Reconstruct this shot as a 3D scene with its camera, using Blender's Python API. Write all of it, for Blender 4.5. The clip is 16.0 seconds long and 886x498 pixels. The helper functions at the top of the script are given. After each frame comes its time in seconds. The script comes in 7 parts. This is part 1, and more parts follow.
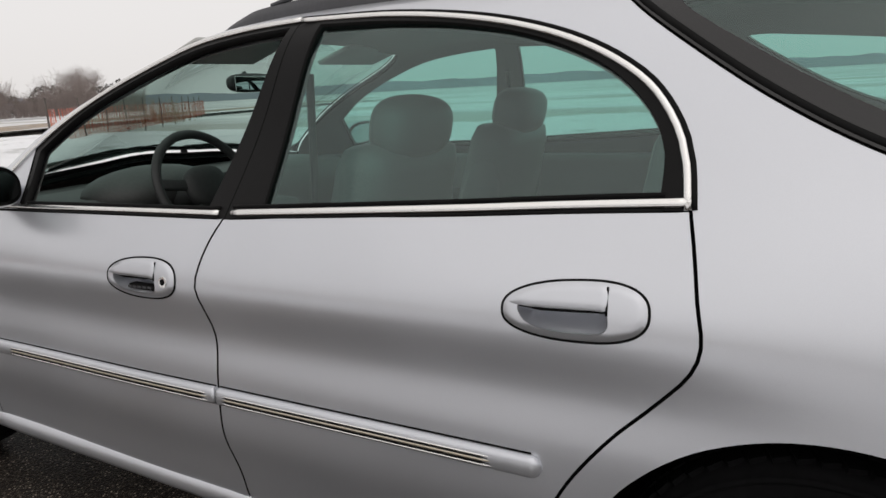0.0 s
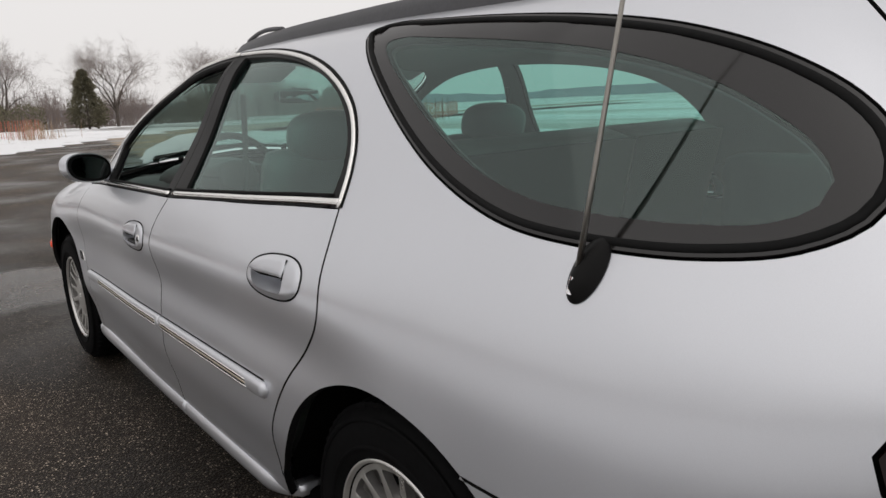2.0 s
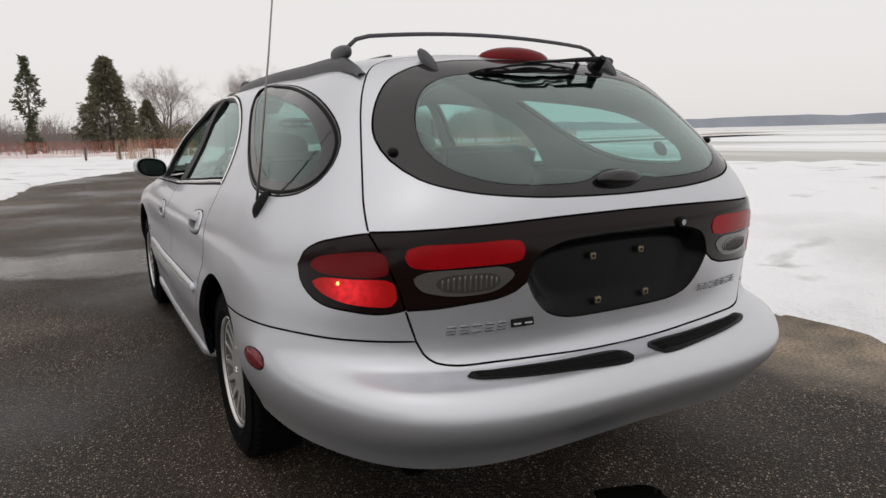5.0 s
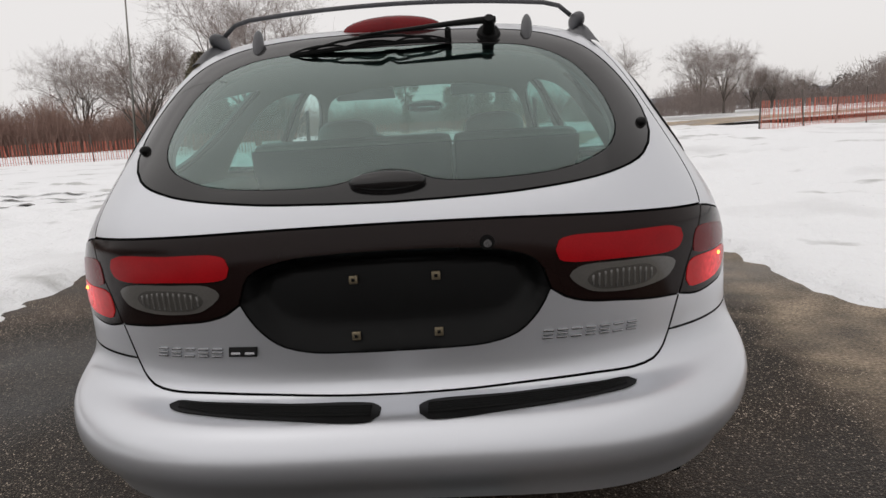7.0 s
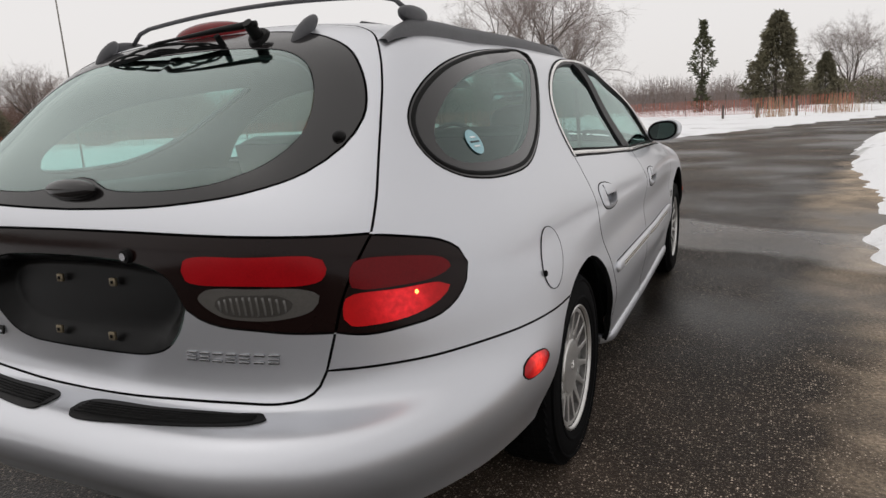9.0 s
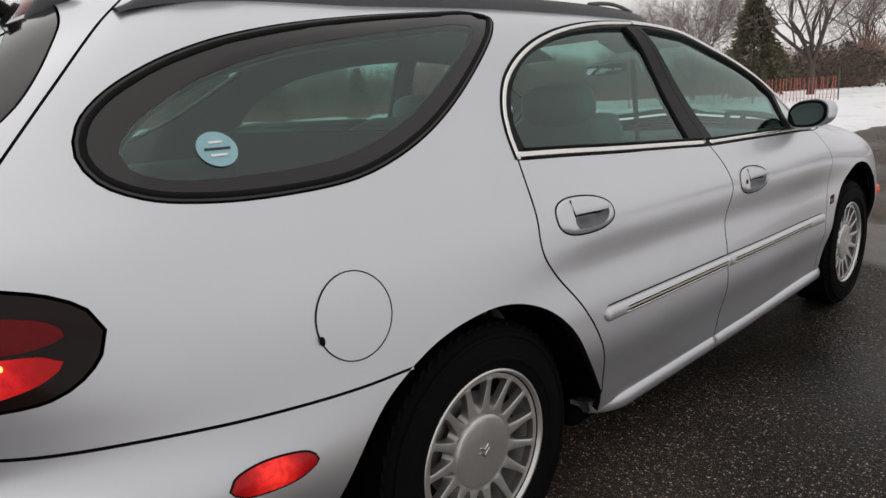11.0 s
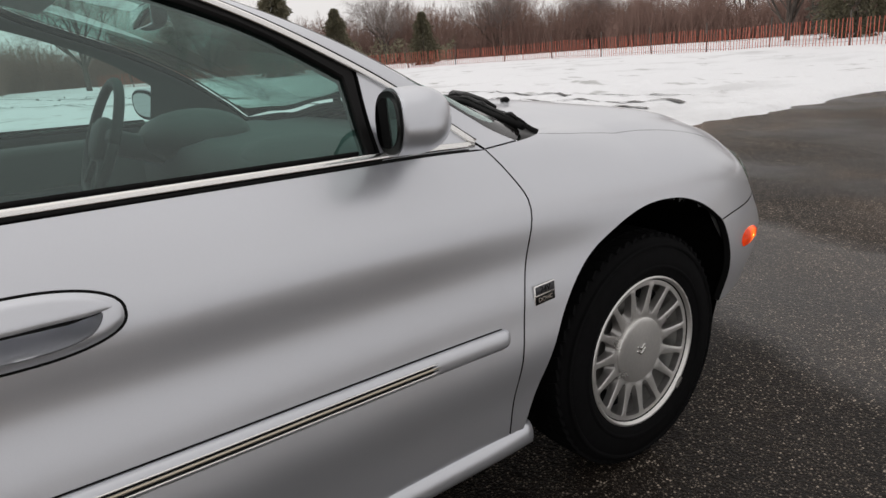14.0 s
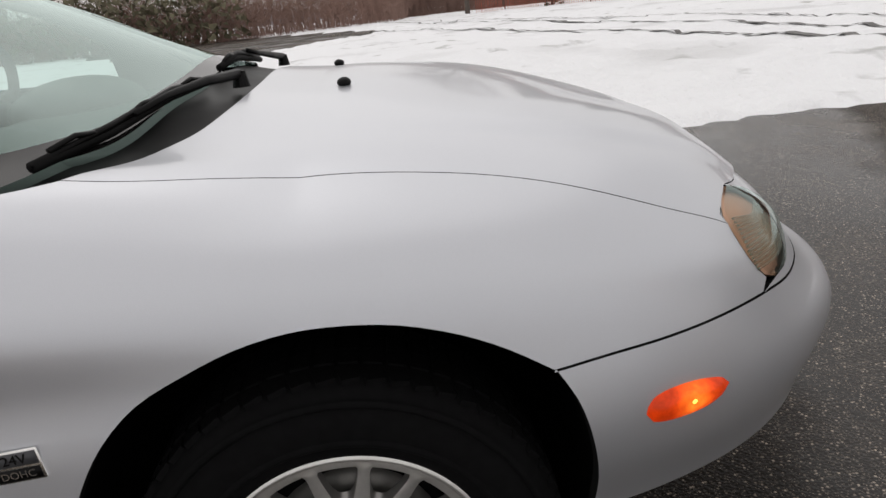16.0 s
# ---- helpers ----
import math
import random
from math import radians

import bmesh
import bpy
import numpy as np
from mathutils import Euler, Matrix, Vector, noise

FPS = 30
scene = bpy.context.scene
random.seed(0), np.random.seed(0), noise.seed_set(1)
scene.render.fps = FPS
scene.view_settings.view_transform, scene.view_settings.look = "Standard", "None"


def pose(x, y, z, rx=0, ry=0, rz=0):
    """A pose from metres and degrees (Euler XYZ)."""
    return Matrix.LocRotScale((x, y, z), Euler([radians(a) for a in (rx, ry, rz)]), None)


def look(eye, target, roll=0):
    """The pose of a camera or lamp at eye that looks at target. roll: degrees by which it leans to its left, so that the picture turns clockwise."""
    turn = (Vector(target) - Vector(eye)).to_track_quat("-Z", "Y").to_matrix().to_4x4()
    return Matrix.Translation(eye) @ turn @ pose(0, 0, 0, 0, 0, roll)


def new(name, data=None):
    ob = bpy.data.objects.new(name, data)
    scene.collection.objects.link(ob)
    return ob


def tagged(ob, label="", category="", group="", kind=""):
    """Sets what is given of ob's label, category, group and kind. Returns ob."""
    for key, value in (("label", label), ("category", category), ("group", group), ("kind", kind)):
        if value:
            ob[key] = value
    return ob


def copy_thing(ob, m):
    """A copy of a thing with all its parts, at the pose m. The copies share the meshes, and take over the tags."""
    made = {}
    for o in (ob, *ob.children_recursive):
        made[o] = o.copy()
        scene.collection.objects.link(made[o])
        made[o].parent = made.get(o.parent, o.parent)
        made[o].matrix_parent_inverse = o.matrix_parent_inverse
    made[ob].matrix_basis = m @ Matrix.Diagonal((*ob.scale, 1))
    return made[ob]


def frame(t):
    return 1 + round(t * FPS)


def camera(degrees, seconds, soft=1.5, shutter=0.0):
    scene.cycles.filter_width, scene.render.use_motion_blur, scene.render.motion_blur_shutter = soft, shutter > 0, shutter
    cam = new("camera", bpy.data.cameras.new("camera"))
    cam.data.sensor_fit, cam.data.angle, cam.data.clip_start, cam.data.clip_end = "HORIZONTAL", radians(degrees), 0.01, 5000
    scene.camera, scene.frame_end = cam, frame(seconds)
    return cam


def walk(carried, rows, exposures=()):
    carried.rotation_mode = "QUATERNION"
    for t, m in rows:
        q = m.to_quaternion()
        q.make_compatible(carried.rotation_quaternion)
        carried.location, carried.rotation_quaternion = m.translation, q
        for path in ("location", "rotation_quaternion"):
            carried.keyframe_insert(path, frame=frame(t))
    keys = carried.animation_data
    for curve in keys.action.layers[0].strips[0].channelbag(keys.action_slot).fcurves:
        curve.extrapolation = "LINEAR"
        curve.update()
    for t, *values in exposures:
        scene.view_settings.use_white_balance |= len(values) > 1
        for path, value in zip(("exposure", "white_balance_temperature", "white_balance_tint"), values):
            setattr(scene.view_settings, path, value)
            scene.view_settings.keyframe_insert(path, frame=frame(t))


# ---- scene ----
cam = camera(67.37, 16.0)
# seconds, eye x y z, yaw, pitch, roll
PATH = [
    (0.0, -1.886, -1.322, 1.212, -60.87, -13.63, -3.22),
    (0.5, -1.842, -1.547, 1.230, -52.49, -13.78, -5.91),
    (1.0, -1.787, -1.829, 1.232, -43.37, -13.14, -3.50),
    (1.5, -1.637, -2.076, 1.213, -38.84, -12.48, -3.09),
    (2.0, -1.518, -2.342, 1.209, -39.62, -12.45, -2.62),
    (2.2, -1.518, -2.508, 1.206, -41.90, -13.60, -1.65),
    (2.3, -1.510, -2.582, 1.204, -41.40, -13.60, -.20),
    (2.5, -1.517, -2.740, 1.224, -39.72, -14.75, 0.04),
    (3.0, -1.645, -2.990, 1.230, -39.36, -13.57, 0.53),
    (3.5, -1.806, -3.193, 1.206, -42.98, -13.47, 1.62),
    (4.0, -1.805, -3.396, 1.208, -41.86, -13.28, -1.26),
    (4.2, -1.744, -3.510, 1.205, -40.02, -12.16, -0.83),
    (6.3, -0.400, -3.975, 1.152, -8.74, -10.81, -2.02),
    (6.5, -0.232, -3.945, 1.156, -5.89, -11.27, -0.50),
    (7.0, 0.131, -3.864, 1.164, 0.91, -10.85, -3.41),
    (7.5, 0.471, -3.776, 1.166, 10.11, -10.67, -3.07),
    (8.0, 0.829, -3.623, 1.145, 17.51, -9.96, -3.89),
    (8.5, 1.127, -3.531, 1.191, 20.20, -11.58, -2.57),
    (8.7, 1.243, -3.510, 1.179, 22.30, -11.65, -2.74),
    (10.8, 1.862, -2.563, 1.150, 45.09, -11.91, -3.10),
    (11.0, 1.881, -2.431, 1.156, 46.98, -12.46, -3.54),
    (11.5, 1.840, -1.978, 1.177, 45.63, -11.92, -0.70),
    (12.0, 1.862, -1.606, 1.172, 47.74, -11.52, -2.86),
    (12.5, 1.926, -1.220, 1.189, 51.50, -11.74, -2.80),
    (13.0, 1.877, -0.771, 1.150, 51.50, -13.89, -2.76),
    (13.5, 1.899, -0.397, 1.146, 52.62, -15.51, -3.86),
    (14.0, 1.887, 0.026, 1.127, 54.79, -16.49, -4.29),
    (14.5, 1.838, 0.423, 1.110, 58.64, -17.53, -4.33),
    (15.0, 1.774, 0.761, 1.127, 65.13, -19.54, -6.12),
    (15.5, 1.732, 1.139, 1.122, 76.19, -20.03, -4.06),
    (16.0, 1.635, 1.510, 1.090, 86.52, -20.06, -6.32),
]


def heading(x, y, z, yaw, pitch, roll):
    """A camera pose from yaw (to the left of +y), pitch (up) and roll (picture clockwise)."""
    return pose(x, y, z, 90 + pitch, 0, yaw) @ pose(0, 0, 0, 0, 0, roll)


walk(cam, [(t, heading(*row)) for t, *row in PATH])

# ---- world and light: flat winter overcast ----
world = bpy.data.worlds.new("overcast")
scene.world = world
world.use_nodes = True
wt = world.node_tree
sky, dull, cloud, both = (wt.nodes.new(k) for k in ("ShaderNodeTexSky", "ShaderNodeHueSaturation", "ShaderNodeBackground", "ShaderNodeAddShader"))
sky.sky_type, sky.sun_disc = "NISHITA", False
sky.sun_elevation, sky.sun_rotation = radians(64), radians(233)
sky.air_density, sky.dust_density = 1.0, 3.0
dull.inputs["Saturation"].default_value = .25
wt.links.new(sky.outputs[0], dull.inputs["Color"])
wt.links.new(dull.outputs[0], wt.nodes["Background"].inputs[0])
wt.nodes["Background"].inputs[1].default_value = .022
cloud.inputs[0].default_value, cloud.inputs[1].default_value = (.965, .93, .915, 1), .77
wt.links.new(wt.nodes["Background"].outputs[0], both.inputs[0])
wt.links.new(cloud.outputs[0], both.inputs[1])
wt.links.new(both.outputs[0], wt.nodes["World Output"].inputs[0])
sun = new("sun", bpy.data.lights.new("sun", "SUN"))
sun.data.energy, sun.data.angle, sun.data.color = .46, radians(110), (1, .97, .93)
sun.matrix_world = look((0, 0, 0), (.34, .26, -.90))
scene.view_settings.exposure = 0.0


# ---- materials ----
def material(name, color, rough=.5, metal=0.0, coat=0.0, spec=.5):
    m = bpy.data.materials.new(name)
    m.use_nodes = True
    b = m.node_tree.nodes["Principled BSDF"]
    b.inputs["Base Color"].default_value = (*color, 1)
    b.inputs["Roughness"].default_value = rough
    b.inputs["Metallic"].default_value = metal
    b.inputs["Coat Weight"].default_value = coat
    b.inputs["Coat Roughness"].default_value = .04
    b.inputs["Specular IOR Level"].default_value = spec
    return m


def nodes_of(m):
    t = m.node_tree
    return t, t.nodes["Principled BSDF"], (lambda kind: t.nodes.new(kind)), t.links.new


def grain(m, scale, amount, bump=0.0, second=None, rough=0.0):
    """Two scales of tone variation, a little relief and uneven gloss."""
    t, b, add, link = nodes_of(m)
    co = add("ShaderNodeTexCoord")
    base = tuple(b.inputs["Base Color"].default_value)
    n1, n2, mix, ramp = add("ShaderNodeTexNoise"), add("ShaderNodeTexNoise"), add("ShaderNodeMath"), add("ShaderNodeMapRange")
    n1.inputs["Scale"].default_value, n2.inputs["Scale"].default_value = scale, second or scale / 14
    n1.inputs["Detail"].default_value = n2.inputs["Detail"].default_value = 3
    for n in (n1, n2):
        link(co.outputs["Object"], n.inputs["Vector"])
    link(n1.outputs[0], mix.inputs[0]), link(n2.outputs[0], mix.inputs[1])
    link(mix.outputs[0], ramp.inputs[0])
    ramp.inputs[1].default_value, ramp.inputs[2].default_value = .7, 1.3
    ramp.inputs[3].default_value, ramp.inputs[4].default_value = 1 - amount, 1 + amount
    hsv = add("ShaderNodeHueSaturation")
    hsv.inputs["Color"].default_value = base
    link(ramp.outputs[0], hsv.inputs["Value"]), link(hsv.outputs[0], b.inputs["Base Color"])
    if rough:
        rr = add("ShaderNodeMapRange")
        rr.inputs[1].default_value, rr.inputs[2].default_value = .3, .7
        r0 = b.inputs["Roughness"].default_value
        rr.inputs[3].default_value, rr.inputs[4].default_value = r0 - rough, r0 + rough
        link(n2.outputs[0], rr.inputs[0]), link(rr.outputs[0], b.inputs["Roughness"])
    if bump:
        bp = add("ShaderNodeBump")
        bp.inputs["Strength"].default_value, bp.inputs["Distance"].default_value = 1, bump
        link(n1.outputs[0], bp.inputs["Height"]), link(bp.outputs[0], b.inputs["Normal"])
    return m


def glass(name, tint, rough=0.0, power=4.0, base=.045):
    """A tinted pane: what is behind shows through its tint, the sky mirrors in it more and more towards grazing."""
    m = bpy.data.materials.new(name)
    m.use_nodes = True
    t = m.node_tree
    t.nodes.remove(t.nodes["Principled BSDF"])
    clear, gloss, mix, edge, curve, amount = (t.nodes.new(k) for k in ("ShaderNodeBsdfTransparent", "ShaderNodeBsdfGlossy", "ShaderNodeMixShader", "ShaderNodeLayerWeight", "ShaderNodeMath", "ShaderNodeMath"))
    clear.inputs[0].default_value = (*tint, 1)
    gloss.inputs["Roughness"].default_value = rough
    gloss.inputs["Color"].default_value = (.74, .86, .83, 1)
    edge.inputs[0].default_value = .5
    curve.operation, amount.operation = "POWER", "MULTIPLY_ADD"
    curve.inputs[1].default_value = power
    amount.inputs[1].default_value, amount.inputs[2].default_value = .9, base
    t.links.new(edge.outputs["Facing"], curve.inputs[0]), t.links.new(curve.outputs[0], amount.inputs[0])
    t.links.new(amount.outputs[0], mix.inputs[0]), t.links.new(clear.outputs[0], mix.inputs[1]), t.links.new(gloss.outputs[0], mix.inputs[2])
    t.links.new(mix.outputs[0], t.nodes["Material Output"].inputs[0])
    return m


def lit(m, color, strength):
    b = m.node_tree.nodes["Principled BSDF"]
    b.inputs["Emission Color"].default_value, b.inputs["Emission Strength"].default_value = (*color, 1), strength
    return m


def glow_lens(name, color, centre, reach, near_color, far_color, core, rest):
    """A lit lens: the bulb behind it shines through most where it is nearest. centre is for either side of the car."""
    m = grain(material(name, color, .25, spec=.25), 240, .12, .0003)
    t, b, add, link = nodes_of(m)
    co, flip, dist, fall, tint, noise, mul = (add(k) for k in ("ShaderNodeTexCoord", "ShaderNodeVectorMath", "ShaderNodeVectorMath", "ShaderNodeMapRange", "ShaderNodeMix", "ShaderNodeTexNoise", "ShaderNodeMath"))
    flip.operation, dist.operation, mul.operation = "ABSOLUTE", "DISTANCE", "MULTIPLY"
    dist.inputs[1].default_value = tuple(abs(c) for c in centre)
    fall.interpolation_type = "SMOOTHERSTEP"
    fall.inputs[1].default_value, fall.inputs[2].default_value, fall.inputs[3].default_value, fall.inputs[4].default_value = 0, reach, 1, 0
    noise.inputs["Scale"].default_value = 70
    tint.data_type = "RGBA"
    tint.inputs[6].default_value, tint.inputs[7].default_value = (*far_color, 1), (*near_color, 1)
    strength = add("ShaderNodeMapRange")
    strength.inputs[3].default_value, strength.inputs[4].default_value = rest, core
    vary = add("ShaderNodeMapRange")
    vary.inputs[1].default_value, vary.inputs[2].default_value, vary.inputs[3].default_value, vary.inputs[4].default_value = .3, .7, .65, 1.35
    link(co.outputs["Object"], flip.inputs[0]), link(flip.outputs[0], dist.inputs[0]), link(dist.outputs["Value"], fall.inputs[0])
    link(co.outputs["Object"], noise.inputs["Vector"]), link(noise.outputs[0], vary.inputs[0])
    link(fall.outputs[0], tint.inputs[0]), link(fall.outputs[0], strength.inputs[0])
    link(strength.outputs[0], mul.inputs[0]), link(vary.outputs[0], mul.inputs[1])
    link(tint.outputs[2], b.inputs["Emission Color"]), link(mul.outputs[0], b.inputs["Emission Strength"])
    return m


PAINT = grain(material("silver_paint", (.580, .592, .625), .35, .74, coat=.45), 900, .035, second=2.2, rough=.03)
BLACK_TRIM = grain(material("black_trim", (.004, .0038, .0038), .45, spec=.13), 60, .15, rough=.06)
RUBBER = grain(material("rubber", (.005, .005, .005), .7, spec=.12), 90, .2, .0006)
GLOSS_BLACK = grain(material("black_glass_border", (.010, .009, .009), .10, spec=.5), 5, .15)
PLATE_BACK = grain(material("glossy_black_recess", (.0025, .0025, .0025), .35, spec=.12), 30, .2)
RACK = grain(material("rack_plastic", (.045, .045, .05), .5), 120, .15, .0004)
MAST = material("dull_mast_metal", (.30, .285, .26), .35, 1.0)
WATER = material("puddle_water", (.006, .0055, .005), .05)
CHROME = material("chrome", (.82, .82, .83), .09, 1.0)
BRIGHT = material("bright_trim", (.78, .77, .75), .2, 1.0)
BADGE = material("badge_chrome", (.30, .30, .31), .2, 1.0)
BRASS = material("dull_brass", (.20, .165, .11), .4, .8)
GOLD_LINE = material("warm_inlay", (.50, .45, .36), .3, 1.0)
ALLOY = grain(material("machined_alloy", (.66, .65, .63), .33, .8), 120, .06, second=9, rough=.06)
# darker copies of the wheel alloy, with the shade inside the slots in their colour
ALLOY_SLOT_SHADE = grain(material("slot_shaded_alloy", (.33, .32, .31), .4, .8), 90, .1)
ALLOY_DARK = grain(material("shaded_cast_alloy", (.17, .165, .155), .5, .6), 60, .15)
TYRE = grain(material("tyre_rubber", (.0045, .0045, .0048), .8, spec=.06), 70, .25, .0005, rough=.08)
DARK = material("dark_metal", (.006, .006, .006), .9, spec=.1)
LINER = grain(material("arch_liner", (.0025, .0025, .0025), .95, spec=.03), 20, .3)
WINDOW = glass("green_tint_window", (.47, .72, .67), base=.095, power=5.0)
REAR_WINDOW = glass("green_tint_rear_window", (.56, .80, .77), base=.10, power=2.5)
SCREEN = glass("windscreen_glass", (.58, .76, .71), base=.09, power=2.6)
MIRROR = material("mirror_glass", (.40, .43, .43), .02, 1.0)
SMOKE = grain(material("smoked_lamp_panel", (.009, .004, .0035), .14, spec=.2), 6, .2)
RED_LENS = grain(material("red_lens", (.29, .004, .007), .22, spec=.14), 240, .12, .0003)
RED_DIM = grain(material("dark_red_lens", (.13, .004, .006), .2, spec=.16), 240, .15, .0003)
RED_LIT = glow_lens("lit_red_lens", (.36, .005, .006), (.74, 2.30, .800), .11, (1, .035, .045), (1, .010, .016), .45, .06)
RED_MARK = glow_lens("lit_red_marker", (.30, .005, .007), (.91, 1.955, .554), .07, (1, .05, .03), (1, .015, .02), .8, .06)
RED_SIDE = grain(material("side_marker_lens", (.14, .005, .007), .2, spec=.3), 240, .15)
BULB_RED = lit(material("bulb_glow_red", (1, .2, .05), .4), (1, .22, .05), 6)
AMBER = glow_lens("amber_lens", (.50, .035, .004), (.86, 1.884, .537), .05, (1, .22, .02), (1, .065, .003), 1.2, .24)
BULB_AMBER = lit(material("bulb_glow_amber", (1, .4, .1), .4), (1, .42, .06), 2.6)
CLEAR_LENS = glass("clear_lens", (.86, .84, .8))
REVERSE = grain(material("grey_reversing_lens", (.085, .08, .074), .2, coat=.4), 200, .1)
REVERSE_CORE = grain(material("dark_reversing_core", (.05, .047, .042), .2, coat=.4), 200, .1)
# orange base colour stands in for the parking lamp's warm glow
REFLECTOR = material("warm_glow_reflector", (.66, .40, .27), .35, .6)
LEATHER = grain(material("grey_leather", (.13, .137, .13), .45), 140, .12, .0008, rough=.06)
TRIM_GREY = grain(material("grey_interior_trim", (.12, .125, .12), .65), 90, .12, .0004)
DASH = grain(material("dashboard_skin", (.055, .057, .055), .6), 90, .12, .0004)
TRIM_DARK = grain(material("dark_interior_trim", (.03, .031, .031), .6), 90, .15)
HEADLINER = grain(material("headliner", (.42, .42, .40), .9), 150, .06)
STICKER = grain(material("blue_white_sticker", (.24, .42, .46), .5), 40, .1)
WHITE_INK = material("white_mark", (.8, .82, .82), .5)


# ---- body surface: a loft of feature lines, fanned round the nose and the tail ----
YR, YF = -1.45, 1.38


def pchip(knots):
    """A smooth curve through (place, value) knots that does not overshoot."""
    k = np.array(knots, float)
    x, y = k[:, 0], k[:, 1]
    h, d = np.diff(x), np.diff(y) / np.diff(x)
    m = np.zeros(len(x))
    m[0], m[-1] = d[0], d[-1]
    for i in range(1, len(x) - 1):
        if d[i - 1] * d[i] > 0:
            w1, w2 = 2 * h[i] + h[i - 1], h[i] + 2 * h[i - 1]
            m[i] = (w1 + w2) / (w1 / d[i - 1] + w2 / d[i])

    def value(q):
        q = np.clip(np.asarray(q, float), x[0], x[-1])
        i = np.clip(np.searchsorted(x, q) - 1, 0, len(x) - 2)
        s = (q - x[i]) / h[i]
        return ((1 + 2 * s) * (1 - s) ** 2 * y[i] + s * (1 - s) ** 2 * h[i] * m[i]
                + s * s * (3 - 2 * s) * y[i + 1] + s * s * (s - 1) * h[i] * m[i + 1])
    return value


class Line:
    """One feature line of the body: half width and height along the side, then how far it reaches round nose and tail."""
    def __init__(self, x, z, nose, tail):
        self.x, self.z, self.nose, self.tail = pchip(x), pchip(z), nose, tail

    def at(self, u):
        """Distance from the axis and height at station u (metres along the side, radians past the fan axes)."""
        a, side = self.x(np.clip(u, YR, YF)), self.z(np.clip(u, YR, YF))
        r, z = a.copy(), side.copy()
        for fan, (reach, n, height) in ((np.clip(u - YF, 0, None), self.nose), (np.clip(YR - u, 0, None), self.tail)):
            on = fan > 0
            c, s = np.cos(fan[on]), np.sin(fan[on])
            r[on] = ((np.abs(c) / np.maximum(a[on], 1e-4)) ** n + (s / max(reach, 1e-4)) ** n) ** (-1 / n)
            z[on] = side[on] + (height - side[on]) * s ** 2
        return r, z


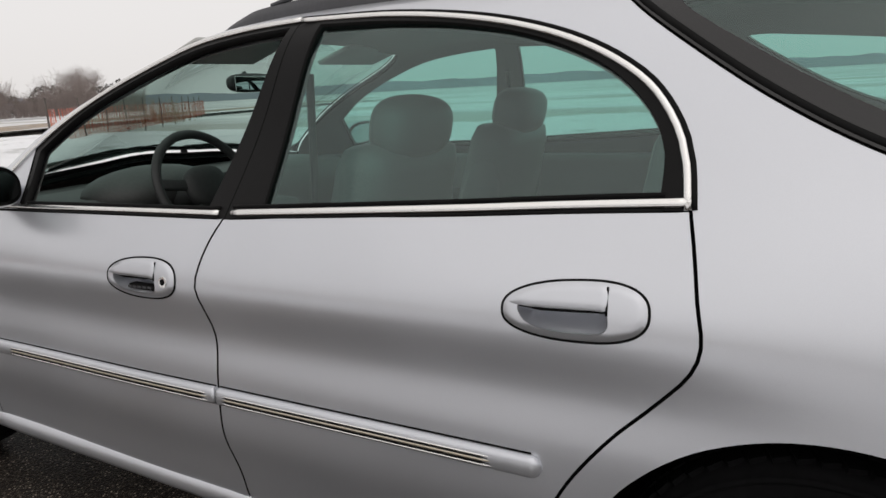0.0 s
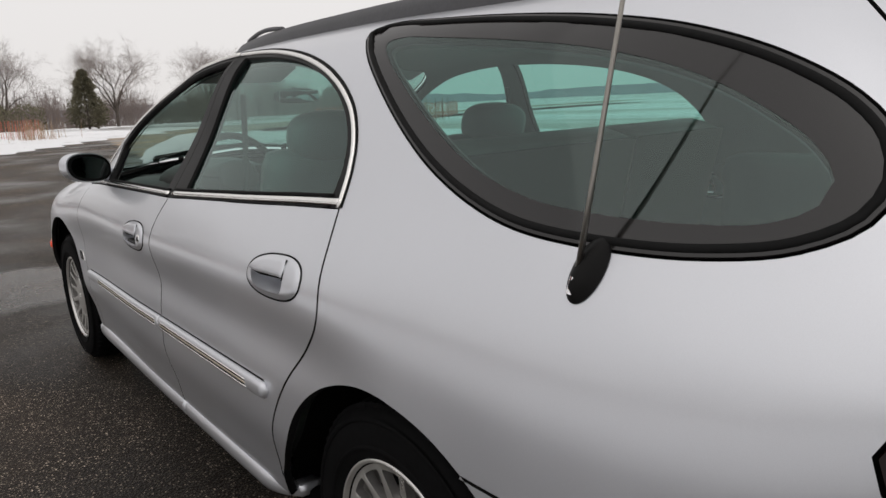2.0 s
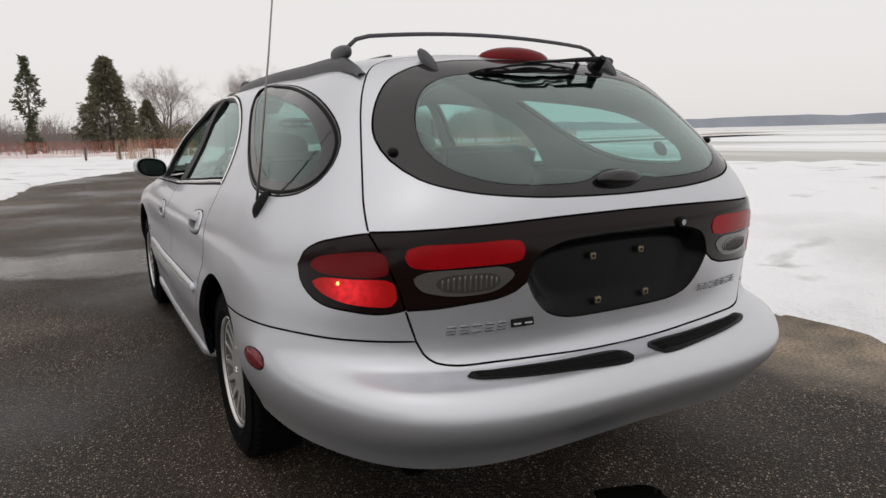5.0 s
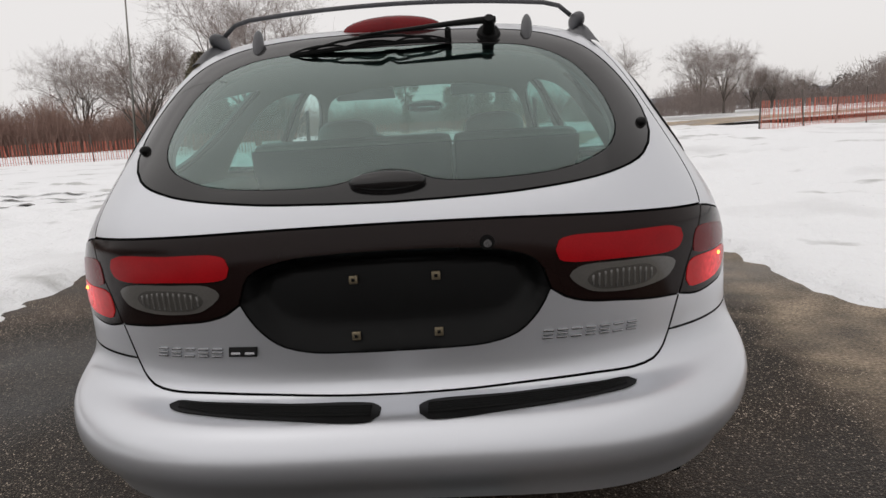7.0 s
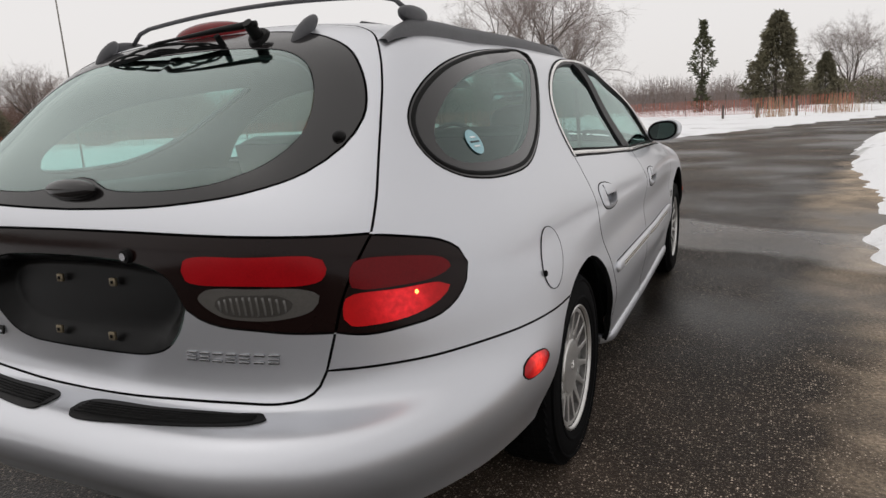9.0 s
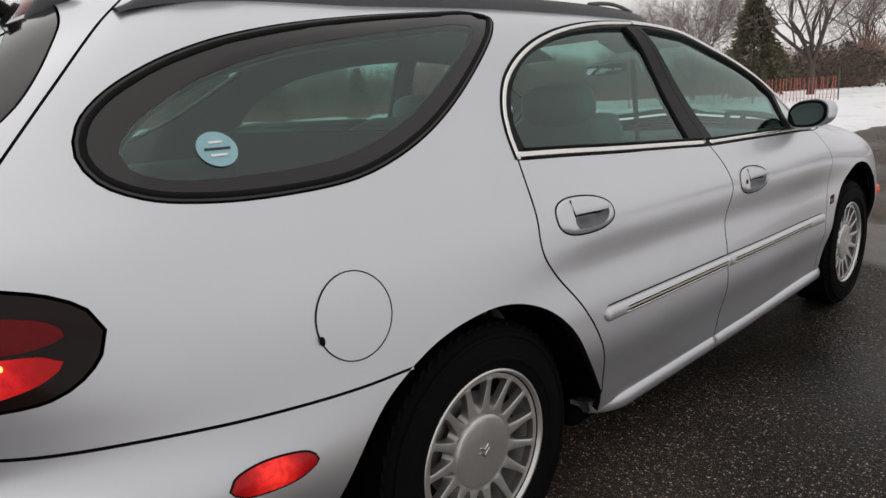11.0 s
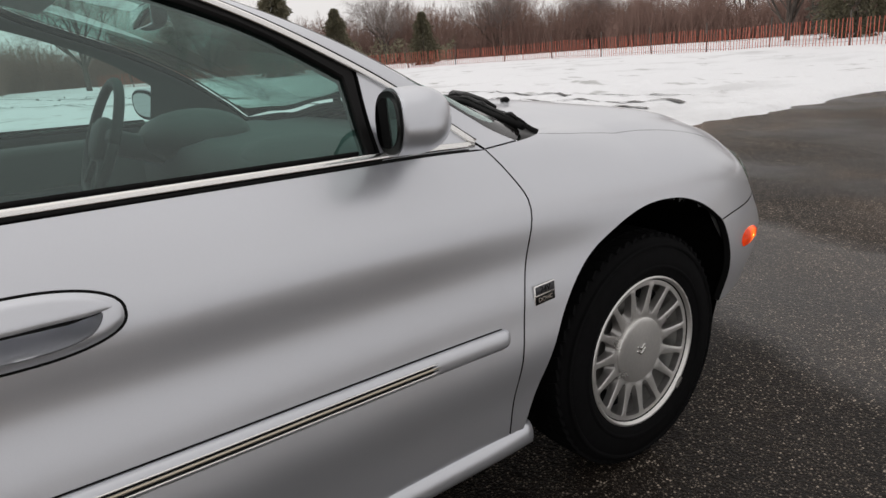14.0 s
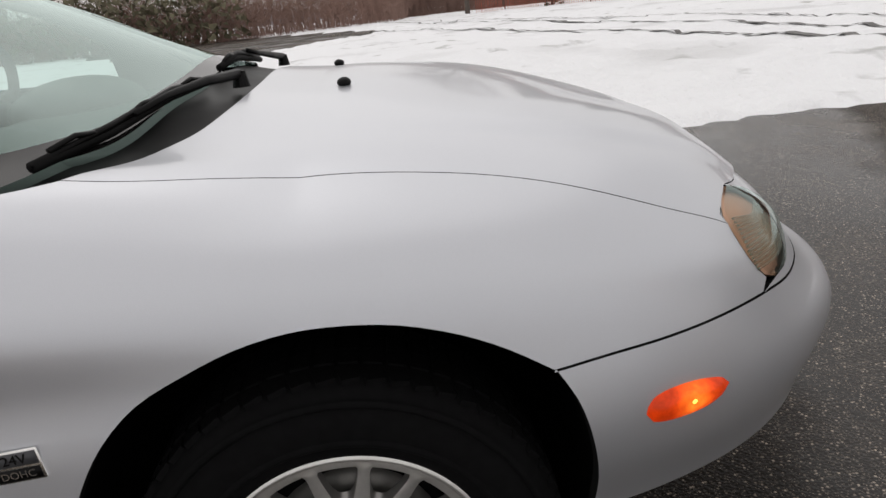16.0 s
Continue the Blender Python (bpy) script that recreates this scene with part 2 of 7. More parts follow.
LINES = [
    Line([(-1.45, .70), (1.38, .70)], [(-1.45, .20), (1.38, .19)], (.86, 2.6, .2), (1, 3, .26)),
    Line([(-1.45, .845), (-.9, .866), (0, .865), (.9, .85), (1.38, .855)], [(-1.45, .25), (0, .24), (1.38, .235)], (.95, 2.6, .22), (1.05, 3.6, .29)),
    Line([(-1.45, .888), (-.95, .899), (0, .893), (.9, .873), (1.38, .880)], [(-1.45, .37), (0, .36), (1.38, .36)], (.987, 2.63, .36), (1.125, 3.6, .4)),
    Line([(-1.45, .925), (-.9, .921), (0, .914), (.9, .893), (1.38, .90)], [(-1.45, .47), (0, .46), (1.38, .46)], (.992, 2.85, .47), (1.19, 3.55, .49)),
    Line([(-1.45, .928), (-.9, .920), (0, .912), (.9, .890), (1.38, .905)], [(-1.45, .565), (0, .55), (1.38, .54)], (1.012, 2.82, .53), (1.145, 3.6, .567)),
    Line([(-1.45, .922), (-.9, .916), (0, .908), (.9, .888), (1.38, .900)], [(-1.45, .625), (0, .61), (1.38, .60)], (.945, 3, .575), (1.045, 3.6, .585)),
    Line([(-1.45, .913), (-.9, .904), (0, .899), (.9, .884), (1.38, .894)], [(-1.45, .71), (0, .70), (1.38, .68)], (.893, 3.03, .62), (1.035, 3.5, .7)),
    Line([(-1.45, .896), (-.9, .913), (0, .912), (.9, .894), (1.38, .885)], [(-1.45, .83), (0, .80), (.9, .78), (1.38, .77)], (.868, 2.8, .665), (1.05, 3.6, .83)),
    Line([(-1.45, .862), (-.9, .880), (0, .888), (.9, .870), (1.38, .855)], [(-1.45, .92), (0, .875), (.9, .86), (1.38, .835)], (.83, 2.62, .705), (1.05, 3.9, .92)),
    Line([(-1.45, .800), (-1.15, .815), (-.2, .843), (.5, .832), (.9, .815), (1.15, .805), (1.38, .785)],
         [(-1.45, 1.03), (-1.15, 1.01), (-.2, .957), (.9, .934), (1.15, .915), (1.38, .885)], (.776, 2.8, .745), (1.02, 4, 1.02)),
    Line([(-1.45, .715), (-.9, .722), (-.2, .715), (.3, .735), (.6, .755), (.85, .768), (1.05, .765), (1.38, .725)],
         [(-1.45, 1.19), (-.9, 1.19), (-.2, 1.18), (.3, 1.13), (.6, 1.07), (.85, .99), (1.05, .945), (1.38, .912)], (.755, 2.42, .785), (.875, 4.2, 1.165)),
    Line([(-1.45, .590), (-.9, .588), (-.27, .580), (0, .585), (.3, .615), (.6, .665), (.85, .705), (1.05, .722), (1.15, .712), (1.38, .665)],
         [(-1.45, 1.365), (-.9, 1.385), (-.27, 1.388), (0, 1.375), (.3, 1.302), (.6, 1.192), (.85, 1.062), (1.05, .96), (1.15, .935), (1.38, .925)], (.66, 2.5, .825), (.625, 4.2, 1.375)),
    Line([(-1.45, .47), (-.3, .45), (.3, .47), (.9, .50), (1.38, .47)],
         [(-1.45, 1.424), (-.6, 1.426), (-.2, 1.418), (.1, 1.395), (.4, 1.30), (.65, 1.195), (.9, 1.07), (1.1, .99), (1.25, .962), (1.38, .95)], (.48, 2.2, .885), (.5, 3.2, 1.425)),
    Line([(-1.45, .25), (.3, .24), (1.38, .25)],
         [(-1.45, 1.443), (-.6, 1.447), (-.2, 1.440), (.15, 1.415), (.45, 1.325), (.8, 1.165), (1.05, 1.05), (1.25, .98), (1.38, .966)], (.26, 2, .94), (.28, 2.2, 1.443)),
    Line([(-1.45, 0), (1.38, 0)],
         [(-1.45, 1.450), (-.6, 1.453), (-.2, 1.447), (.15, 1.422), (.45, 1.335), (.8, 1.185), (1.1, 1.05), (1.28, .985), (1.38, .970)], (.001, 2, .97), (.001, 2, 1.45)),
]


def build_surface(du=.02, per=12):
    """Fine grid of the right half: stations us, rows vs, and their places and normals."""
    us = np.concatenate([np.linspace(YR - math.pi / 2, YR, 80)[:-1], np.arange(YR, YF, du), np.linspace(YF, YF + math.pi / 2, 80)])
    R, Z = (np.stack(a, 1) for a in zip(*(ln.at(us) for ln in LINES)))
    n = len(LINES)
    P = np.stack([R, Z], -1)
    h = np.maximum(np.linalg.norm(np.diff(P, axis=1), axis=2), 1e-4)
    # natural cubic through each section, by chord length
    A = np.zeros((len(us), n, n))
    B = np.zeros((len(us), n, 2))
    A[:, 0, 0] = A[:, -1, -1] = 1
    A[:, -1, -2], A[:, -1, -1] = 1, 2
    d = np.diff(P, axis=1) / h[..., None]
    B[:, -1] = 6 * (np.stack([-np.ones(len(us)), np.zeros(len(us))], -1) - d[:, -1]) / h[:, -1, None]
    for i in range(1, n - 1):
        A[:, i, i - 1], A[:, i, i], A[:, i, i + 1] = h[:, i - 1], 2 * (h[:, i - 1] + h[:, i]), h[:, i]
        B[:, i] = 6 * (d[:, i] - d[:, i - 1])
    M = np.linalg.solve(A, B)
    s = np.arange(per) / per
    out = []
    for i in range(n - 1):
        hi = h[:, i, None, None]
        t = s[None, :, None] * hi
        m0, m1 = M[:, i, None], M[:, i + 1, None]
        out.append(P[:, i, None] + t * (d[:, i, None] - hi * (2 * m0 + m1) / 6) + m0 / 2 * t ** 2 + (m1 - m0) / (6 * hi) * t ** 3)
    out.append(P[:, -1:])
    S = np.concatenate(out, 1)
    ang = np.clip(us - YF, 0, None) - np.clip(YR - us, 0, None)
    yc = np.clip(us, YR, YF)
    G = np.stack([S[..., 0] * np.cos(ang)[:, None], yc[:, None] + S[..., 0] * np.sin(ang)[:, None], S[..., 1]], -1)
    G[0, :, 0] = G[-1, :, 0] = 0
    G[:, -1, 0] = np.where(np.abs(ang) > 0, 0, G[:, -1, 0])
    N = np.cross(np.gradient(G, axis=0), np.gradient(G, axis=1))
    N /= np.linalg.norm(N, axis=2, keepdims=True) + 1e-12
    N[:, -1] = N[:, -2] * (0, 1, 1)
    N[:, -1] /= np.linalg.norm(N[:, -1], axis=1, keepdims=True)
    for e in (0, -1):
        N[e, :, 0] = 0
        N[e] /= np.linalg.norm(N[e], axis=1, keepdims=True)
    return us, np.arange(S.shape[1]) / per, G, N


US, VS, GRID, NORM = build_surface()


def on_body(u, v):
    """Place and normal at stations u and rows v."""
    i = np.clip(np.searchsorted(US, u, side="right") - 1, 0, len(US) - 2)
    p = np.clip((u - US[i]) / (US[i + 1] - US[i]), 0, 1)[:, None]
    j = np.clip((v / VS[1]).astype(int), 0, len(VS) - 2)
    q = np.clip(v / VS[1] - j, 0, 1)[:, None]
    mix = lambda g: (g[i, j] * (1 - p) + g[i + 1, j] * p) * (1 - q) + (g[i, j + 1] * (1 - p) + g[i + 1, j + 1] * p) * q
    n = mix(NORM)
    return mix(GRID), n / np.linalg.norm(n, axis=1, keepdims=True)


# ---- building tools ----
def mesh_ob(name, verts, faces, mat, parent=None, label="", normals=None, smooth=True, edge=None, edge_from=0):
    me = bpy.data.meshes.new(name)
    me.from_pydata([tuple(map(float, v)) for v in verts], [], [tuple(int(i) for i in f) for f in faces])
    me.materials.append(mat)
    if smooth:
        me.polygons.foreach_set("use_smooth", [True] * len(me.polygons))
    if edge:
        me.materials.append(edge)
        me.polygons.foreach_set("material_index", [int(i % edge_from[1] >= edge_from[0]) for i in range(len(faces))])
    if normals is not None:
        me.normals_split_custom_set_from_vertices([tuple(map(float, n)) for n in normals])
    me.update()
    ob = new(name, me)
    if parent:
        ob.parent = parent
    return tagged(ob, label=label)


def part(name, bm, mat, parent=None, label="", smooth=True):
    """Links a bmesh as one mesh object under a thing or a part."""
    me = bpy.data.meshes.new(name)
    if smooth:
        for f in bm.faces:
            f.smooth = True
    bm.to_mesh(me)
    bm.free()
    me.materials.append(mat)
    ob = new(name, me)
    if parent:
        ob.parent = parent
    return tagged(ob, label=label)


def empty(name, label, category, parent=None):
    ob = new(name)
    ob.empty_display_size = .2
    if parent:
        ob.parent = parent
    return tagged(ob, label=label, category=category)


def box(bm, cx, cy, cz, sx, sy, sz, bevel=0.0, turn=None):
    m = Matrix.Translation((cx, cy, cz)) @ (turn or Matrix()) @ Matrix.Diagonal((sx, sy, sz, 1))
    r = bmesh.ops.create_cube(bm, size=1, matrix=m)
    if bevel:
        ed = list({e for v in r["verts"] for e in v.link_edges})
        bmesh.ops.bevel(bm, geom=ed, offset=bevel, segments=2, affect="EDGES", profile=.6)
    return bm


def ellipsoid(bm, c, r, seg=20, rings=12, power=1.0):
    r_ = bmesh.ops.create_uvsphere(bm, u_segments=seg, v_segments=rings, radius=1)
    for v in r_["verts"]:
        p = [math.copysign(abs(k) ** power, k) for k in v.co]
        v.co = Vector((c[0] + p[0] * r[0], c[1] + p[1] * r[1], c[2] + p[2] * r[2]))
    return bm


def lathe(profile, axis_at, seg=48, flip=1):
    """A ring of (outward x, radius) points turned round a sideways axle."""
    n = len(profile)
    V = [(axis_at[0] + flip * a, axis_at[1] + r * math.cos(t), axis_at[2] + r * math.sin(t))
         for t in (2 * math.pi * k / seg for k in range(seg)) for a, r in profile]
    F = []
    for k in range(seg):
        for j in range(n - 1):
            q = (k * n + j, k * n + j + 1, ((k + 1) % seg) * n + j + 1, ((k + 1) % seg) * n + j)
            F.append(q if flip < 0 else q[::-1])
    return V, F


def catmull(P, step, closed=False):
    """A smooth run of points through P."""
    P = np.array(P, float)
    out = []
    n = len(P)
    for i in range(n if closed else n - 1):
        get = (lambda k: P[k % n]) if closed else (lambda k: P[min(max(k, 0), n - 1)])
        a, b, c, d = get(i - 1), get(i), get(i + 1), get(i + 2)
        if not closed and i == 0:
            a = 2 * b - c
        if not closed and i == n - 2:
            d = 2 * c - b
        t0, t1, t2 = (max(np.linalg.norm(q - p), 1e-5) ** .5 for p, q in ((a, b), (b, c), (c, d)))
        m1 = t1 * ((b - a) / t0 - (c - a) / (t0 + t1) + (c - b) / t1)
        m2 = t1 * ((c - b) / t1 - (d - b) / (t1 + t2) + (d - c) / t2)
        k = max(int(np.linalg.norm(c - b) / step), 1)
        s = (np.arange(k) / k)[:, None]
        out.append((2 * s ** 3 - 3 * s ** 2 + 1) * b + (s ** 3 - 2 * s ** 2 + s) * m1 + (-2 * s ** 3 + 3 * s ** 2) * c + (s ** 3 - s ** 2) * m2)
    return np.vstack(out if closed else out + [P[-1:]])


VMAX, UB, UN = VS[-1], US[0], US[-1]
COARSE_U, COARSE_V = np.meshgrid(US[::3], VS[::3], indexing="ij")
COARSE, COARSE_N = GRID[::3, ::3].reshape(-1, 3), NORM[::3, ::3].reshape(-1, 3)


def locate(P, axes, mask=None):
    """Stations and rows of the body points whose coordinates on the given axes are P."""
    P = np.asarray(P, float)
    ok = np.ones(len(COARSE), bool) if mask is None else mask(COARSE, COARSE_N)
    C, cu, cv = COARSE[ok][:, axes], COARSE_U.ravel()[ok], COARSE_V.ravel()[ok]
    k = ((P[:, None] - C[None]) ** 2).sum(2).argmin(1)
    u, v = cu[k].copy(), cv[k].copy()
    for _ in range(7):
        p = on_body(u, v)[0][:, axes]
        eu, ev = np.where(u > 0, -.004, .004), np.where(v > 5, -.03, .03)
        ju = (on_body(u + eu, v)[0][:, axes] - p) / eu[:, None]
        jv = (on_body(u, v + ev)[0][:, axes] - p) / ev[:, None]
        r = P - p
        a, b, c = (ju * ju).sum(1) + 1e-7, (ju * jv).sum(1), (jv * jv).sum(1) + 1e-9
        g, h = (ju * r).sum(1), (jv * r).sum(1)
        det = np.maximum(a * c - b * b, 1e-12)
        u = np.clip(u + np.clip((g * c - h * b) / det, -.08, .08), UB, UN)
        v = np.clip(v + np.clip((h * a - g * b) / det, -.6, .6), 0, VMAX)
    return np.stack([u, v], 1)


def side(*pts, step=.02):
    """A line drawn on the flank, by (y, z)."""
    return locate(catmull(pts, step), [1, 2], lambda p, n: n[:, 0] > .1)


def stern(*pts, step=.02):
    """A line drawn on the tail, by (x, z)."""
    return locate(catmull(pts, step), [0, 2], lambda p, n: (p[:, 1] < -1.75) & (n[:, 1] < -.05))


def above(*pts, step=.02):
    """A line drawn on hood, screen or roof, by (x, y)."""
    return locate(catmull(pts, step), [0, 1], lambda p, n: n[:, 2] > .12)


def near(*pts, step=.02):
    """A line drawn through places close to the body."""
    return locate(catmull(pts, step), [0, 1, 2])


def join(*runs):
    """Runs of a closed outline, end to end."""
    out = [runs[0]]
    for r in runs[1:]:
        out.append(r[1:] if np.abs(r[0] - out[-1][-1]).max() < 1e-4 else r)
    loop = np.vstack(out)
    keep = np.r_[True, np.abs(np.diff(loop, axis=0)).max(1) > 1e-5]
    loop = loop[keep]
    return loop[:-1] if np.abs(loop[0] - loop[-1]).max() < 1e-4 else loop


METRIC = np.array([1.0, .1])


def ccw(loop):
    x, y = (loop * METRIC).T
    return loop if (x * np.roll(y, -1) - np.roll(x, -1) * y).sum() > 0 else loop[::-1]


def inside(points, loop):
    x, y = points[:, 0, None], points[:, 1, None]
    a, b = loop, np.roll(loop, -1, 0)
    cross = ((a[:, 1] > y) != (b[:, 1] > y)) & (x < (b[:, 0] - a[:, 0]) * (y - a[:, 1]) / (b[:, 1] - a[:, 1] + 1e-15) + a[:, 0])
    return cross.sum(1) % 2 == 1


def edge_distance(points, loop):
    a, b = loop[None], np.roll(loop, -1, 0)[None]
    p = points[:, None]
    ab = b - a
    s = np.clip(((p - a) * ab).sum(2) / ((ab * ab).sum(2) + 1e-15), 0, 1)
    return np.linalg.norm(p - a - s[..., None] * ab, axis=2).min(1)


def inset(loop, g):
    """The outline drawn in by g metres over the surface."""
    loop = ccw(loop)
    P, N = on_body(loop[:, 0], loop[:, 1])
    mid = P[:, 0] < 1e-3
    T = np.roll(P, -1, 0) - np.roll(P, 1, 0)
    T /= np.linalg.norm(T, axis=1, keepdims=True) + 1e-9
    Q = P + g * np.cross(N, T)
    Q[mid, 0] = 0
    uv = locate(Q, [0, 1, 2])
    uv[mid & (loop[:, 0] < UB + .01), 0] = UB
    uv[mid & (loop[:, 0] > UN - .01), 0] = UN
    pole = mid & (loop[:, 1] > VMAX - .01)
    uv[pole] = loop[pole]
    return uv


def triangulate(loops, step, keep=None):
    """Fills flat outlines (the first outer, the rest holes) with fine triangles; the points and the faces."""
    from mathutils import geometry
    lo, hi = loops[0].min(0), loops[0].max(0)
    gx, gy = np.meshgrid(np.arange(lo[0] + step / 2, hi[0], step), np.arange(lo[1] + step / 2, hi[1], step))
    gx[1::2] += step / 2
    g = np.stack([gx.ravel(), gy.ravel()], 1)
    ok = inside(g, loops[0]) & (edge_distance(g, loops[0]) > step * .45)
    for h in loops[1:]:
        ok &= ~inside(g, h) & (edge_distance(g, h) > step * .45)
    pts = np.vstack([*loops, g[ok]])
    edges, at = [], 0
    for lp in loops:
        edges += [(at + i, at + (i + 1) % len(lp)) for i in range(len(lp))]
        at += len(lp)
    v, _, f, *_ = geometry.delaunay_2d_cdt([Vector(p) for p in pts], edges, [], 0, 1e-7)
    v, f = np.array([tuple(p) for p in v]), np.array([tuple(t) for t in f if len(t) == 3])
    c = v[f].mean(1)
    ok = inside(c, loops[0])
    for h in loops[1:]:
        ok &= ~inside(c, h)
    return v, f[ok]


def both_sides(V, F, N, sides):
    """The right half, its mirror image, or both in one mesh."""
    V, F, N = np.asarray(V), np.asarray(F), np.asarray(N)
    flip = np.array([-1, 1, 1])
    if sides > 0:
        return V, F, N
    if sides < 0:
        return V * flip, F[:, ::-1], N * flip
    return np.vstack([V, V * flip]), np.vstack([F, F[:, ::-1] + len(V)]), np.vstack([N, N * flip])


def panel(name, loops, mat, parent, sides=1, step=.03, lift=0.0, gap=.003, depth=.014, label="", shape=None, ridge=None):
    """A panel of the body's surface inside an outline, with holes, its edges folded inwards."""
    loops = [ccw(inset(l, gap) if gap and i == 0 else (inset(l, -gap) if gap else l)) for i, l in enumerate(loops)]
    flat = [l * METRIC for l in loops]
    v, f = triangulate(flat, step)
    uv = v / METRIC
    P, N = on_body(uv[:, 0], uv[:, 1])
    h = np.full(len(P), lift) if shape is None else shape(P, v, flat)
    if ridge:
        # relief pressed into the sheet, its normals tilted to match
        h, eps, lean = h + ridge(P), .002, 0
        t1 = np.cross(N, (0, 1.0, 0))
        t1 /= np.linalg.norm(t1, axis=1, keepdims=True) + 1e-9
        for t in (t1, np.cross(N, t1)):
            lean = lean + t * ((ridge(P + t * eps) - ridge(P - t * eps)) / (2 * eps))[:, None]
        shaped = N - lean
        shaped /= np.linalg.norm(shaped, axis=1, keepdims=True)
    else:
        shaped = N
    V, NN, F = [P + N * h[:, None]], [shaped], [f]
    base = len(P)
    if depth:
        for k, l in enumerate(loops):
            p, n = on_body(l[:, 0], l[:, 1])
            t = np.roll(p, -1, 0) - np.roll(p, 1, 0)
            out = np.cross(t, n) * (1 if k == 0 else 1)
            out /= np.linalg.norm(out, axis=1, keepdims=True) + 1e-9
            if k:
                out = -out
            hh = np.full(len(l), lift) if shape is None else shape(p, l * METRIC, flat)
            if ridge:
                hh = hh + ridge(p)
            m = len(l)
            soft = n * .6 + out
            soft /= np.linalg.norm(soft, axis=1, keepdims=True)
            V += [p + n * hh[:, None], p + n * (hh - depth)[:, None]]
            NN += [soft, out]
            i = np.arange(m)
            j = (i + 1) % m
            real = ~((p[i, 0] < 1e-3) & (p[j, 0] < 1e-3))
            i, j = i[real], j[real]
            q = [np.stack([base + i, base + m + i, base + m + j], 1), np.stack([base + i, base + m + j, base + j], 1)]
            F += q if k == 0 else [a[:, ::-1] for a in q]
            base += 2 * m
    total = sum(len(q) for q in F)
    V, F, NN = both_sides(np.vstack(V), np.vstack(F), np.vstack(NN), sides)
    return mesh_ob(name, V, F, mat, parent, label, NN if shape is None else None, edge=DARK if mat is PAINT and shape is None else None, edge_from=(len(f), total))


def sweep(P, N, profile, taper=None):
    """A closed profile of (across, out) points carried along P; across is to the side of the run, out along N."""
    P, N = np.asarray(P), np.asarray(N)
    T = np.gradient(P, axis=0)
    T /= np.linalg.norm(T, axis=1, keepdims=True) + 1e-12
    B = np.cross(N, T)
    B /= np.linalg.norm(B, axis=1, keepdims=True) + 1e-12
    k = np.ones(len(P)) if taper is None else np.asarray(taper)
    prof = np.array(profile, float)
    m = len(prof)
    V = (P[:, None] + (prof[None, :, 0, None] * B[:, None] + prof[None, :, 1, None] * N[:, None]) * k[:, None, None]).reshape(-1, 3)
    F = []
    for i in range(len(P) - 1):
        for j in range(m):
            F.append((i * m + j, i * m + (j + 1) % m, (i + 1) * m + (j + 1) % m, (i + 1) * m + j))
    F += [tuple(range(m))[::-1], tuple((len(P) - 1) * m + j for j in range(m))]
    return V, F


def arc(w, h, n=8, base=-.003):
    """A half-round profile, w wide and h high."""
    return [(-w / 2, base)] + [(-w / 2 * math.cos(math.pi * k / n), h * math.sin(math.pi * k / n)) for k in range(n + 1)] + [(w / 2, base)]


def strip(name, uv, profile, mat, parent, sides=1, label="", lift=0.0, taper=None):
    """A moulding laid along a line of the body."""
    P, N = on_body(uv[:, 0], uv[:, 1])
    V, F = sweep(P + N * lift, N, profile, taper)
    if sides < 0:
        V, F = V * (-1, 1, 1), [f[::-1] for f in F]
    return mesh_ob(name, V, F, mat, parent, label)


def tube(name, path, radius, mat, parent=None, label="", seg=8, taper=None):
    P = np.array(path, float)
    T = np.gradient(P, axis=0)
    T /= np.linalg.norm(T, axis=1, keepdims=True)
    first = np.eye(3)[np.argmin(np.abs(T[0]))]
    N = [first - T[0] * (T[0] @ first)]
    for k in range(1, len(P)):
        n = N[-1] - T[k] * (T[k] @ N[-1])
        N.append(n / np.linalg.norm(n))
    N[0] = N[0] / np.linalg.norm(N[0])
    prof = [(radius * math.cos(2 * math.pi * k / seg), radius * math.sin(2 * math.pi * k / seg)) for k in range(seg)]
    V, F = sweep(P, np.array(N), prof, taper)
    return mesh_ob(name, V, F, mat, parent, label)


# ---- the car: outlines of its panels on the right flank ----
B_GAP = [(-.185, .955), (-.164, .913), (-.147, .854), (-.141, .808), (-.157, .759), (-.173, .697), (-.172, .544), (-.173, .442), (-.188, .333), (-.19, .262)]
RD_GAP = [(-1.168, 1.006), (-1.181, .945), (-1.192, .880), (-1.202, .817), (-1.189, .775), (-1.14, .715), (-1.065, .637), (-1.0, .55), (-.96, .47), (-.935, .38), (-.927, .325), (-.922, .262)]
FD_GAP = [(.903, .928), (.934, .874), (.961, .82), (.962, .778), (.95, .70), (.937, .60), (.926, .50), (.905, .36), (.895, .262)]
BELT_R = [(-1.168, 1.006), (-.98, .997), (-.79, .986), (-.52, .972), (-.185, .955)]
BELT_F = [(-.185, .955), (.156, .949), (.50, .942), (.75, .936), (.903, .928)]
TOP_R = [(-1.166, 1.006), (-1.157, 1.073), (-1.146, 1.11), (-1.122, 1.155), (-1.083, 1.202), (-1.02, 1.247), (-.935, 1.288), (-.829, 1.322), (-.696, 1.35), (-.504, 1.374), (-.252, 1.386)]
TOP_F = [(-.252, 1.386), (-.07, 1.378), (.092, 1.357), (.214, 1.325), (.374, 1.268), (.50, 1.21), (.66, 1.118), (.74, 1.066), (.81, 1.012), (.857, .972), (.903, .928)]
PILLAR = [(-.252, 1.386), (-.225, 1.17), (-.185, .955)]
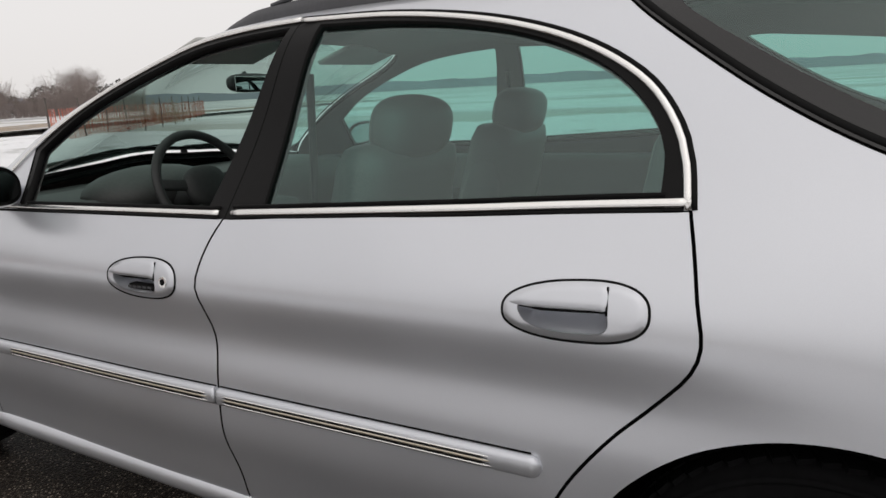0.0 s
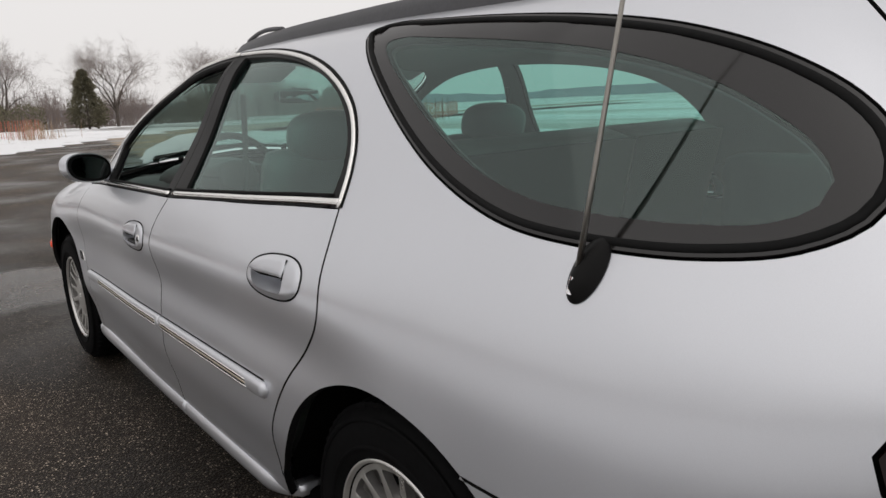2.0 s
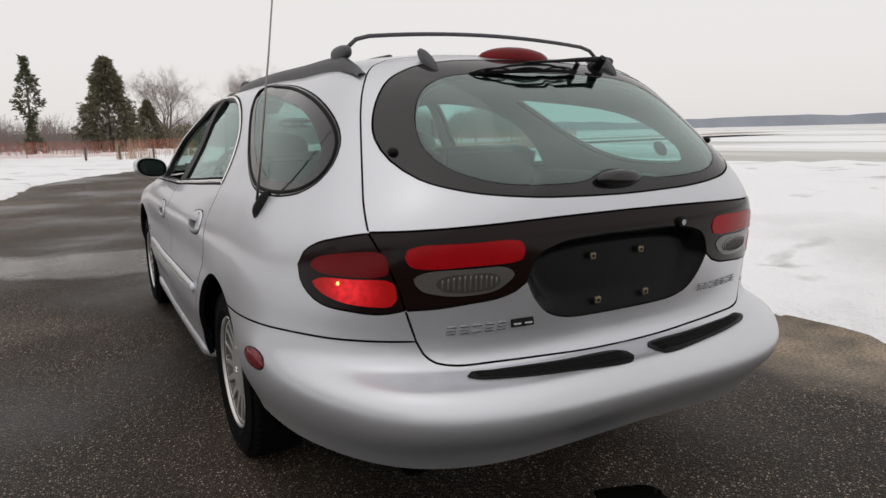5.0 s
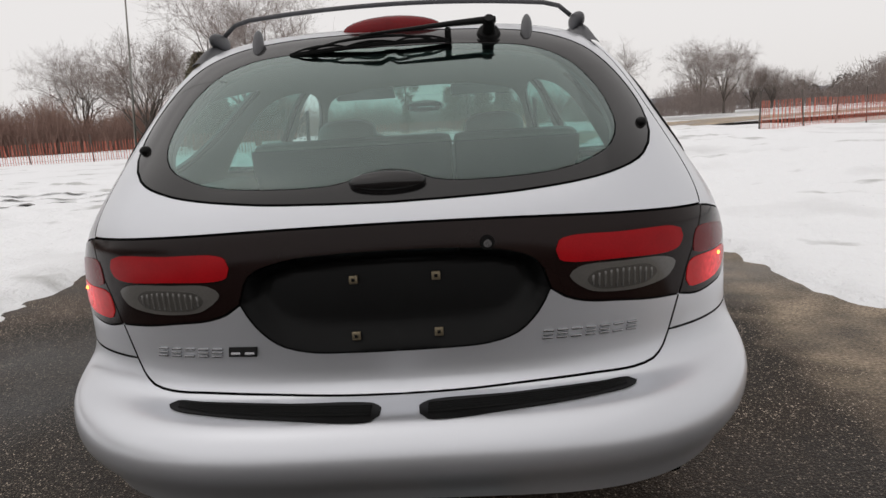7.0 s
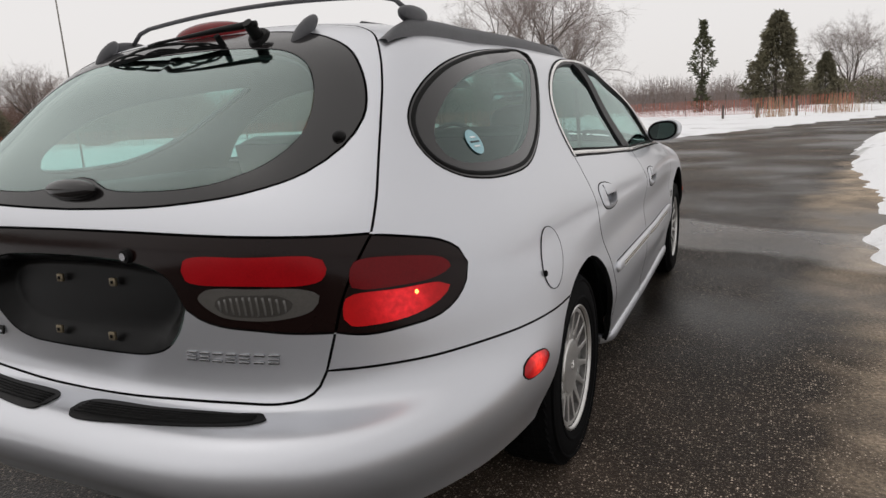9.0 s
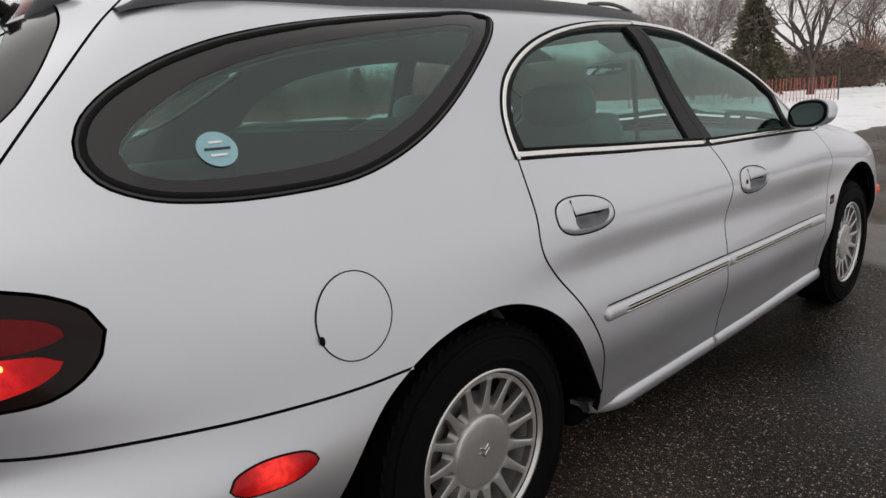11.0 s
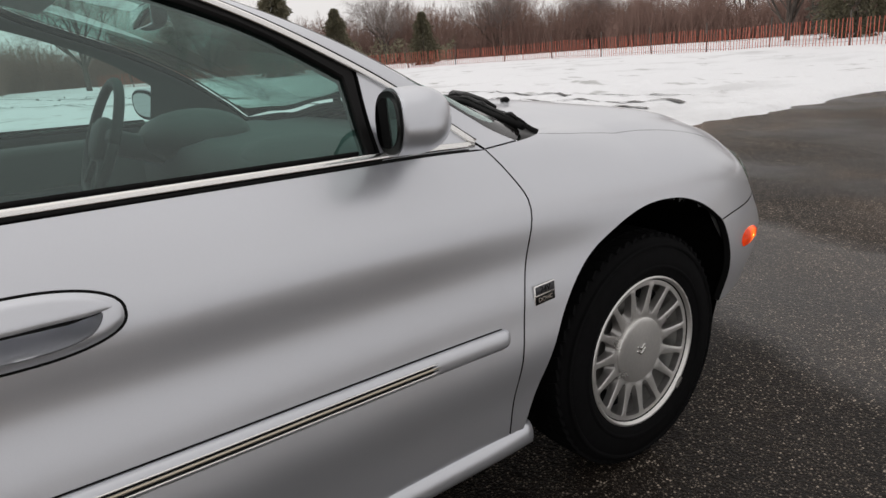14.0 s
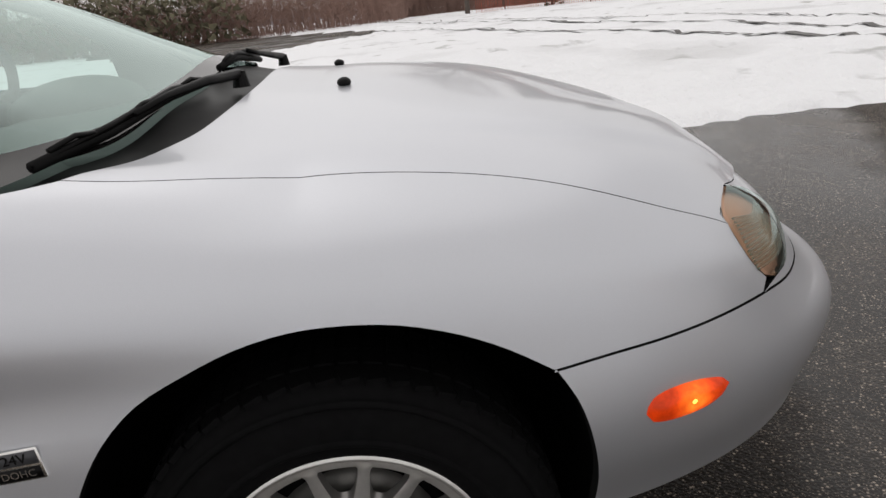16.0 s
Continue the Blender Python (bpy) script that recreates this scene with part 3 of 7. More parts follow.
ARCH_R = [(-.905, .262), (-.925, .315), (-.975, .39), (-1.03, .462), (-1.09, .556), (-1.179, .634), (-1.283, .680), (-1.379, .696), (-1.489, .688), (-1.571, .668), (-1.633, .642)]
BUMPER_ARCH_R = [(-1.633, .642), (-1.714, .591), (-1.790, .505), (-1.842, .41), (-1.856, .355)]
ARCH_F = [(.935, .262), (.965, .34), (1.0, .425), (1.024, .483), (1.059, .555), (1.099, .613), (1.152, .661), (1.219, .695), (1.286, .721), (1.354, .734), (1.422, .734), (1.492, .724), (1.566, .699), (1.625, .668), (1.683, .628)]
BUMPER_ARCH_F = [(1.683, .628), (1.71, .58), (1.728, .522), (1.739, .436), (1.735, .362)]
SEAM_R = [(.920, -1.633, .642), (.916, -1.764, .643), (.90, -1.96, .655), (.857, -2.13, .666), (.775, -2.29, .668), (.69, -2.368, .668), (.615, -2.405, .668)]
SEAM_F = [(.888, 1.683, .628), (.873, 1.76, .634), (.845, 1.85, .635), (.81, 1.94, .636), (.765, 2.035, .636)]
GATE_EDGE = [(.44, -1.915, 1.405), (.50, -1.94, 1.382), (.562, -2.013, 1.323), (.605, -2.086, 1.247), (.64, -2.16, 1.171), (.672, -2.235, 1.088), (.697, -2.295, 1.016), (.708, -2.345, .945)]
GATE_LAMP = [(.708, -2.345, .945), (.685, -2.365, .90), (.657, -2.39, .82), (.640, -2.40, .750)]
GATE_LOW = [(.640, -2.40, .750), (.628, -2.403, .71), (.615, -2.405, .668)]
GATE_SILL = [(.615, -2.405, .668), (.598, -2.41, .635), (.57, -2.425, .61), (.52, -2.445, .599), (.42, -2.465, .596), (.235, -2.487, .590), (.12, -2.493, .586), (0, -2.495, .585)]
LAMP = [(.708, -2.345, .945), (.76, -2.28, .931), (.798, -2.215, .913), (.820, -2.172, .886), (.831, -2.155, .852), (.831, -2.166, .816), (.822, -2.195, .782), (.80, -2.237, .757), (.75, -2.307, .745), (.692, -2.365, .740), (.640, -2.40, .750)]
SCREEN_SIDE = [(.49, .165), (.55, .22), (.592, .30), (.664, .60), (.698, .76), (.728, .86), (.754, .94), (.807, 1.008)]
SCREEN_TOP = [(0, .215), (.25, .205), (.40, .187), (.49, .165)]
SCREEN_FOOT = [(.807, 1.008), (.772, 1.052), (.70, 1.092), (.60, 1.125), (.40, 1.16), (.2, 1.175), (0, 1.18)]
COWL_SIDE = [(.807, 1.008), (.795, 1.055), (.779, 1.094)]
HOOD_REAR = [(.779, 1.094), (.742, 1.134), (.69, 1.167), (.65, 1.187), (.59, 1.219), (.47, 1.248), (.25, 1.262), (0, 1.265)]
HOOD_SEAM = [(.779, 1.094), (.782, 1.15), (.779, 1.205), (.769, 1.293), (.762, 1.385), (.770, 1.58), (.777, 1.787), (.765, 1.885), (.733, 1.993)]
HOOD_FRONT = [(.733, 1.993, .766), (.69, 2.02, .782), (.64, 2.05, .786), (.57, 2.10, .77), (.40, 2.15, .75), (.2, 2.17, .745), (0, 2.175, .745)]
LIGHT_OUTER = [(.64, 2.05, .786), (.69, 2.02, .782), (.733, 1.998, .764), (.752, 2.004, .732), (.758, 2.022, .69), (.75, 2.052, .655), (.735, 2.08, .644)]
LIGHT_INNER = [(.735, 2.08, .644), (.68, 2.13, .65), (.60, 2.16, .69), (.58, 2.13, .75), (.64, 2.05, .786)]
QUARTER_GLASS = [(-1.010, 1.372), (-1.040, 1.338), (-1.142, 1.258), (-1.277, 1.165), (-1.407, 1.094), (-1.533, 1.046), (-1.653, 1.018), (-1.80, 1.009), (-1.95, 1.014), (-2.049, 1.032), (-2.104, 1.064), (-2.120, 1.105), (-2.104, 1.152), (-2.06, 1.197), (-1.97, 1.249), (-1.85, 1.293), (-1.70, 1.326), (-1.475, 1.357), (-1.24, 1.378), (-1.06, 1.387)]
QUARTER_CLEAR = [(-1.119, 1.338), (-1.253, 1.240), (-1.413, 1.148), (-1.538, 1.095), (-1.67, 1.062), (-1.80, 1.052), (-1.927, 1.052), (-2.009, 1.060), (-2.051, 1.080), (-2.058, 1.106), (-2.03, 1.142), (-1.96, 1.187), (-1.867, 1.230), (-1.726, 1.270), (-1.546, 1.301), (-1.296, 1.332), (-1.16, 1.345)]
REAR_GLASS = [(0, 1.005), (.15, 1.008), (.30, 1.015), (.48, 1.038), (.57, 1.070), (.607, 1.115), (.612, 1.17), (.59, 1.23), (.55, 1.29), (.50, 1.337), (.41, 1.376), (.28, 1.398), (.13, 1.406), (0, 1.408)]
REAR_CLEAR = [(0, 1.073), (.045, 1.068), (.09, 1.052), (.15, 1.044), (.354, 1.051), (.432, 1.068), (.495, 1.099), (.519, 1.140), (.51, 1.20), (.485, 1.25), (.44, 1.300), (.36, 1.338), (.2, 1.357), (0, 1.361)]
BAND_TOP = [(0, .962), (.25, .960), (.50, .953), (.708, .945)]
BAND_FOOT = [(.640, .750), (.56, .753), (.49, .760), (.41, .768), (.365, .782), (.333, .803)]
POCKET_SIDE = [(.333, .803), (.305, .752), (.262, .709), (.20, .688), (.10, .682), (0, .681)]
POCKET_TOP = [(.333, .803), (.305, .865), (.23, .893), (.12, .902), (0, .904)]

b_gap, rd_gap, fd_gap = side(*B_GAP), side(*RD_GAP), side(*FD_GAP)
belt_r, belt_f, top_r, top_f, pillar = side(*BELT_R), side(*BELT_F), side(*TOP_R), side(*TOP_F), side(*PILLAR)
arch_r, bumper_arch_r, arch_f, bumper_arch_f = side(*ARCH_R), side(*BUMPER_ARCH_R), side(*ARCH_F), side(*BUMPER_ARCH_F)
seam_r, seam_f, gate_edge, gate_lamp, gate_low, gate_sill, lamp_edge = (near(*c) for c in (SEAM_R, SEAM_F, GATE_EDGE, GATE_LAMP, GATE_LOW, GATE_SILL, LAMP))
screen_side, screen_top, screen_foot, cowl_side, hood_rear, hood_seam = (above(*c) for c in (SCREEN_SIDE, SCREEN_TOP, SCREEN_FOOT, COWL_SIDE, HOOD_REAR, HOOD_SEAM))
pillar_foot = near((.807, 1.008, .931), (.816, .955, .930), (.822, .903, .928))
hood_front, light_outer, light_inner = near(*HOOD_FRONT), near(*LIGHT_OUTER), near(*LIGHT_INNER)
gate_top = near((0, -1.955, 1.43), (.2, -1.95, 1.428), (.34, -1.935, 1.420), (.44, -1.915, 1.405))
for run, end, u in ((gate_sill, -1, UB), (gate_top, 0, UB), (hood_front, -1, UN)):
    run[end, 0] = u
for run, end in ((screen_top, 0), (screen_foot, -1), (hood_rear, -1)):
    run[end, 1] = VMAX
band_top, band_foot, pocket_side, pocket_top = (stern(*c) for c in (BAND_TOP, BAND_FOOT, POCKET_SIDE, POCKET_TOP))
rear_glass, rear_clear = stern(*REAR_GLASS), stern(*REAR_CLEAR)
for run, ends in ((band_top, (0,)), (pocket_side, (-1,)), (pocket_top, (-1,)), (rear_glass, (0, -1)), (rear_clear, (0, -1))):
    for e in ends:
        run[e, 0] = UB
quarter_glass = locate(catmull(QUARTER_GLASS, .02, True), [1, 2], lambda p, n: n[:, 0] > .1)
quarter_clear = locate(catmull(QUARTER_CLEAR, .02, True), [1, 2], lambda p, n: n[:, 0] > .1)


def line_uv(a, b, n=30):
    return a + (b - a) * np.linspace(0, 1, n)[:, None]


bottom = lambda y0, y1, z=.262: side((y0, z), (y1, z))
ROOF_MID = line_uv(np.array([UB, VMAX]), np.array([screen_top[0, 0], VMAX]), 120)
FRONT_DOOR = join(bottom(-.19, .895), fd_gap[::-1], belt_f[::-1], b_gap)
REAR_DOOR = join(bottom(-.922, -.19), b_gap[::-1], belt_r[::-1], rd_gap)
BODY_SIDE = join(screen_top, screen_side, pillar_foot, top_f[::-1], top_r[::-1], rd_gap,
                 bottom(-.922, -.905), arch_r, seam_r, gate_low[::-1], lamp_edge[::-1], gate_edge[::-1], gate_top[::-1],
                 line_uv(gate_top[0], np.array([UB, VMAX]), 20), ROOF_MID)
FENDER = join(fd_gap, bottom(.895, .935), arch_f, seam_f, near((.765, 2.035, .636), (.748, 2.05, .65)), light_outer[::-1][1:], near((.64, 2.05, .786), (.69, 2.02, .782), (.733, 1.993, .766)),
              hood_seam[::-1], cowl_side[::-1], pillar_foot)
HOOD = join(hood_seam, hood_front, line_uv(hood_front[-1], np.array([UN, VMAX]), 30), line_uv(np.array([UN, VMAX]), hood_rear[-1], 40), hood_rear[::-1])
WINDSCREEN = join(screen_side, screen_foot, line_uv(screen_foot[-1], screen_top[0], 50), screen_top)
COWL = join(cowl_side, hood_rear, line_uv(hood_rear[-1], screen_foot[-1], 6), screen_foot[::-1])
bump_foot_r = near((.88, -1.858, .355), (.862, -2.05, .352), (.80, -2.27, .35), (.62, -2.44, .348), (.3, -2.55, .348), (0, -2.58, .348))
bump_foot_r[-1, 0] = UB
REAR_BUMPER = join(bumper_arch_r, bump_foot_r, line_uv(bump_foot_r[-1], gate_sill[-1], 20), gate_sill[::-1], seam_r[::-1])
bump_foot_f = near((.86, 1.735, .362), (.80, 1.95, .36), (.6, 2.2, .358), (.3, 2.33, .355), (0, 2.36, .355))
bump_top_f = near((.765, 2.035, .636), (.70, 2.12, .63), (.5, 2.24, .62), (.25, 2.30, .615), (0, 2.32, .615))
bump_foot_f[-1, 0] = bump_top_f[-1, 0] = UN
FRONT_BUMPER = join(bumper_arch_f, bump_foot_f, line_uv(bump_foot_f[-1], bump_top_f[-1], 20), bump_top_f[::-1], seam_f[::-1])
GRILLE = join(light_inner[::-1][:1], near((.64, 2.05, .786), (.57, 2.10, .77), (.40, 2.15, .75), (.2, 2.17, .745), (0, 2.175, .745)), line_uv(hood_front[-1], bump_top_f[-1], 12), bump_top_f[::-1], light_inner[2:-1])
GATE_UPPER = join(gate_top, gate_edge, band_top[::-1], line_uv(band_top[0], rear_glass[0], 6), rear_glass, line_uv(rear_glass[-1], gate_top[0], 4))
GATE_LOWER = join(gate_low, gate_sill, line_uv(gate_sill[-1], pocket_side[-1], 10), pocket_side[::-1], band_foot[::-1])
BAND = join(band_top, gate_lamp, band_foot, pocket_top, line_uv(pocket_top[-1], band_top[0], 6))
POCKET = join(pocket_side, line_uv(pocket_side[-1], pocket_top[-1], 20), pocket_top[::-1])
TAIL_LAMP = join(lamp_edge, gate_lamp[::-1])
GLASS_REAR_RING = join(rear_glass, line_uv(rear_glass[-1], rear_clear[-1], 6), rear_clear[::-1], line_uv(rear_clear[0], rear_glass[0], 6))
GLASS_REAR = join(rear_clear, line_uv(rear_clear[-1], rear_clear[0], 24))
FRONT_FRAME = join(side((-.185, .955), (.156, .949), (.50, .942), (.648, .939)), side((.648, .939), (.655, 1.03), (.668, 1.112)), side((.668, 1.112), (.50, 1.21), (.374, 1.268), (.214, 1.325), (.092, 1.357), (-.07, 1.378), (-.252, 1.386)), pillar)
REAR_FRAME = join(belt_r, pillar[::-1], top_r[::-1])
FRONT_PANE = join(side((-.122, .972), (.156, .967), (.50, .960), (.630, .957)), side((.630, .957), (.640, 1.098)), side((.640, 1.098), (.50, 1.190), (.374, 1.249), (.214, 1.307), (.092, 1.340), (-.07, 1.362), (-.226, 1.371)), side((-.226, 1.371), (-.178, 1.17), (-.122, .972)))
REAR_PANE = join(side((-1.118, 1.022), (-.79, 1.003), (-.52, .989), (-.292, .976)), side((-.292, .976), (-.300, 1.17), (-.318, 1.371)),
                 side((-.318, 1.371), (-.504, 1.360), (-.696, 1.336), (-.829, 1.307), (-.93, 1.272), (-1.007, 1.232), (-1.062, 1.187), (-1.098, 1.140), (-1.117, 1.09), (-1.118, 1.022)))
SAIL = join(side((.652, .939), (.75, .936), (.903, .928)), side((.903, .928), (.857, .972), (.81, 1.012), (.74, 1.066), (.672, 1.110)), side((.672, 1.110), (.659, 1.03), (.652, .939)))

car = empty("station_wagon", "silver metallic station wagon parked on damp asphalt", "car")

# body panels
RIDGE = [(1.2, .58), (1.45, .62), (1.7, .63), (1.9, .60), (2.06, .54), (2.2, .50)]
body = panel("body_shell", [BODY_SIDE, quarter_glass], PAINT, car, 0, .028, label="silver roof and quarter panels", depth=.02)
for s in (1, -1):
    panel("front_fender", [FENDER], PAINT, car, s, .025, depth=.02, gap=.0012)
RIDGE_X = pchip(RIDGE)


def hood_ridge(P):
    """The hood's raised middle, falling away along a soft crease."""
    k = np.clip((P[:, 0] - RIDGE_X(P[:, 1]) + .035) / .07, 0, 1)
    fade = np.clip((P[:, 1] - 1.35) / .45, 0, 1)
    return .008 * (1 - k * k * (3 - 2 * k)) * fade * fade * (3 - 2 * fade)


panel("hood", [HOOD], PAINT, car, 0, .018, gap=.0004, label="silver hood with a raised middle and soft creases", ridge=hood_ridge)
panel("rear_bumper", [REAR_BUMPER], PAINT, car, 0, .022, label="silver wrap-around rear bumper", depth=.018)
panel("front_bumper", [FRONT_BUMPER], PAINT, car, 0, .03, label="silver wrap-around front bumper", depth=.018)
panel("nose_panel", [GRILLE], PAINT, car, 0, .03, gap=.0012, depth=.01)
panel("cowl", [COWL], BLACK_TRIM, car, 0, .03, lift=-.012, label="black plastic cowl below the windscreen", depth=.03)
ws = panel("windscreen", [WINDSCREEN], SCREEN, car, 0, .05, lift=-.006, depth=0, gap=.012, label="clear green-tinted windscreen")
panel("windscreen_border", [join(screen_side, screen_foot, above((0, 1.18), (0, 1.13)), above((0, 1.13), (.35, 1.122), (.54, 1.094), (.65, 1.058), (.715, 1.022), (.741, .985), (.738, .940)), above((.738, .940), (.714, .86), (.684, .76), (.650, .60), (.577, .30), (.535, .22), (.49, .165)))], GLOSS_BLACK, ws, 0, .04, lift=-.002, depth=0, gap=.004)

gate = panel("tailgate", [GATE_UPPER], PAINT, car, 0, .022, label="silver liftgate")
panel("lower_skin", [GATE_LOWER], PAINT, gate, 0, .022)
panel("lamp_band", [BAND], SMOKE, gate, 0, .02, lift=.002, label="dark smoked lamp panel")
panel("glass_border", [GLASS_REAR_RING], GLOSS_BLACK, gate, 0, .025, lift=-.001, gap=.003, depth=.006, label="black glass border")
panel("rear_window", [GLASS_REAR], REAR_WINDOW, gate, 0, .05, lift=-.002, gap=0, depth=0, label="green-tinted rear window")


def pocket_shape(P, flat, loops):
    d = edge_distance(flat, loops[0])
    d = np.where(P[:, 0] < .04, np.minimum(np.abs(flat[:, 1] - loops[0][:, 1].min()), np.abs(flat[:, 1] - loops[0][:, 1].max())), d)
    s = np.clip(d / .035, 0, 1)
    deep = .026 + .035 * np.clip((P[:, 2] - .70) / .18, 0, 1)
    return -.001 - deep * s * s * (3 - 2 * s)


panel("plate_recess", [POCKET], PLATE_BACK, gate, 0, .012, gap=.001, depth=0, shape=pocket_shape, label="empty black licence plate recess")

# doors with their window frames
doors = {}


def handle_cup(y0, z0, tilt):
    """Outline of the hollow behind a door handle."""
    q = catmull([(-.058, -.020), (-.054, .004), (-.04, .012), (.02, .014), (.075, .014), (.090, .004), (.080, -.014), (.060, -.024), (.02, -.030), (-.03, -.031), (-.050, -.029)], .005, True)
    c, n = math.cos(tilt), math.sin(tilt)
    return locate(np.stack([y0 + q[:, 0] * c - q[:, 1] * n, z0 + q[:, 1] * c + q[:, 0] * n], 1), [1, 2], lambda p, n: n[:, 0] > .2)


HANDLES = ((.044, .815, -.03), (-1.005, .851, -.05))
for s in (1, -1):
    fd = panel("front_door", [FRONT_DOOR, handle_cup(*HANDLES[0])], PAINT, car, s, .025)
    rd = panel("rear_door", [REAR_DOOR, handle_cup(*HANDLES[1])], PAINT, car, s, .025)
    doors[s] = (fd, rd)
    panel("window_frame", [FRONT_FRAME, FRONT_PANE], BLACK_TRIM, fd, s, .03, lift=-.003, depth=.02, gap=.0015)
    panel("window_frame", [REAR_FRAME, REAR_PANE], BLACK_TRIM, rd, s, .03, lift=-.003, depth=.02, gap=.0015)
    panel("sail_panel", [SAIL], PAINT, fd, s, .025, lift=-.002)
    if s > 0:
        panel("window_pane", [FRONT_PANE], WINDOW, fd, s, .05, lift=-.012, gap=-.003, depth=0)
    panel("window_pane", [REAR_PANE], WINDOW, rd, s, .05, lift=-.012, gap=-.003, depth=0)
    # bright trim round the windows and along the belt
    beside = lambda prof, off: [(a + off, b) for a, b in prof]
    strip("bright_trim", top_r, beside(arc(.014, .006), -.002), BRIGHT, rd, s, lift=-.001)
    strip("bright_trim", top_f[:-1], beside(arc(.015, .007), -.002), BRIGHT, fd, s)
    strip("roof_seal", top_r, beside(arc(.008, .003), .0085), RUBBER, rd, s)
    strip("roof_seal", top_f[:-1], beside(arc(.008, .003), .008), RUBBER, fd, s)
    up = lambda run, dz: side(*[(y, z + dz) for y, z in run])
    strip("belt_trim", up(BELT_R, .012)[:-1], arc(.017, .006), BRIGHT, rd, s, lift=-.001)
    strip("belt_trim", up(BELT_F, .011)[1:-1], arc(.015, .006), BRIGHT, fd, s, lift=-.001)
    strip("belt_seal", up(BELT_R, .0245)[2:-1], arc(.008, .005), RUBBER, rd, s, lift=-.002)
    strip("belt_seal", up(BELT_F, .022)[1:-14], arc(.008, .005), RUBBER, fd, s, lift=-.002)
    strip("belt_seal", up(BELT_R, .001)[2:-1], arc(.006, .002), RUBBER, rd, s)
    strip("belt_seal", up(BELT_F, .001)[1:-2], arc(.006, .002), RUBBER, fd, s)
    # quarter window: black border, seal line and pane
    q = panel("quarter_window", [quarter_glass, quarter_clear], GLOSS_BLACK, car, s, .025, lift=.001, gap=.002, depth=.01, label="quarter window with a broad black border")
    panel("window_pane", [quarter_clear], WINDOW, q, s, .05, lift=0, gap=-.002, depth=0)
    ring = inset(quarter_glass, .013)
    strip("window_seal", np.vstack([ring, ring[:2]]), arc(.012, .004), RUBBER, q, s, lift=.001)

# side mouldings, with a double bright inlay
def run_along(y0, y1, z0, z1, step=.012):
    n = max(int(abs(y1 - y0) / step), 8)
    k = np.linspace(0, 1, n)
    return locate(np.stack([y0 + (y1 - y0) * k, z0 + (z1 - z0) * k], 1), [1, 2], lambda p, n: n[:, 0] > .1), k


def rounded(k, length, ends, w=.02):
    """Width along a strip whose ends are round (ends: 1 at the start, 2 at the finish)."""
    d0, d1 = k * length, (1 - k) * length
    t = np.ones(len(k))
    if ends & 1:
        t *= np.sqrt(np.clip(1 - np.clip(1 - d0 / w, 0, 1) ** 2, .02, 1))
    if ends & 2:
        t *= np.sqrt(np.clip(1 - np.clip(1 - d1 / w, 0, 1) ** 2, .02, 1))
    return t


for s in (1, -1):
    fd, rd = doors[s]
    for door, y0, y1, z0, z1, ends, inlay in ((rd, -.955, -.178, .567, .556, 1, (-.865, -.19)), (fd, -.166, .885, .556, .534, 2, (-.15, .69))):
        uv, k = run_along(y0, y1, z0, z1, .006)
        m = strip("side_moulding", uv, [(-.021, -.003), (-.021, .006), (-.0175, .012), (-.011, .0152), (.011, .0158), (.0175, .0125), (.021, .006), (.021, -.003)], PAINT, door, s, taper=rounded(k, abs(y1 - y0), ends))
        # thin dark strips draw the shadow line where the moulding meets the door
        for off in (.0222, -.0222):
            e_uv, e_k = run_along(y0 + .02 * (ends & 1), y1 - .01 * (ends & 2), z0 + off, z1 + off, .02)
            strip('moulding_gap_shadow', e_uv, [(-.0013, -.001), (-.0013, .0016), (.0013, .0016), (.0013, -.001)], DARK, door, s)
        zi = lambda y: z0 + (z1 - z0) * (y - y0) / (y1 - y0)
        for off, mat, w in ((.0070, BRIGHT, .004), (.0030, RUBBER, .004), (-.002, GOLD_LINE, .006), (-.0070, RUBBER, .004), (-.0110, BRIGHT, .004)):
            uv, k = run_along(inlay[0], inlay[1], zi(inlay[0]) + off, zi(inlay[1]) + off, .02)
            strip("inlay", uv, arc(w, .003 if mat is not RUBBER else .002, 6), mat, door, s, lift=.0148, taper=rounded(k, abs(inlay[1] - inlay[0]), 3, .006))

# rocker skirts
for s in (1, -1):
    for y0, y1 in ((-.93, -.195), (-.192, .965)):
        k = np.linspace(0, 1, 60)
        y = y0 + (y1 - y0) * k
        front = np.clip((y - .80) / .165, 0, 1) ** 2
        x0 = np.interp(y, [-.95, 0, .965], [.868, .866, .853]) * s
        prof = [(-.006, .282), (.006, .280), (.016, .272), (.022, .258), (.023, .244), (.018, .230), (.0, .220), (-.06, .210), (-.06, .270)]
        back = np.clip((y0 + .16 - y) / .16, 0, 1) ** 2 * (y0 < -.5)
        V = [(x0[i] + s * (px * (1 - .3 * front[i] - .75 * back[i] * (px > 0)) - .022 * back[i]), y[i], pz + (.275 - pz) * .5 * back[i]) for i in range(60) for px, pz in prof]
        m = len(prof)
        F = [(i * m + j, i * m + (j + 1) % m, (i + 1) * m + (j + 1) % m, (i + 1) * m + j)[::s] for i in range(59) for j in range(m)]
        F += [tuple(range(m)), tuple(59 * m + j for j in range(m))]
        mesh_ob("rocker_skirt", V, F, PAINT, car)

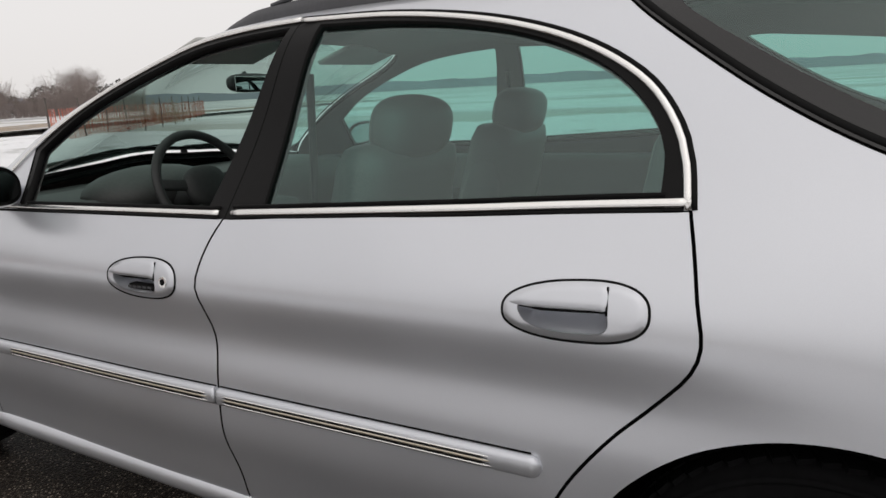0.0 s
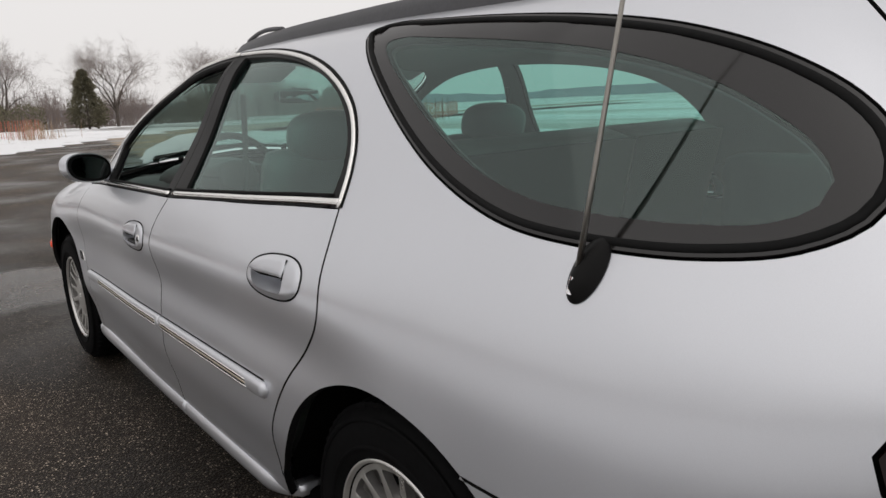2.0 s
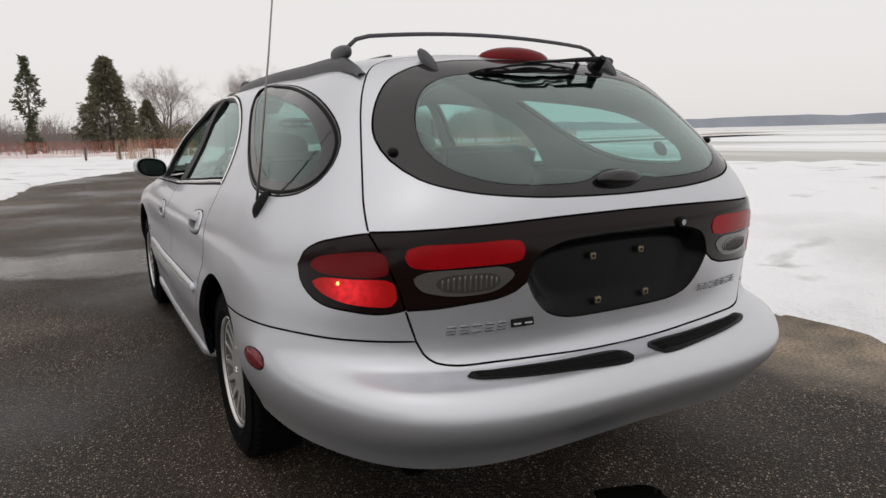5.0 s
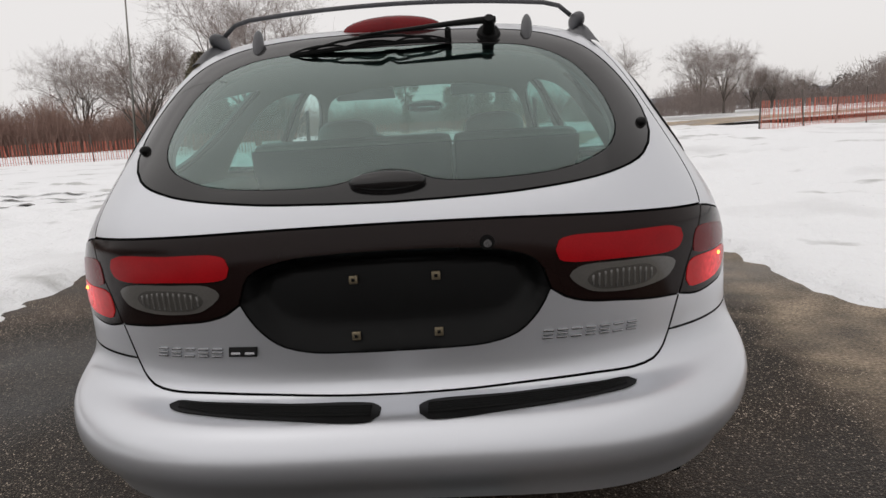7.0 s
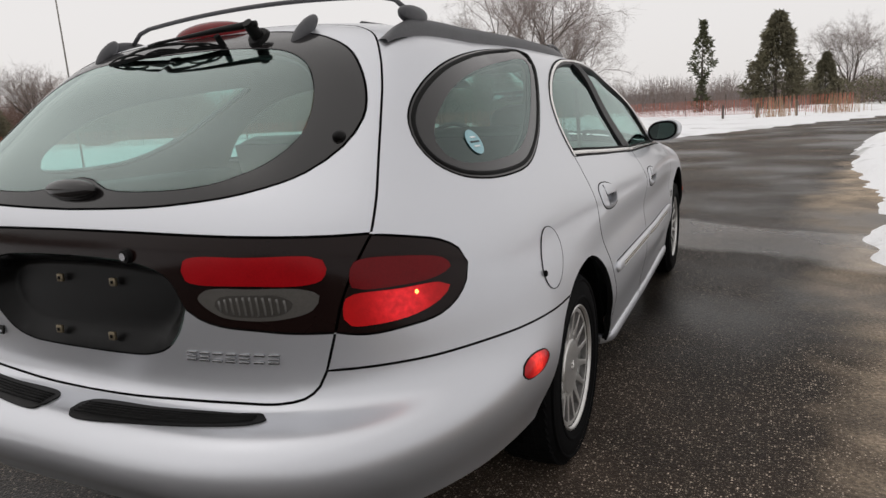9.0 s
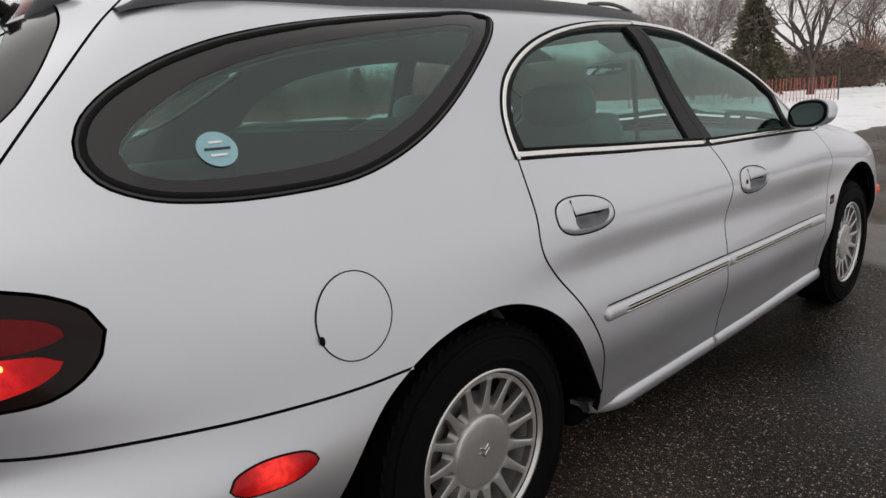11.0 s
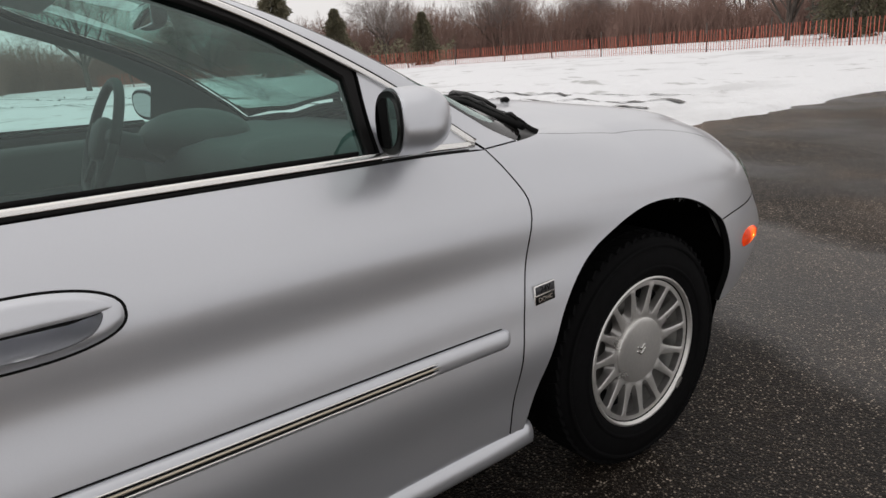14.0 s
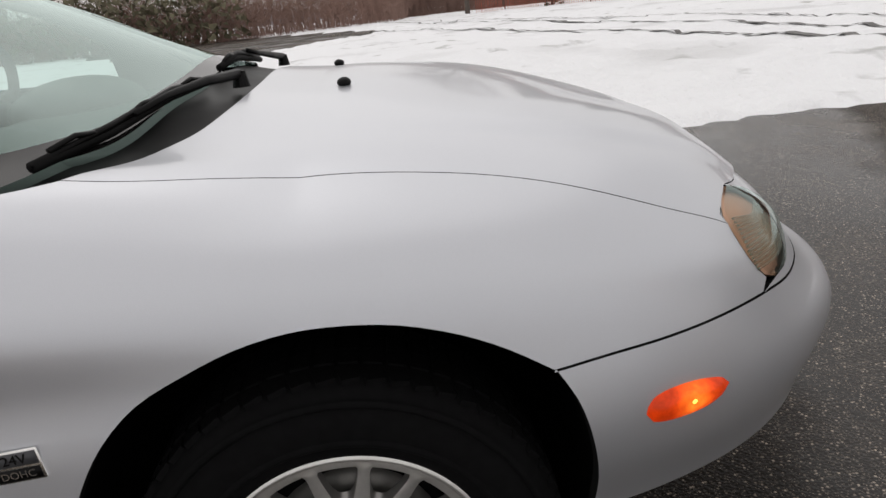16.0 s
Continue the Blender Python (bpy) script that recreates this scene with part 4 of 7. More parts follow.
# inner shell: trim seen through the windows, dark behind the joints
vb = 1.25
u_run = np.linspace(UB, UN, 200)
shell_foot = np.stack([u_run, np.interp(u_run, [YR - .44, YR - .36, YF + .32, YF + .40], [2.35, vb, vb, 2.35])], 1)
arch_hole = lambda yw: join(side((yw - .40, .285), (yw + .40, .285)), side(*[(yw + .40 * math.cos(a), max(.318 + .415 * math.sin(a), .285)) for a in np.linspace(0, math.pi, 14)]))
SHELL = join(shell_foot, line_uv(shell_foot[-1], np.array([UN, VMAX]), 60), line_uv(np.array([UN, VMAX]), screen_foot[-1], 40),
             screen_foot[::-1], screen_side[::-1], screen_top[::-1], line_uv(screen_top[0], np.array([UB, VMAX]), 90), line_uv(np.array([UB, VMAX]), rear_clear[-1], 12),
             rear_clear[::-1], line_uv(rear_clear[0], pocket_top[-1], 6), pocket_top[::-1], pocket_side, line_uv(pocket_side[-1], shell_foot[0], 12))
holes = [FRONT_PANE, REAR_PANE, quarter_clear, arch_hole(-1.378), arch_hole(1.378)]
inner = panel("inner_shell", [SHELL, *holes], TRIM_GREY, car, 0, .045, lift=-.030, gap=0, depth=0, label="grey inner trim of the cabin")
backing = panel("joint_backing", [SHELL, *holes], DARK, car, 0, .045, lift=-.019, gap=0, depth=0)
for ob in (inner, backing):
    # clear the wheel openings
    bm = bmesh.new()
    bm.from_mesh(ob.data)
    spare = [f for f in bm.faces for c in (f.calc_center_median(),) if c.z < .73 and min(math.hypot(c.y - 1.378, max(c.z - .318, 0)), math.hypot(c.y + 1.378, max(c.z - .318, 0))) < (.475 if c.z < .52 else .43)
             or min(max(abs(c.y - y0) / .11, abs(c.z - z0) / .05) for y0, z0, _ in HANDLES) < 1 and abs(c.x) > .5]
    bmesh.ops.delete(bm, geom=spare, context="FACES")
    bm.to_mesh(ob.data)
    bm.free()


# ---- the car: lamps, badges, handles and trim ----
def oval(y, z, a, b, turn=0.0, n=40):
    t = np.linspace(0, 2 * math.pi, n, endpoint=False)
    c, s_ = math.cos(turn), math.sin(turn)
    q = np.stack([y + a * np.cos(t) * c - b * np.sin(t) * s_, z + a * np.cos(t) * s_ + b * np.sin(t) * c], 1)
    return locate(q, [1, 2], lambda p, n: n[:, 0] > .2)


for s in (1, -1):
    lamp = panel("tail_lamp", [TAIL_LAMP], SMOKE, car, s, .02, lift=.002, label="smoked tail lamp with red lit segments")
    on_tail = lambda pts: locate(catmull(pts, .01, True), [0, 2], lambda p, n: (p[:, 1] < -1.75) & (n[:, 1] < -.05))
    upper = on_tail([(.808, .853), (.797, .876), (.765, .890), (.700, .899), (.680, .893), (.672, .868), (.674, .843), (.69, .837), (.745, .835), (.792, .839)])
    lower = on_tail([(.808, .815), (.796, .789), (.76, .768), (.70, .760), (.665, .763), (.655, .778), (.662, .821), (.675, .828), (.745, .828), (.795, .826)])
    panel("brake_lens", [upper], RED_DIM, lamp, s, .015, lift=.004, gap=0, depth=.003, label="dark red lens")
    panel("lit_lens", [lower], RED_LIT, lamp, s, .015, lift=.004, gap=0, depth=.003, label="glowing red lens")
    p, n = on_body(*locate([(.765, .816)], [0, 2], lambda p, n: (p[:, 1] < -1.9) & (n[:, 1] < -.05)).T)
    bm = bmesh.new()
    ellipsoid(bm, (p[0] + n[0] * .004) * (s, 1, 1), (.005, .003, .005), 12, 8)
    part("bulb", bm, BULB_RED, lamp)
    refl = locate(catmull([(.345, .886), (.352, .906), (.375, .914), (.49, .914), (.61, .912), (.632, .904), (.638, .886), (.628, .864), (.60, .856), (.49, .857), (.375, .859), (.352, .866)], .012, True), [0, 2], lambda p, n: p[:, 1] < -1.75)
    panel("reflector", [refl], RED_LENS, gate, s, .02, lift=.0045, gap=0, depth=.003, label="red reflector")
    rev = locate(catmull([(.374, .828), (.395, .846), (.49, .850), (.595, .846), (.620, .832), (.605, .803), (.55, .786), (.48, .783), (.415, .793)], .012, True), [0, 2], lambda p, n: p[:, 1] < -1.75)
    rl = panel("reversing_lamp", [rev], REVERSE, gate, s, .02, lift=.0045, gap=0, depth=.003, label="clear grey reversing lamp")
    core = locate(catmull([(.412, .815), (.425, .832), (.49, .838), (.555, .834), (.572, .818), (.555, .799), (.49, .791), (.43, .797)], .01, True), [0, 2], lambda p, n: p[:, 1] < -1.75)
    panel("lens_core", [core], REVERSE_CORE, rl, s, .02, lift=.0062, gap=0, depth=.002, label="dark ribbed bowl")
    for k in range(11):
        x = .424 + k * .0133
        h = .020 * math.sqrt(max(1 - ((x - .492) / .082) ** 2, .05))
        uv = stern((x, .815 - h), (x, .815 + h), step=.008)
        strip("lens_rib", uv, arc(.0055, .003, 5), REVERSE, rl, s, lift=.006)
    # side marker lamps
    mk = locate(catmull([(-1.872, .548), (-1.885, .566), (-1.93, .578), (-1.985, .579), (-2.022, .568), (-2.032, .552), (-2.012, .535), (-1.96, .527), (-1.905, .530)], .01, True), [1, 2], lambda p, n: n[:, 0] > .2)
    panel("side_marker", [mk], RED_MARK if s > 0 else RED_SIDE, car, s, .015, shape=lambda P, v, L: .002 + .006 * np.clip(edge_distance(v, L[0]) / .02, 0, 1) ** .6, gap=0, depth=.008, label="red rear side marker lamp")
    strip("marker_seal", np.vstack([mk, mk[:2]]), arc(.005, .003, 5), RUBBER, car, s)
    fm = locate(catmull([(1.812, .530), (1.823, .552), (1.875, .561), (1.938, .549), (1.950, .537), (1.928, .517), (1.875, .509), (1.822, .516)], .01, True), [1, 2], lambda p, n: n[:, 0] > .2)
    panel("side_marker", [fm], AMBER, car, s, .015, shape=lambda P, v, L: .001 + .010 * (1 - (1 - np.clip(edge_distance(v, L[0]) / .022, 0, 1)) ** 2), gap=0, depth=.008, label="lit amber front side marker lamp")
    p, n = on_body(*locate([(1.88, .535)], [1, 2], lambda p, n: n[:, 0] > .2).T)
    bm = bmesh.new()
    ellipsoid(bm, (p[0] + n[0] * .008) * (s, 1, 1), (.004, .007, .005), 12, 8)
    part("bulb", bm, BULB_AMBER, car)
        # headlamps
    hl = join(light_outer, light_inner)
    head = panel("headlamp", [hl], REFLECTOR, car, s, .02, lift=-.012, gap=.002, depth=-.011, label="clear oval headlamp with ribbed lens")
    panel("lens", [hl], CLEAR_LENS, head, s, .02, gap=.003, depth=0, shape=lambda P, v, L: .004 + .012 * np.clip(edge_distance(v, L[0]) / .06, 0, 1) ** .7)
    for k in range(14):
        z = .665 + k * .0075
        uv = near((.757 - .012 * abs(k - 5) / 5, 2.02, z), (.70, 2.09, z), (.64, 2.12, z), step=.012)
        strip("lens_rib", uv, arc(.004, .002, 4), CLEAR_LENS, head, s, lift=.004)

# empty plate bolts, lock and glass handle on the liftgate
for x in (-.09, .09):
    for y, z in ((-2.481, .718), (-2.459, .838)):
        bm = bmesh.new()
        box(bm, x, y, z, .019, .008, .019, .002)
        part("plate_nut", bm, BRASS, gate, "small square brass nut")
        bm = bmesh.new()
        box(bm, x, y - .004, z, .007, .003, .007)
        part("nut_hole", bm, DARK, gate)
bm = bmesh.new()
bmesh.ops.create_cone(bm, cap_ends=True, segments=24, radius1=.017, radius2=.014, depth=.02, matrix=pose(.202, -2.502, .912, 90, 0, 0))
lock = part("lock", bm, BLACK_TRIM, gate, smooth=False)
bm = bmesh.new()
bmesh.ops.create_cone(bm, cap_ends=True, segments=20, radius1=.0085, radius2=.0085, depth=.006, matrix=pose(.202, -2.513, .912, 90, 0, 0))
part("lock_face", bm, BADGE, gate, smooth=False)
bm = bmesh.new()
ellipsoid(bm, (0, -2.462, 1.047), (.082, .024, .024), 28, 14)
part("glass_handle", bm, GLOSS_BLACK, gate, "black oval glass handle")
for x in (-.592, .592):
    p, n = on_body(*locate([(abs(x), 1.136)], [0, 2], lambda p, n: p[:, 1] < -1.75).T)
    bm = bmesh.new()
    ellipsoid(bm, p[0] * (math.copysign(1, x), 1, 1), (.014, .016, .012), 16, 10)
    part("glass_hinge_pin", bm, BLACK_TRIM, gate)
    hx = math.copysign(.357, x)
    bm = bmesh.new()
    ellipsoid(bm, (0, 0, 0), (.015, .062, .021), 16, 12)
    bmesh.ops.transform(bm, verts=bm.verts, matrix=pose(hx, -2.025, 1.392, 40, 0, -9 * math.copysign(1, x)))
    part("hinge_cover", bm, RACK, gate, "grey plastic hinge cover")

# maker's lettering as plain bright bars
def badge_bars(x0, x1, z, count, wide=.75, tall=.021):
    step = (x1 - x0) / count
    for k in range(count):
        x = x0 + (k + .5) * step
        p, n = on_body(*locate([(abs(x), z)], [0, 2], lambda p, n: p[:, 1] < -1.75).T)
        yaw = math.degrees(math.atan2(n[0][0] * math.copysign(1, x), -n[0][1]))
        for dz, h in ((tall / 2 - .0025, .005), (-tall / 2 + .0025, .005), (0, .004)):
            if k % 3 == 2 and dz == 0:
                continue
            bm = bmesh.new()
            box(bm, 0, 0, 0, step * wide, .005, h, .001)
            bmesh.ops.transform(bm, verts=bm.verts, matrix=pose(x + dz * .15, p[0][1] - .003, z + dz, 0, 0, yaw))
            part("badge_bar", bm, BADGE, gate)


badge_bars(-.550, -.385, .692, 5)
badge_bars(.310, .532, .697, 7)
bm = bmesh.new()
box(bm, 0, 0, 0, .066, .005, .022, .002)
by = on_body(*locate([(.342, .694)], [0, 2], lambda p, n: p[:, 1] < -1.75).T)[0][0][1] - .003
bmesh.ops.transform(bm, verts=bm.verts, matrix=pose(-.342, by, .694, -12, 0, -8))
plate = part("trim_badge", bm, BLACK_TRIM, gate, "small dark badge with bright bars")
for dx in (-.016, .016):
    bm = bmesh.new()
    box(bm, 0, 0, 0, .022, .004, .006, .001)
    bmesh.ops.transform(bm, verts=bm.verts, matrix=pose(-.342 + dx, by - .003 - dx * .14, .691, -12, 0, -8))
    part("badge_bar", bm, BADGE, gate)

# ribbed step pads on the rear bumper
for s in (1, -1):
    pad = near((.040, -2.548, .577), (.058, -2.527, .579), (.25, -2.512, .582), (.44, -2.487, .584), (.500, -2.474, .583), (.516, -2.486, .579), (.497, -2.508, .575), (.42, -2.538, .572), (.25, -2.575, .569), (.058, -2.590, .566), (.042, -2.575, .572), step=.012)
    po = panel("step_pad", [join(pad)], BLACK_TRIM, car, s, .02, lift=.004, gap=0, depth=.006, label="ribbed black step pad")
    for k in range(5):
        f = (k + 1) / 6
        a = [(.06, -2.532 - .052 * f, .578 - .011 * f), (.25, -2.516 - .054 * f, .581 - .011 * f), (.42, -2.494 - .040 * f, .583 - .010 * f), (.49, -2.480 - .022 * f, .582 - .006 * f)]
        strip("pad_rib", near(*a, step=.03), arc(.005, .003, 5), RUBBER, po, s, lift=.004)

# high brake lamp, rear wiper, roof rails
bm = bmesh.new()
ellipsoid(bm, (0, -1.962, 1.417), (.138, .042, .038), 40, 14, 1.0)
part("high_brake_lamp", bm, RED_DIM, car, "long red high-mounted brake lamp")
wiper = tube("rear_wiper", [(.270, -2.100, 1.410), (.235, -2.104, 1.409), (.15, -2.113, 1.404), (.05, -2.122, 1.396), (-.04, -2.126, 1.390), (-.075, -2.124, 1.386)], .0068, BLACK_TRIM, car, "black rear wiper parked across the glass", taper=[1.25, 1.35, 1.05, .7, .55, .5])
bm = bmesh.new()
for r0, r1, deep, lift in ((.017, .014, .040, .012), (.031, .026, .010, -.008), (.012, .012, .012, .034)):
    bmesh.ops.create_cone(bm, cap_ends=True, segments=28, radius1=r0, radius2=r1, depth=deep, matrix=pose(.253, -2.083, 1.388, 50, 0, 0) @ pose(0, 0, lift))
part("pivot", bm, BLACK_TRIM, wiper, smooth=False)
BLADE = [np.array(q) for q in ((.15, -2.098, 1.367), (.05, -2.104, 1.368), (-.05, -2.107, 1.366), (-.15, -2.105, 1.360), (-.258, -2.100, 1.352))]


def blade_at(k):
    i = min(int(k * 4), 3)
    return BLADE[i] + (BLADE[i + 1] - BLADE[i]) * (k * 4 - i)


def bow(name, k0, k1, high, thick, mat):
    """A bent link that bridges the blade between two of its claws."""
    run = [blade_at(k0 + (k1 - k0) * f) + np.array([0, -.55, .72]) * (high * (1 - abs(2 * f - 1) ** 2.6) + .004) for f in np.linspace(0, 1, 9)]
    tube(name, [tuple(q) for q in run], thick, mat, wiper, taper=[.7, .8, 1, 1.2, 1.4, 1.2, 1, .8, .7])


tube("blade_rubber", [tuple(q) for q in BLADE], .0058, RUBBER, wiper)
bow("blade_frame", .10, .90, .021, .0036, BLACK_TRIM)
bow("blade_link", .02, .34, .011, .0030, BLACK_TRIM)
bow("blade_link", .66, .99, .011, .0030, BLACK_TRIM)
bow("blade_claw", .34, .66, .007, .0026, BLACK_TRIM)
bm = bmesh.new()
bmesh.ops.create_cone(bm, cap_ends=True, segments=14, radius1=.009, radius2=.008, depth=.034, matrix=pose(.148, -2.098, 1.380, 40, 0, 0))
part("rest_stop", bm, RUBBER, wiper, smooth=False)

RAIL_X = pchip([(-1.97, .545), (-1.2, .535), (-.5, .510), (.16, .435)])
for s in (1, -1):
    ys = np.linspace(-1.97, .16, 90)
    uv = locate(np.stack([RAIL_X(ys), ys], 1), [0, 1], lambda p, n: n[:, 2] > .3)
    P, N = on_body(uv[:, 0], uv[:, 1])
    k = np.linspace(0, 1, 90)
    h = .036 * np.clip(np.minimum(k, 1 - k) / .07, .12, 1) ** .7
    up = np.array([0, 0, 1.0])
    T = np.gradient(P, axis=0)
    T /= np.linalg.norm(T, axis=1, keepdims=True)
    B = np.cross(np.broadcast_to(up, T.shape), T)
    prof = [(-.5, -.3), (-.46, .35), (-.25, .9), (0, 1), (.25, .9), (.46, .35), (.5, -.3)]
    V = np.concatenate([[P[i] + B[i] * a * .036 + up * b * h[i] for a, b in prof] for i in range(90)])
    m = len(prof)
    F = [(i * m + j, i * m + j + 1, (i + 1) * m + j + 1, (i + 1) * m + j) for i in range(89) for j in range(m - 1)]
    rail = mesh_ob("roof_rail", V * (s, 1, 1), F, RACK, car, "dark grey plastic roof rail")
    tube("rail_grip", [tuple((P[i] + up * (h[i] + .012 * math.sin(math.pi * (i - 66) / 14))) * (s, 1, 1)) for i in range(66, 81)], .007, RACK, rail)
    foot = P[8] + up * h[8]
    bm = bmesh.new()
    ellipsoid(bm, (foot[0] * s - .006 * s, foot[1], foot[2] + .010), (.019, .078, .024), 18, 12, .9)
    part("bar_foot", bm, RACK, rail)
bar = [(-.52, -1.782, 1.452), (-.485, -1.782, 1.482), (-.44, -1.782, 1.494)] + [(x, -1.782, 1.494 + .022 * (1 - (x / .44) ** 2)) for x in np.linspace(-.36, .36, 13)] + [(.44, -1.782, 1.494), (.485, -1.782, 1.482), (.52, -1.782, 1.452)]
tube("roof_crossbar", bar, .0068, RACK, car, "black roof rack crossbar", seg=10)
for x in (-.34, -.17, .17, .34):
    ys = np.linspace(-1.72, -.25, 40)
    strip("roof_slat", locate(np.stack([np.full(40, abs(x)), ys], 1), [0, 1], lambda p, n: n[:, 2] > .3), arc(.022, .010), RACK, car, 1 if x > 0 else -1)

# antenna on the driver's side, fuel door and sticker on the other
ant = panel("antenna", [oval(-1.806, .982, .025, .043, .22)], BLACK_TRIM, car, -1, .01, shape=lambda P, v, L: .002 + .018 * np.clip(edge_distance(v, L[0]) / .018, 0, 1) ** .7, gap=0, depth=.004, label="thin metal whip antenna on a black base")
tube("mast", [(-.842, -1.797, .962), (-.822, -1.814, 1.12), (-.785, -1.845, 1.42), (-.745, -1.88, 1.78), (-.728, -1.897, 1.93)], .0035, MAST, ant, seg=8, taper=[1.25, 1.1, .8, .55, .5])
bm = bmesh.new()
bmesh.ops.create_cone(bm, cap_ends=True, segments=12, radius1=.008, radius2=.006, depth=.024, matrix=pose(-.846, -1.797, .965, 10, 5, 0))
part("mast_nut", bm, CHROME, ant, smooth=False)
fuel_loop = oval(-1.750, .778, .083, .083)
fuel = panel("fuel_door", [fuel_loop], PAINT, car, 1, .02, lift=.0015, gap=.001, depth=.003, label="round silver fuel filler door")
strip("fuel_gap", np.vstack([fuel_loop, fuel_loop[:2]]), [(-.0012, -.002), (-.0012, .0020), (.0012, .0020), (.0012, -.002)], DARK, fuel, 1)
bm = bmesh.new()
ellipsoid(bm, (.906, -1.828, .752), (.006, .005, .009), 10, 8)
part("finger_notch", bm, DARK, fuel)
stick = panel("window_sticker", [oval(-1.905, 1.098, .036, .030)], STICKER, car, 1, .012, lift=.003, gap=0, depth=0, label="oval pale blue and white window sticker")
for dz, w in ((.011, .024), (0, .046), (-.011, .03)):
    strip("sticker_bar", side((-1.905 - w / 2, 1.098 + dz), (-1.905 + w / 2, 1.098 + dz), step=.01), [(-.0022, 0), (-.0022, .001), (.0022, .001), (.0022, 0)], TRIM_DARK if dz == 0 else WHITE_INK, stick, 1, lift=.0036)


# door handles
def handle(y0, z0, tilt, s, door, lock_hole, keypad):
    """An oval pull: surround with a hollow, a lid over its upper half, a dark joint round it. y0 is its middle."""
    a, b, c = .120, .046, math.cos(tilt)
    place = lambda q: locate(np.stack([y0 + q[:, 0] * c - q[:, 1] * math.sin(tilt), z0 + q[:, 1] * c + q[:, 0] * math.sin(tilt)], 1), [1, 2], lambda p, n: n[:, 0] > .2)
    t = np.linspace(0, 2 * math.pi, 64, endpoint=False)
    shape = lambda k: np.stack([k * a * np.sign(np.cos(t)) * np.abs(np.cos(t)) ** .85, k * b * np.sign(np.sin(t)) * np.abs(np.sin(t)) ** .8 * (1 - .12 * np.cos(t))], 1)
    rim = place(shape(1.0))
    cup = handle_cup(y0, z0, tilt)
    rise = lambda d, w: 1 - (1 - np.clip(d / w, 0, 1)) ** 2
    h = panel("door_handle", [rim, cup], PAINT, door, s, .005, gap=.001, depth=.004, shape=lambda P, v, L: .001 + .006 * rise(edge_distance(v, L[0]), .016), label="silver oval pull handle")
    strip("handle_gap", np.vstack([rim, rim[:2]]), [(-.003, -.003), (-.003, .0012), (.003, .0012), (.003, -.003)], DARK, door, s)
    # the hollow: deep under the lid, rising gently to its lower lip
    low = lambda P: np.clip((.014 - ((P[:, 2] - z0) * c - (P[:, 1] - y0) * math.sin(tilt))) / .044, 0, 1)
    panel("hollow", [cup], PAINT, door, s, .004, gap=0, depth=0, shape=lambda P, v, L: .006 - rise(edge_distance(v, L[0]), .010) * .050 * (1 - low(P) ** 2.2) - .004 * rise(edge_distance(v, L[0]), .006))
    lid = place(catmull(np.array([(-.056, .003), (-.057, .036), (-.02, .0405), (.04, .0375), (.085, .026), (.107, .011), (.085, .005), (.02, .003), (-.03, .002)]), .005, True))
    panel("pull_lid", [lid], PAINT, door, s, .005, gap=.001, depth=.012, shape=lambda P, v, L: .0075 + .004 * rise(edge_distance(v, L[0]), .010))
    strip("lid_gap", place(np.array([(-.057, y) for y in np.linspace(.037, -.004, 8)])), [(-.0016, .004), (-.0016, .0085), (.0016, .0085), (.0016, .004)], DARK, door, s)
    strip("lid_gap", place(np.array([(x, .0015 + .008 * max(x - .05, 0) / .057) for x in np.linspace(-.056, .106, 24)])), [(-.0022, -.004), (-.0022, .0045), (.0022, .0045), (.0022, -.004)], DARK, door, s)
    if lock_hole:
        for r, mat, lift in ((.0125, BRIGHT, .0085), (.007, DARK, .0095)):
            q = place(np.stack([-.088 + r * np.cos(t), -.004 + r * np.sin(t)], 1))
            panel("key_lock", [q], mat, door, s, .006, lift=lift, gap=0, depth=.006)
    if keypad:
        q = place(np.array([(-.050, -.016), (.035, -.013), (.035, -.024), (-.050, -.027)]))
        pad = panel("keypad", [q], BLACK_TRIM, door, s, .01, lift=.004, gap=0, depth=.02, label="black entry keypad with five keys")
        for k in range(5):
            kx = -.042 + k * .0175
            q = place(np.array([(kx, -.018), (kx + .011, -.0175), (kx + .011, -.0225), (kx, -.023)]))
            panel("key", [q], RACK, door, s, .01, lift=.0055, gap=0, depth=.003)


for s in (1, -1):
    handle(*HANDLES[1], s, doors[s][1], False, False)
    handle(*HANDLES[0], s, doors[s][0], True, s < 0)

# engine badge on both fenders, lettered
def lettering(text, size, mat, parent, matrix):
    cu = bpy.data.curves.new("lettering", "FONT")
    cu.body, cu.size, cu.extrude, cu.align_x, cu.align_y = text, size, .0006, "CENTER", "CENTER"
    ob = bpy.data.objects.new("lettering", cu)
    me = bpy.data.meshes.new_from_object(ob)
    bpy.data.objects.remove(ob)
    me.transform(matrix)
    me.materials.append(mat)
    o = new("lettering", me)
    o.parent = parent
    return o


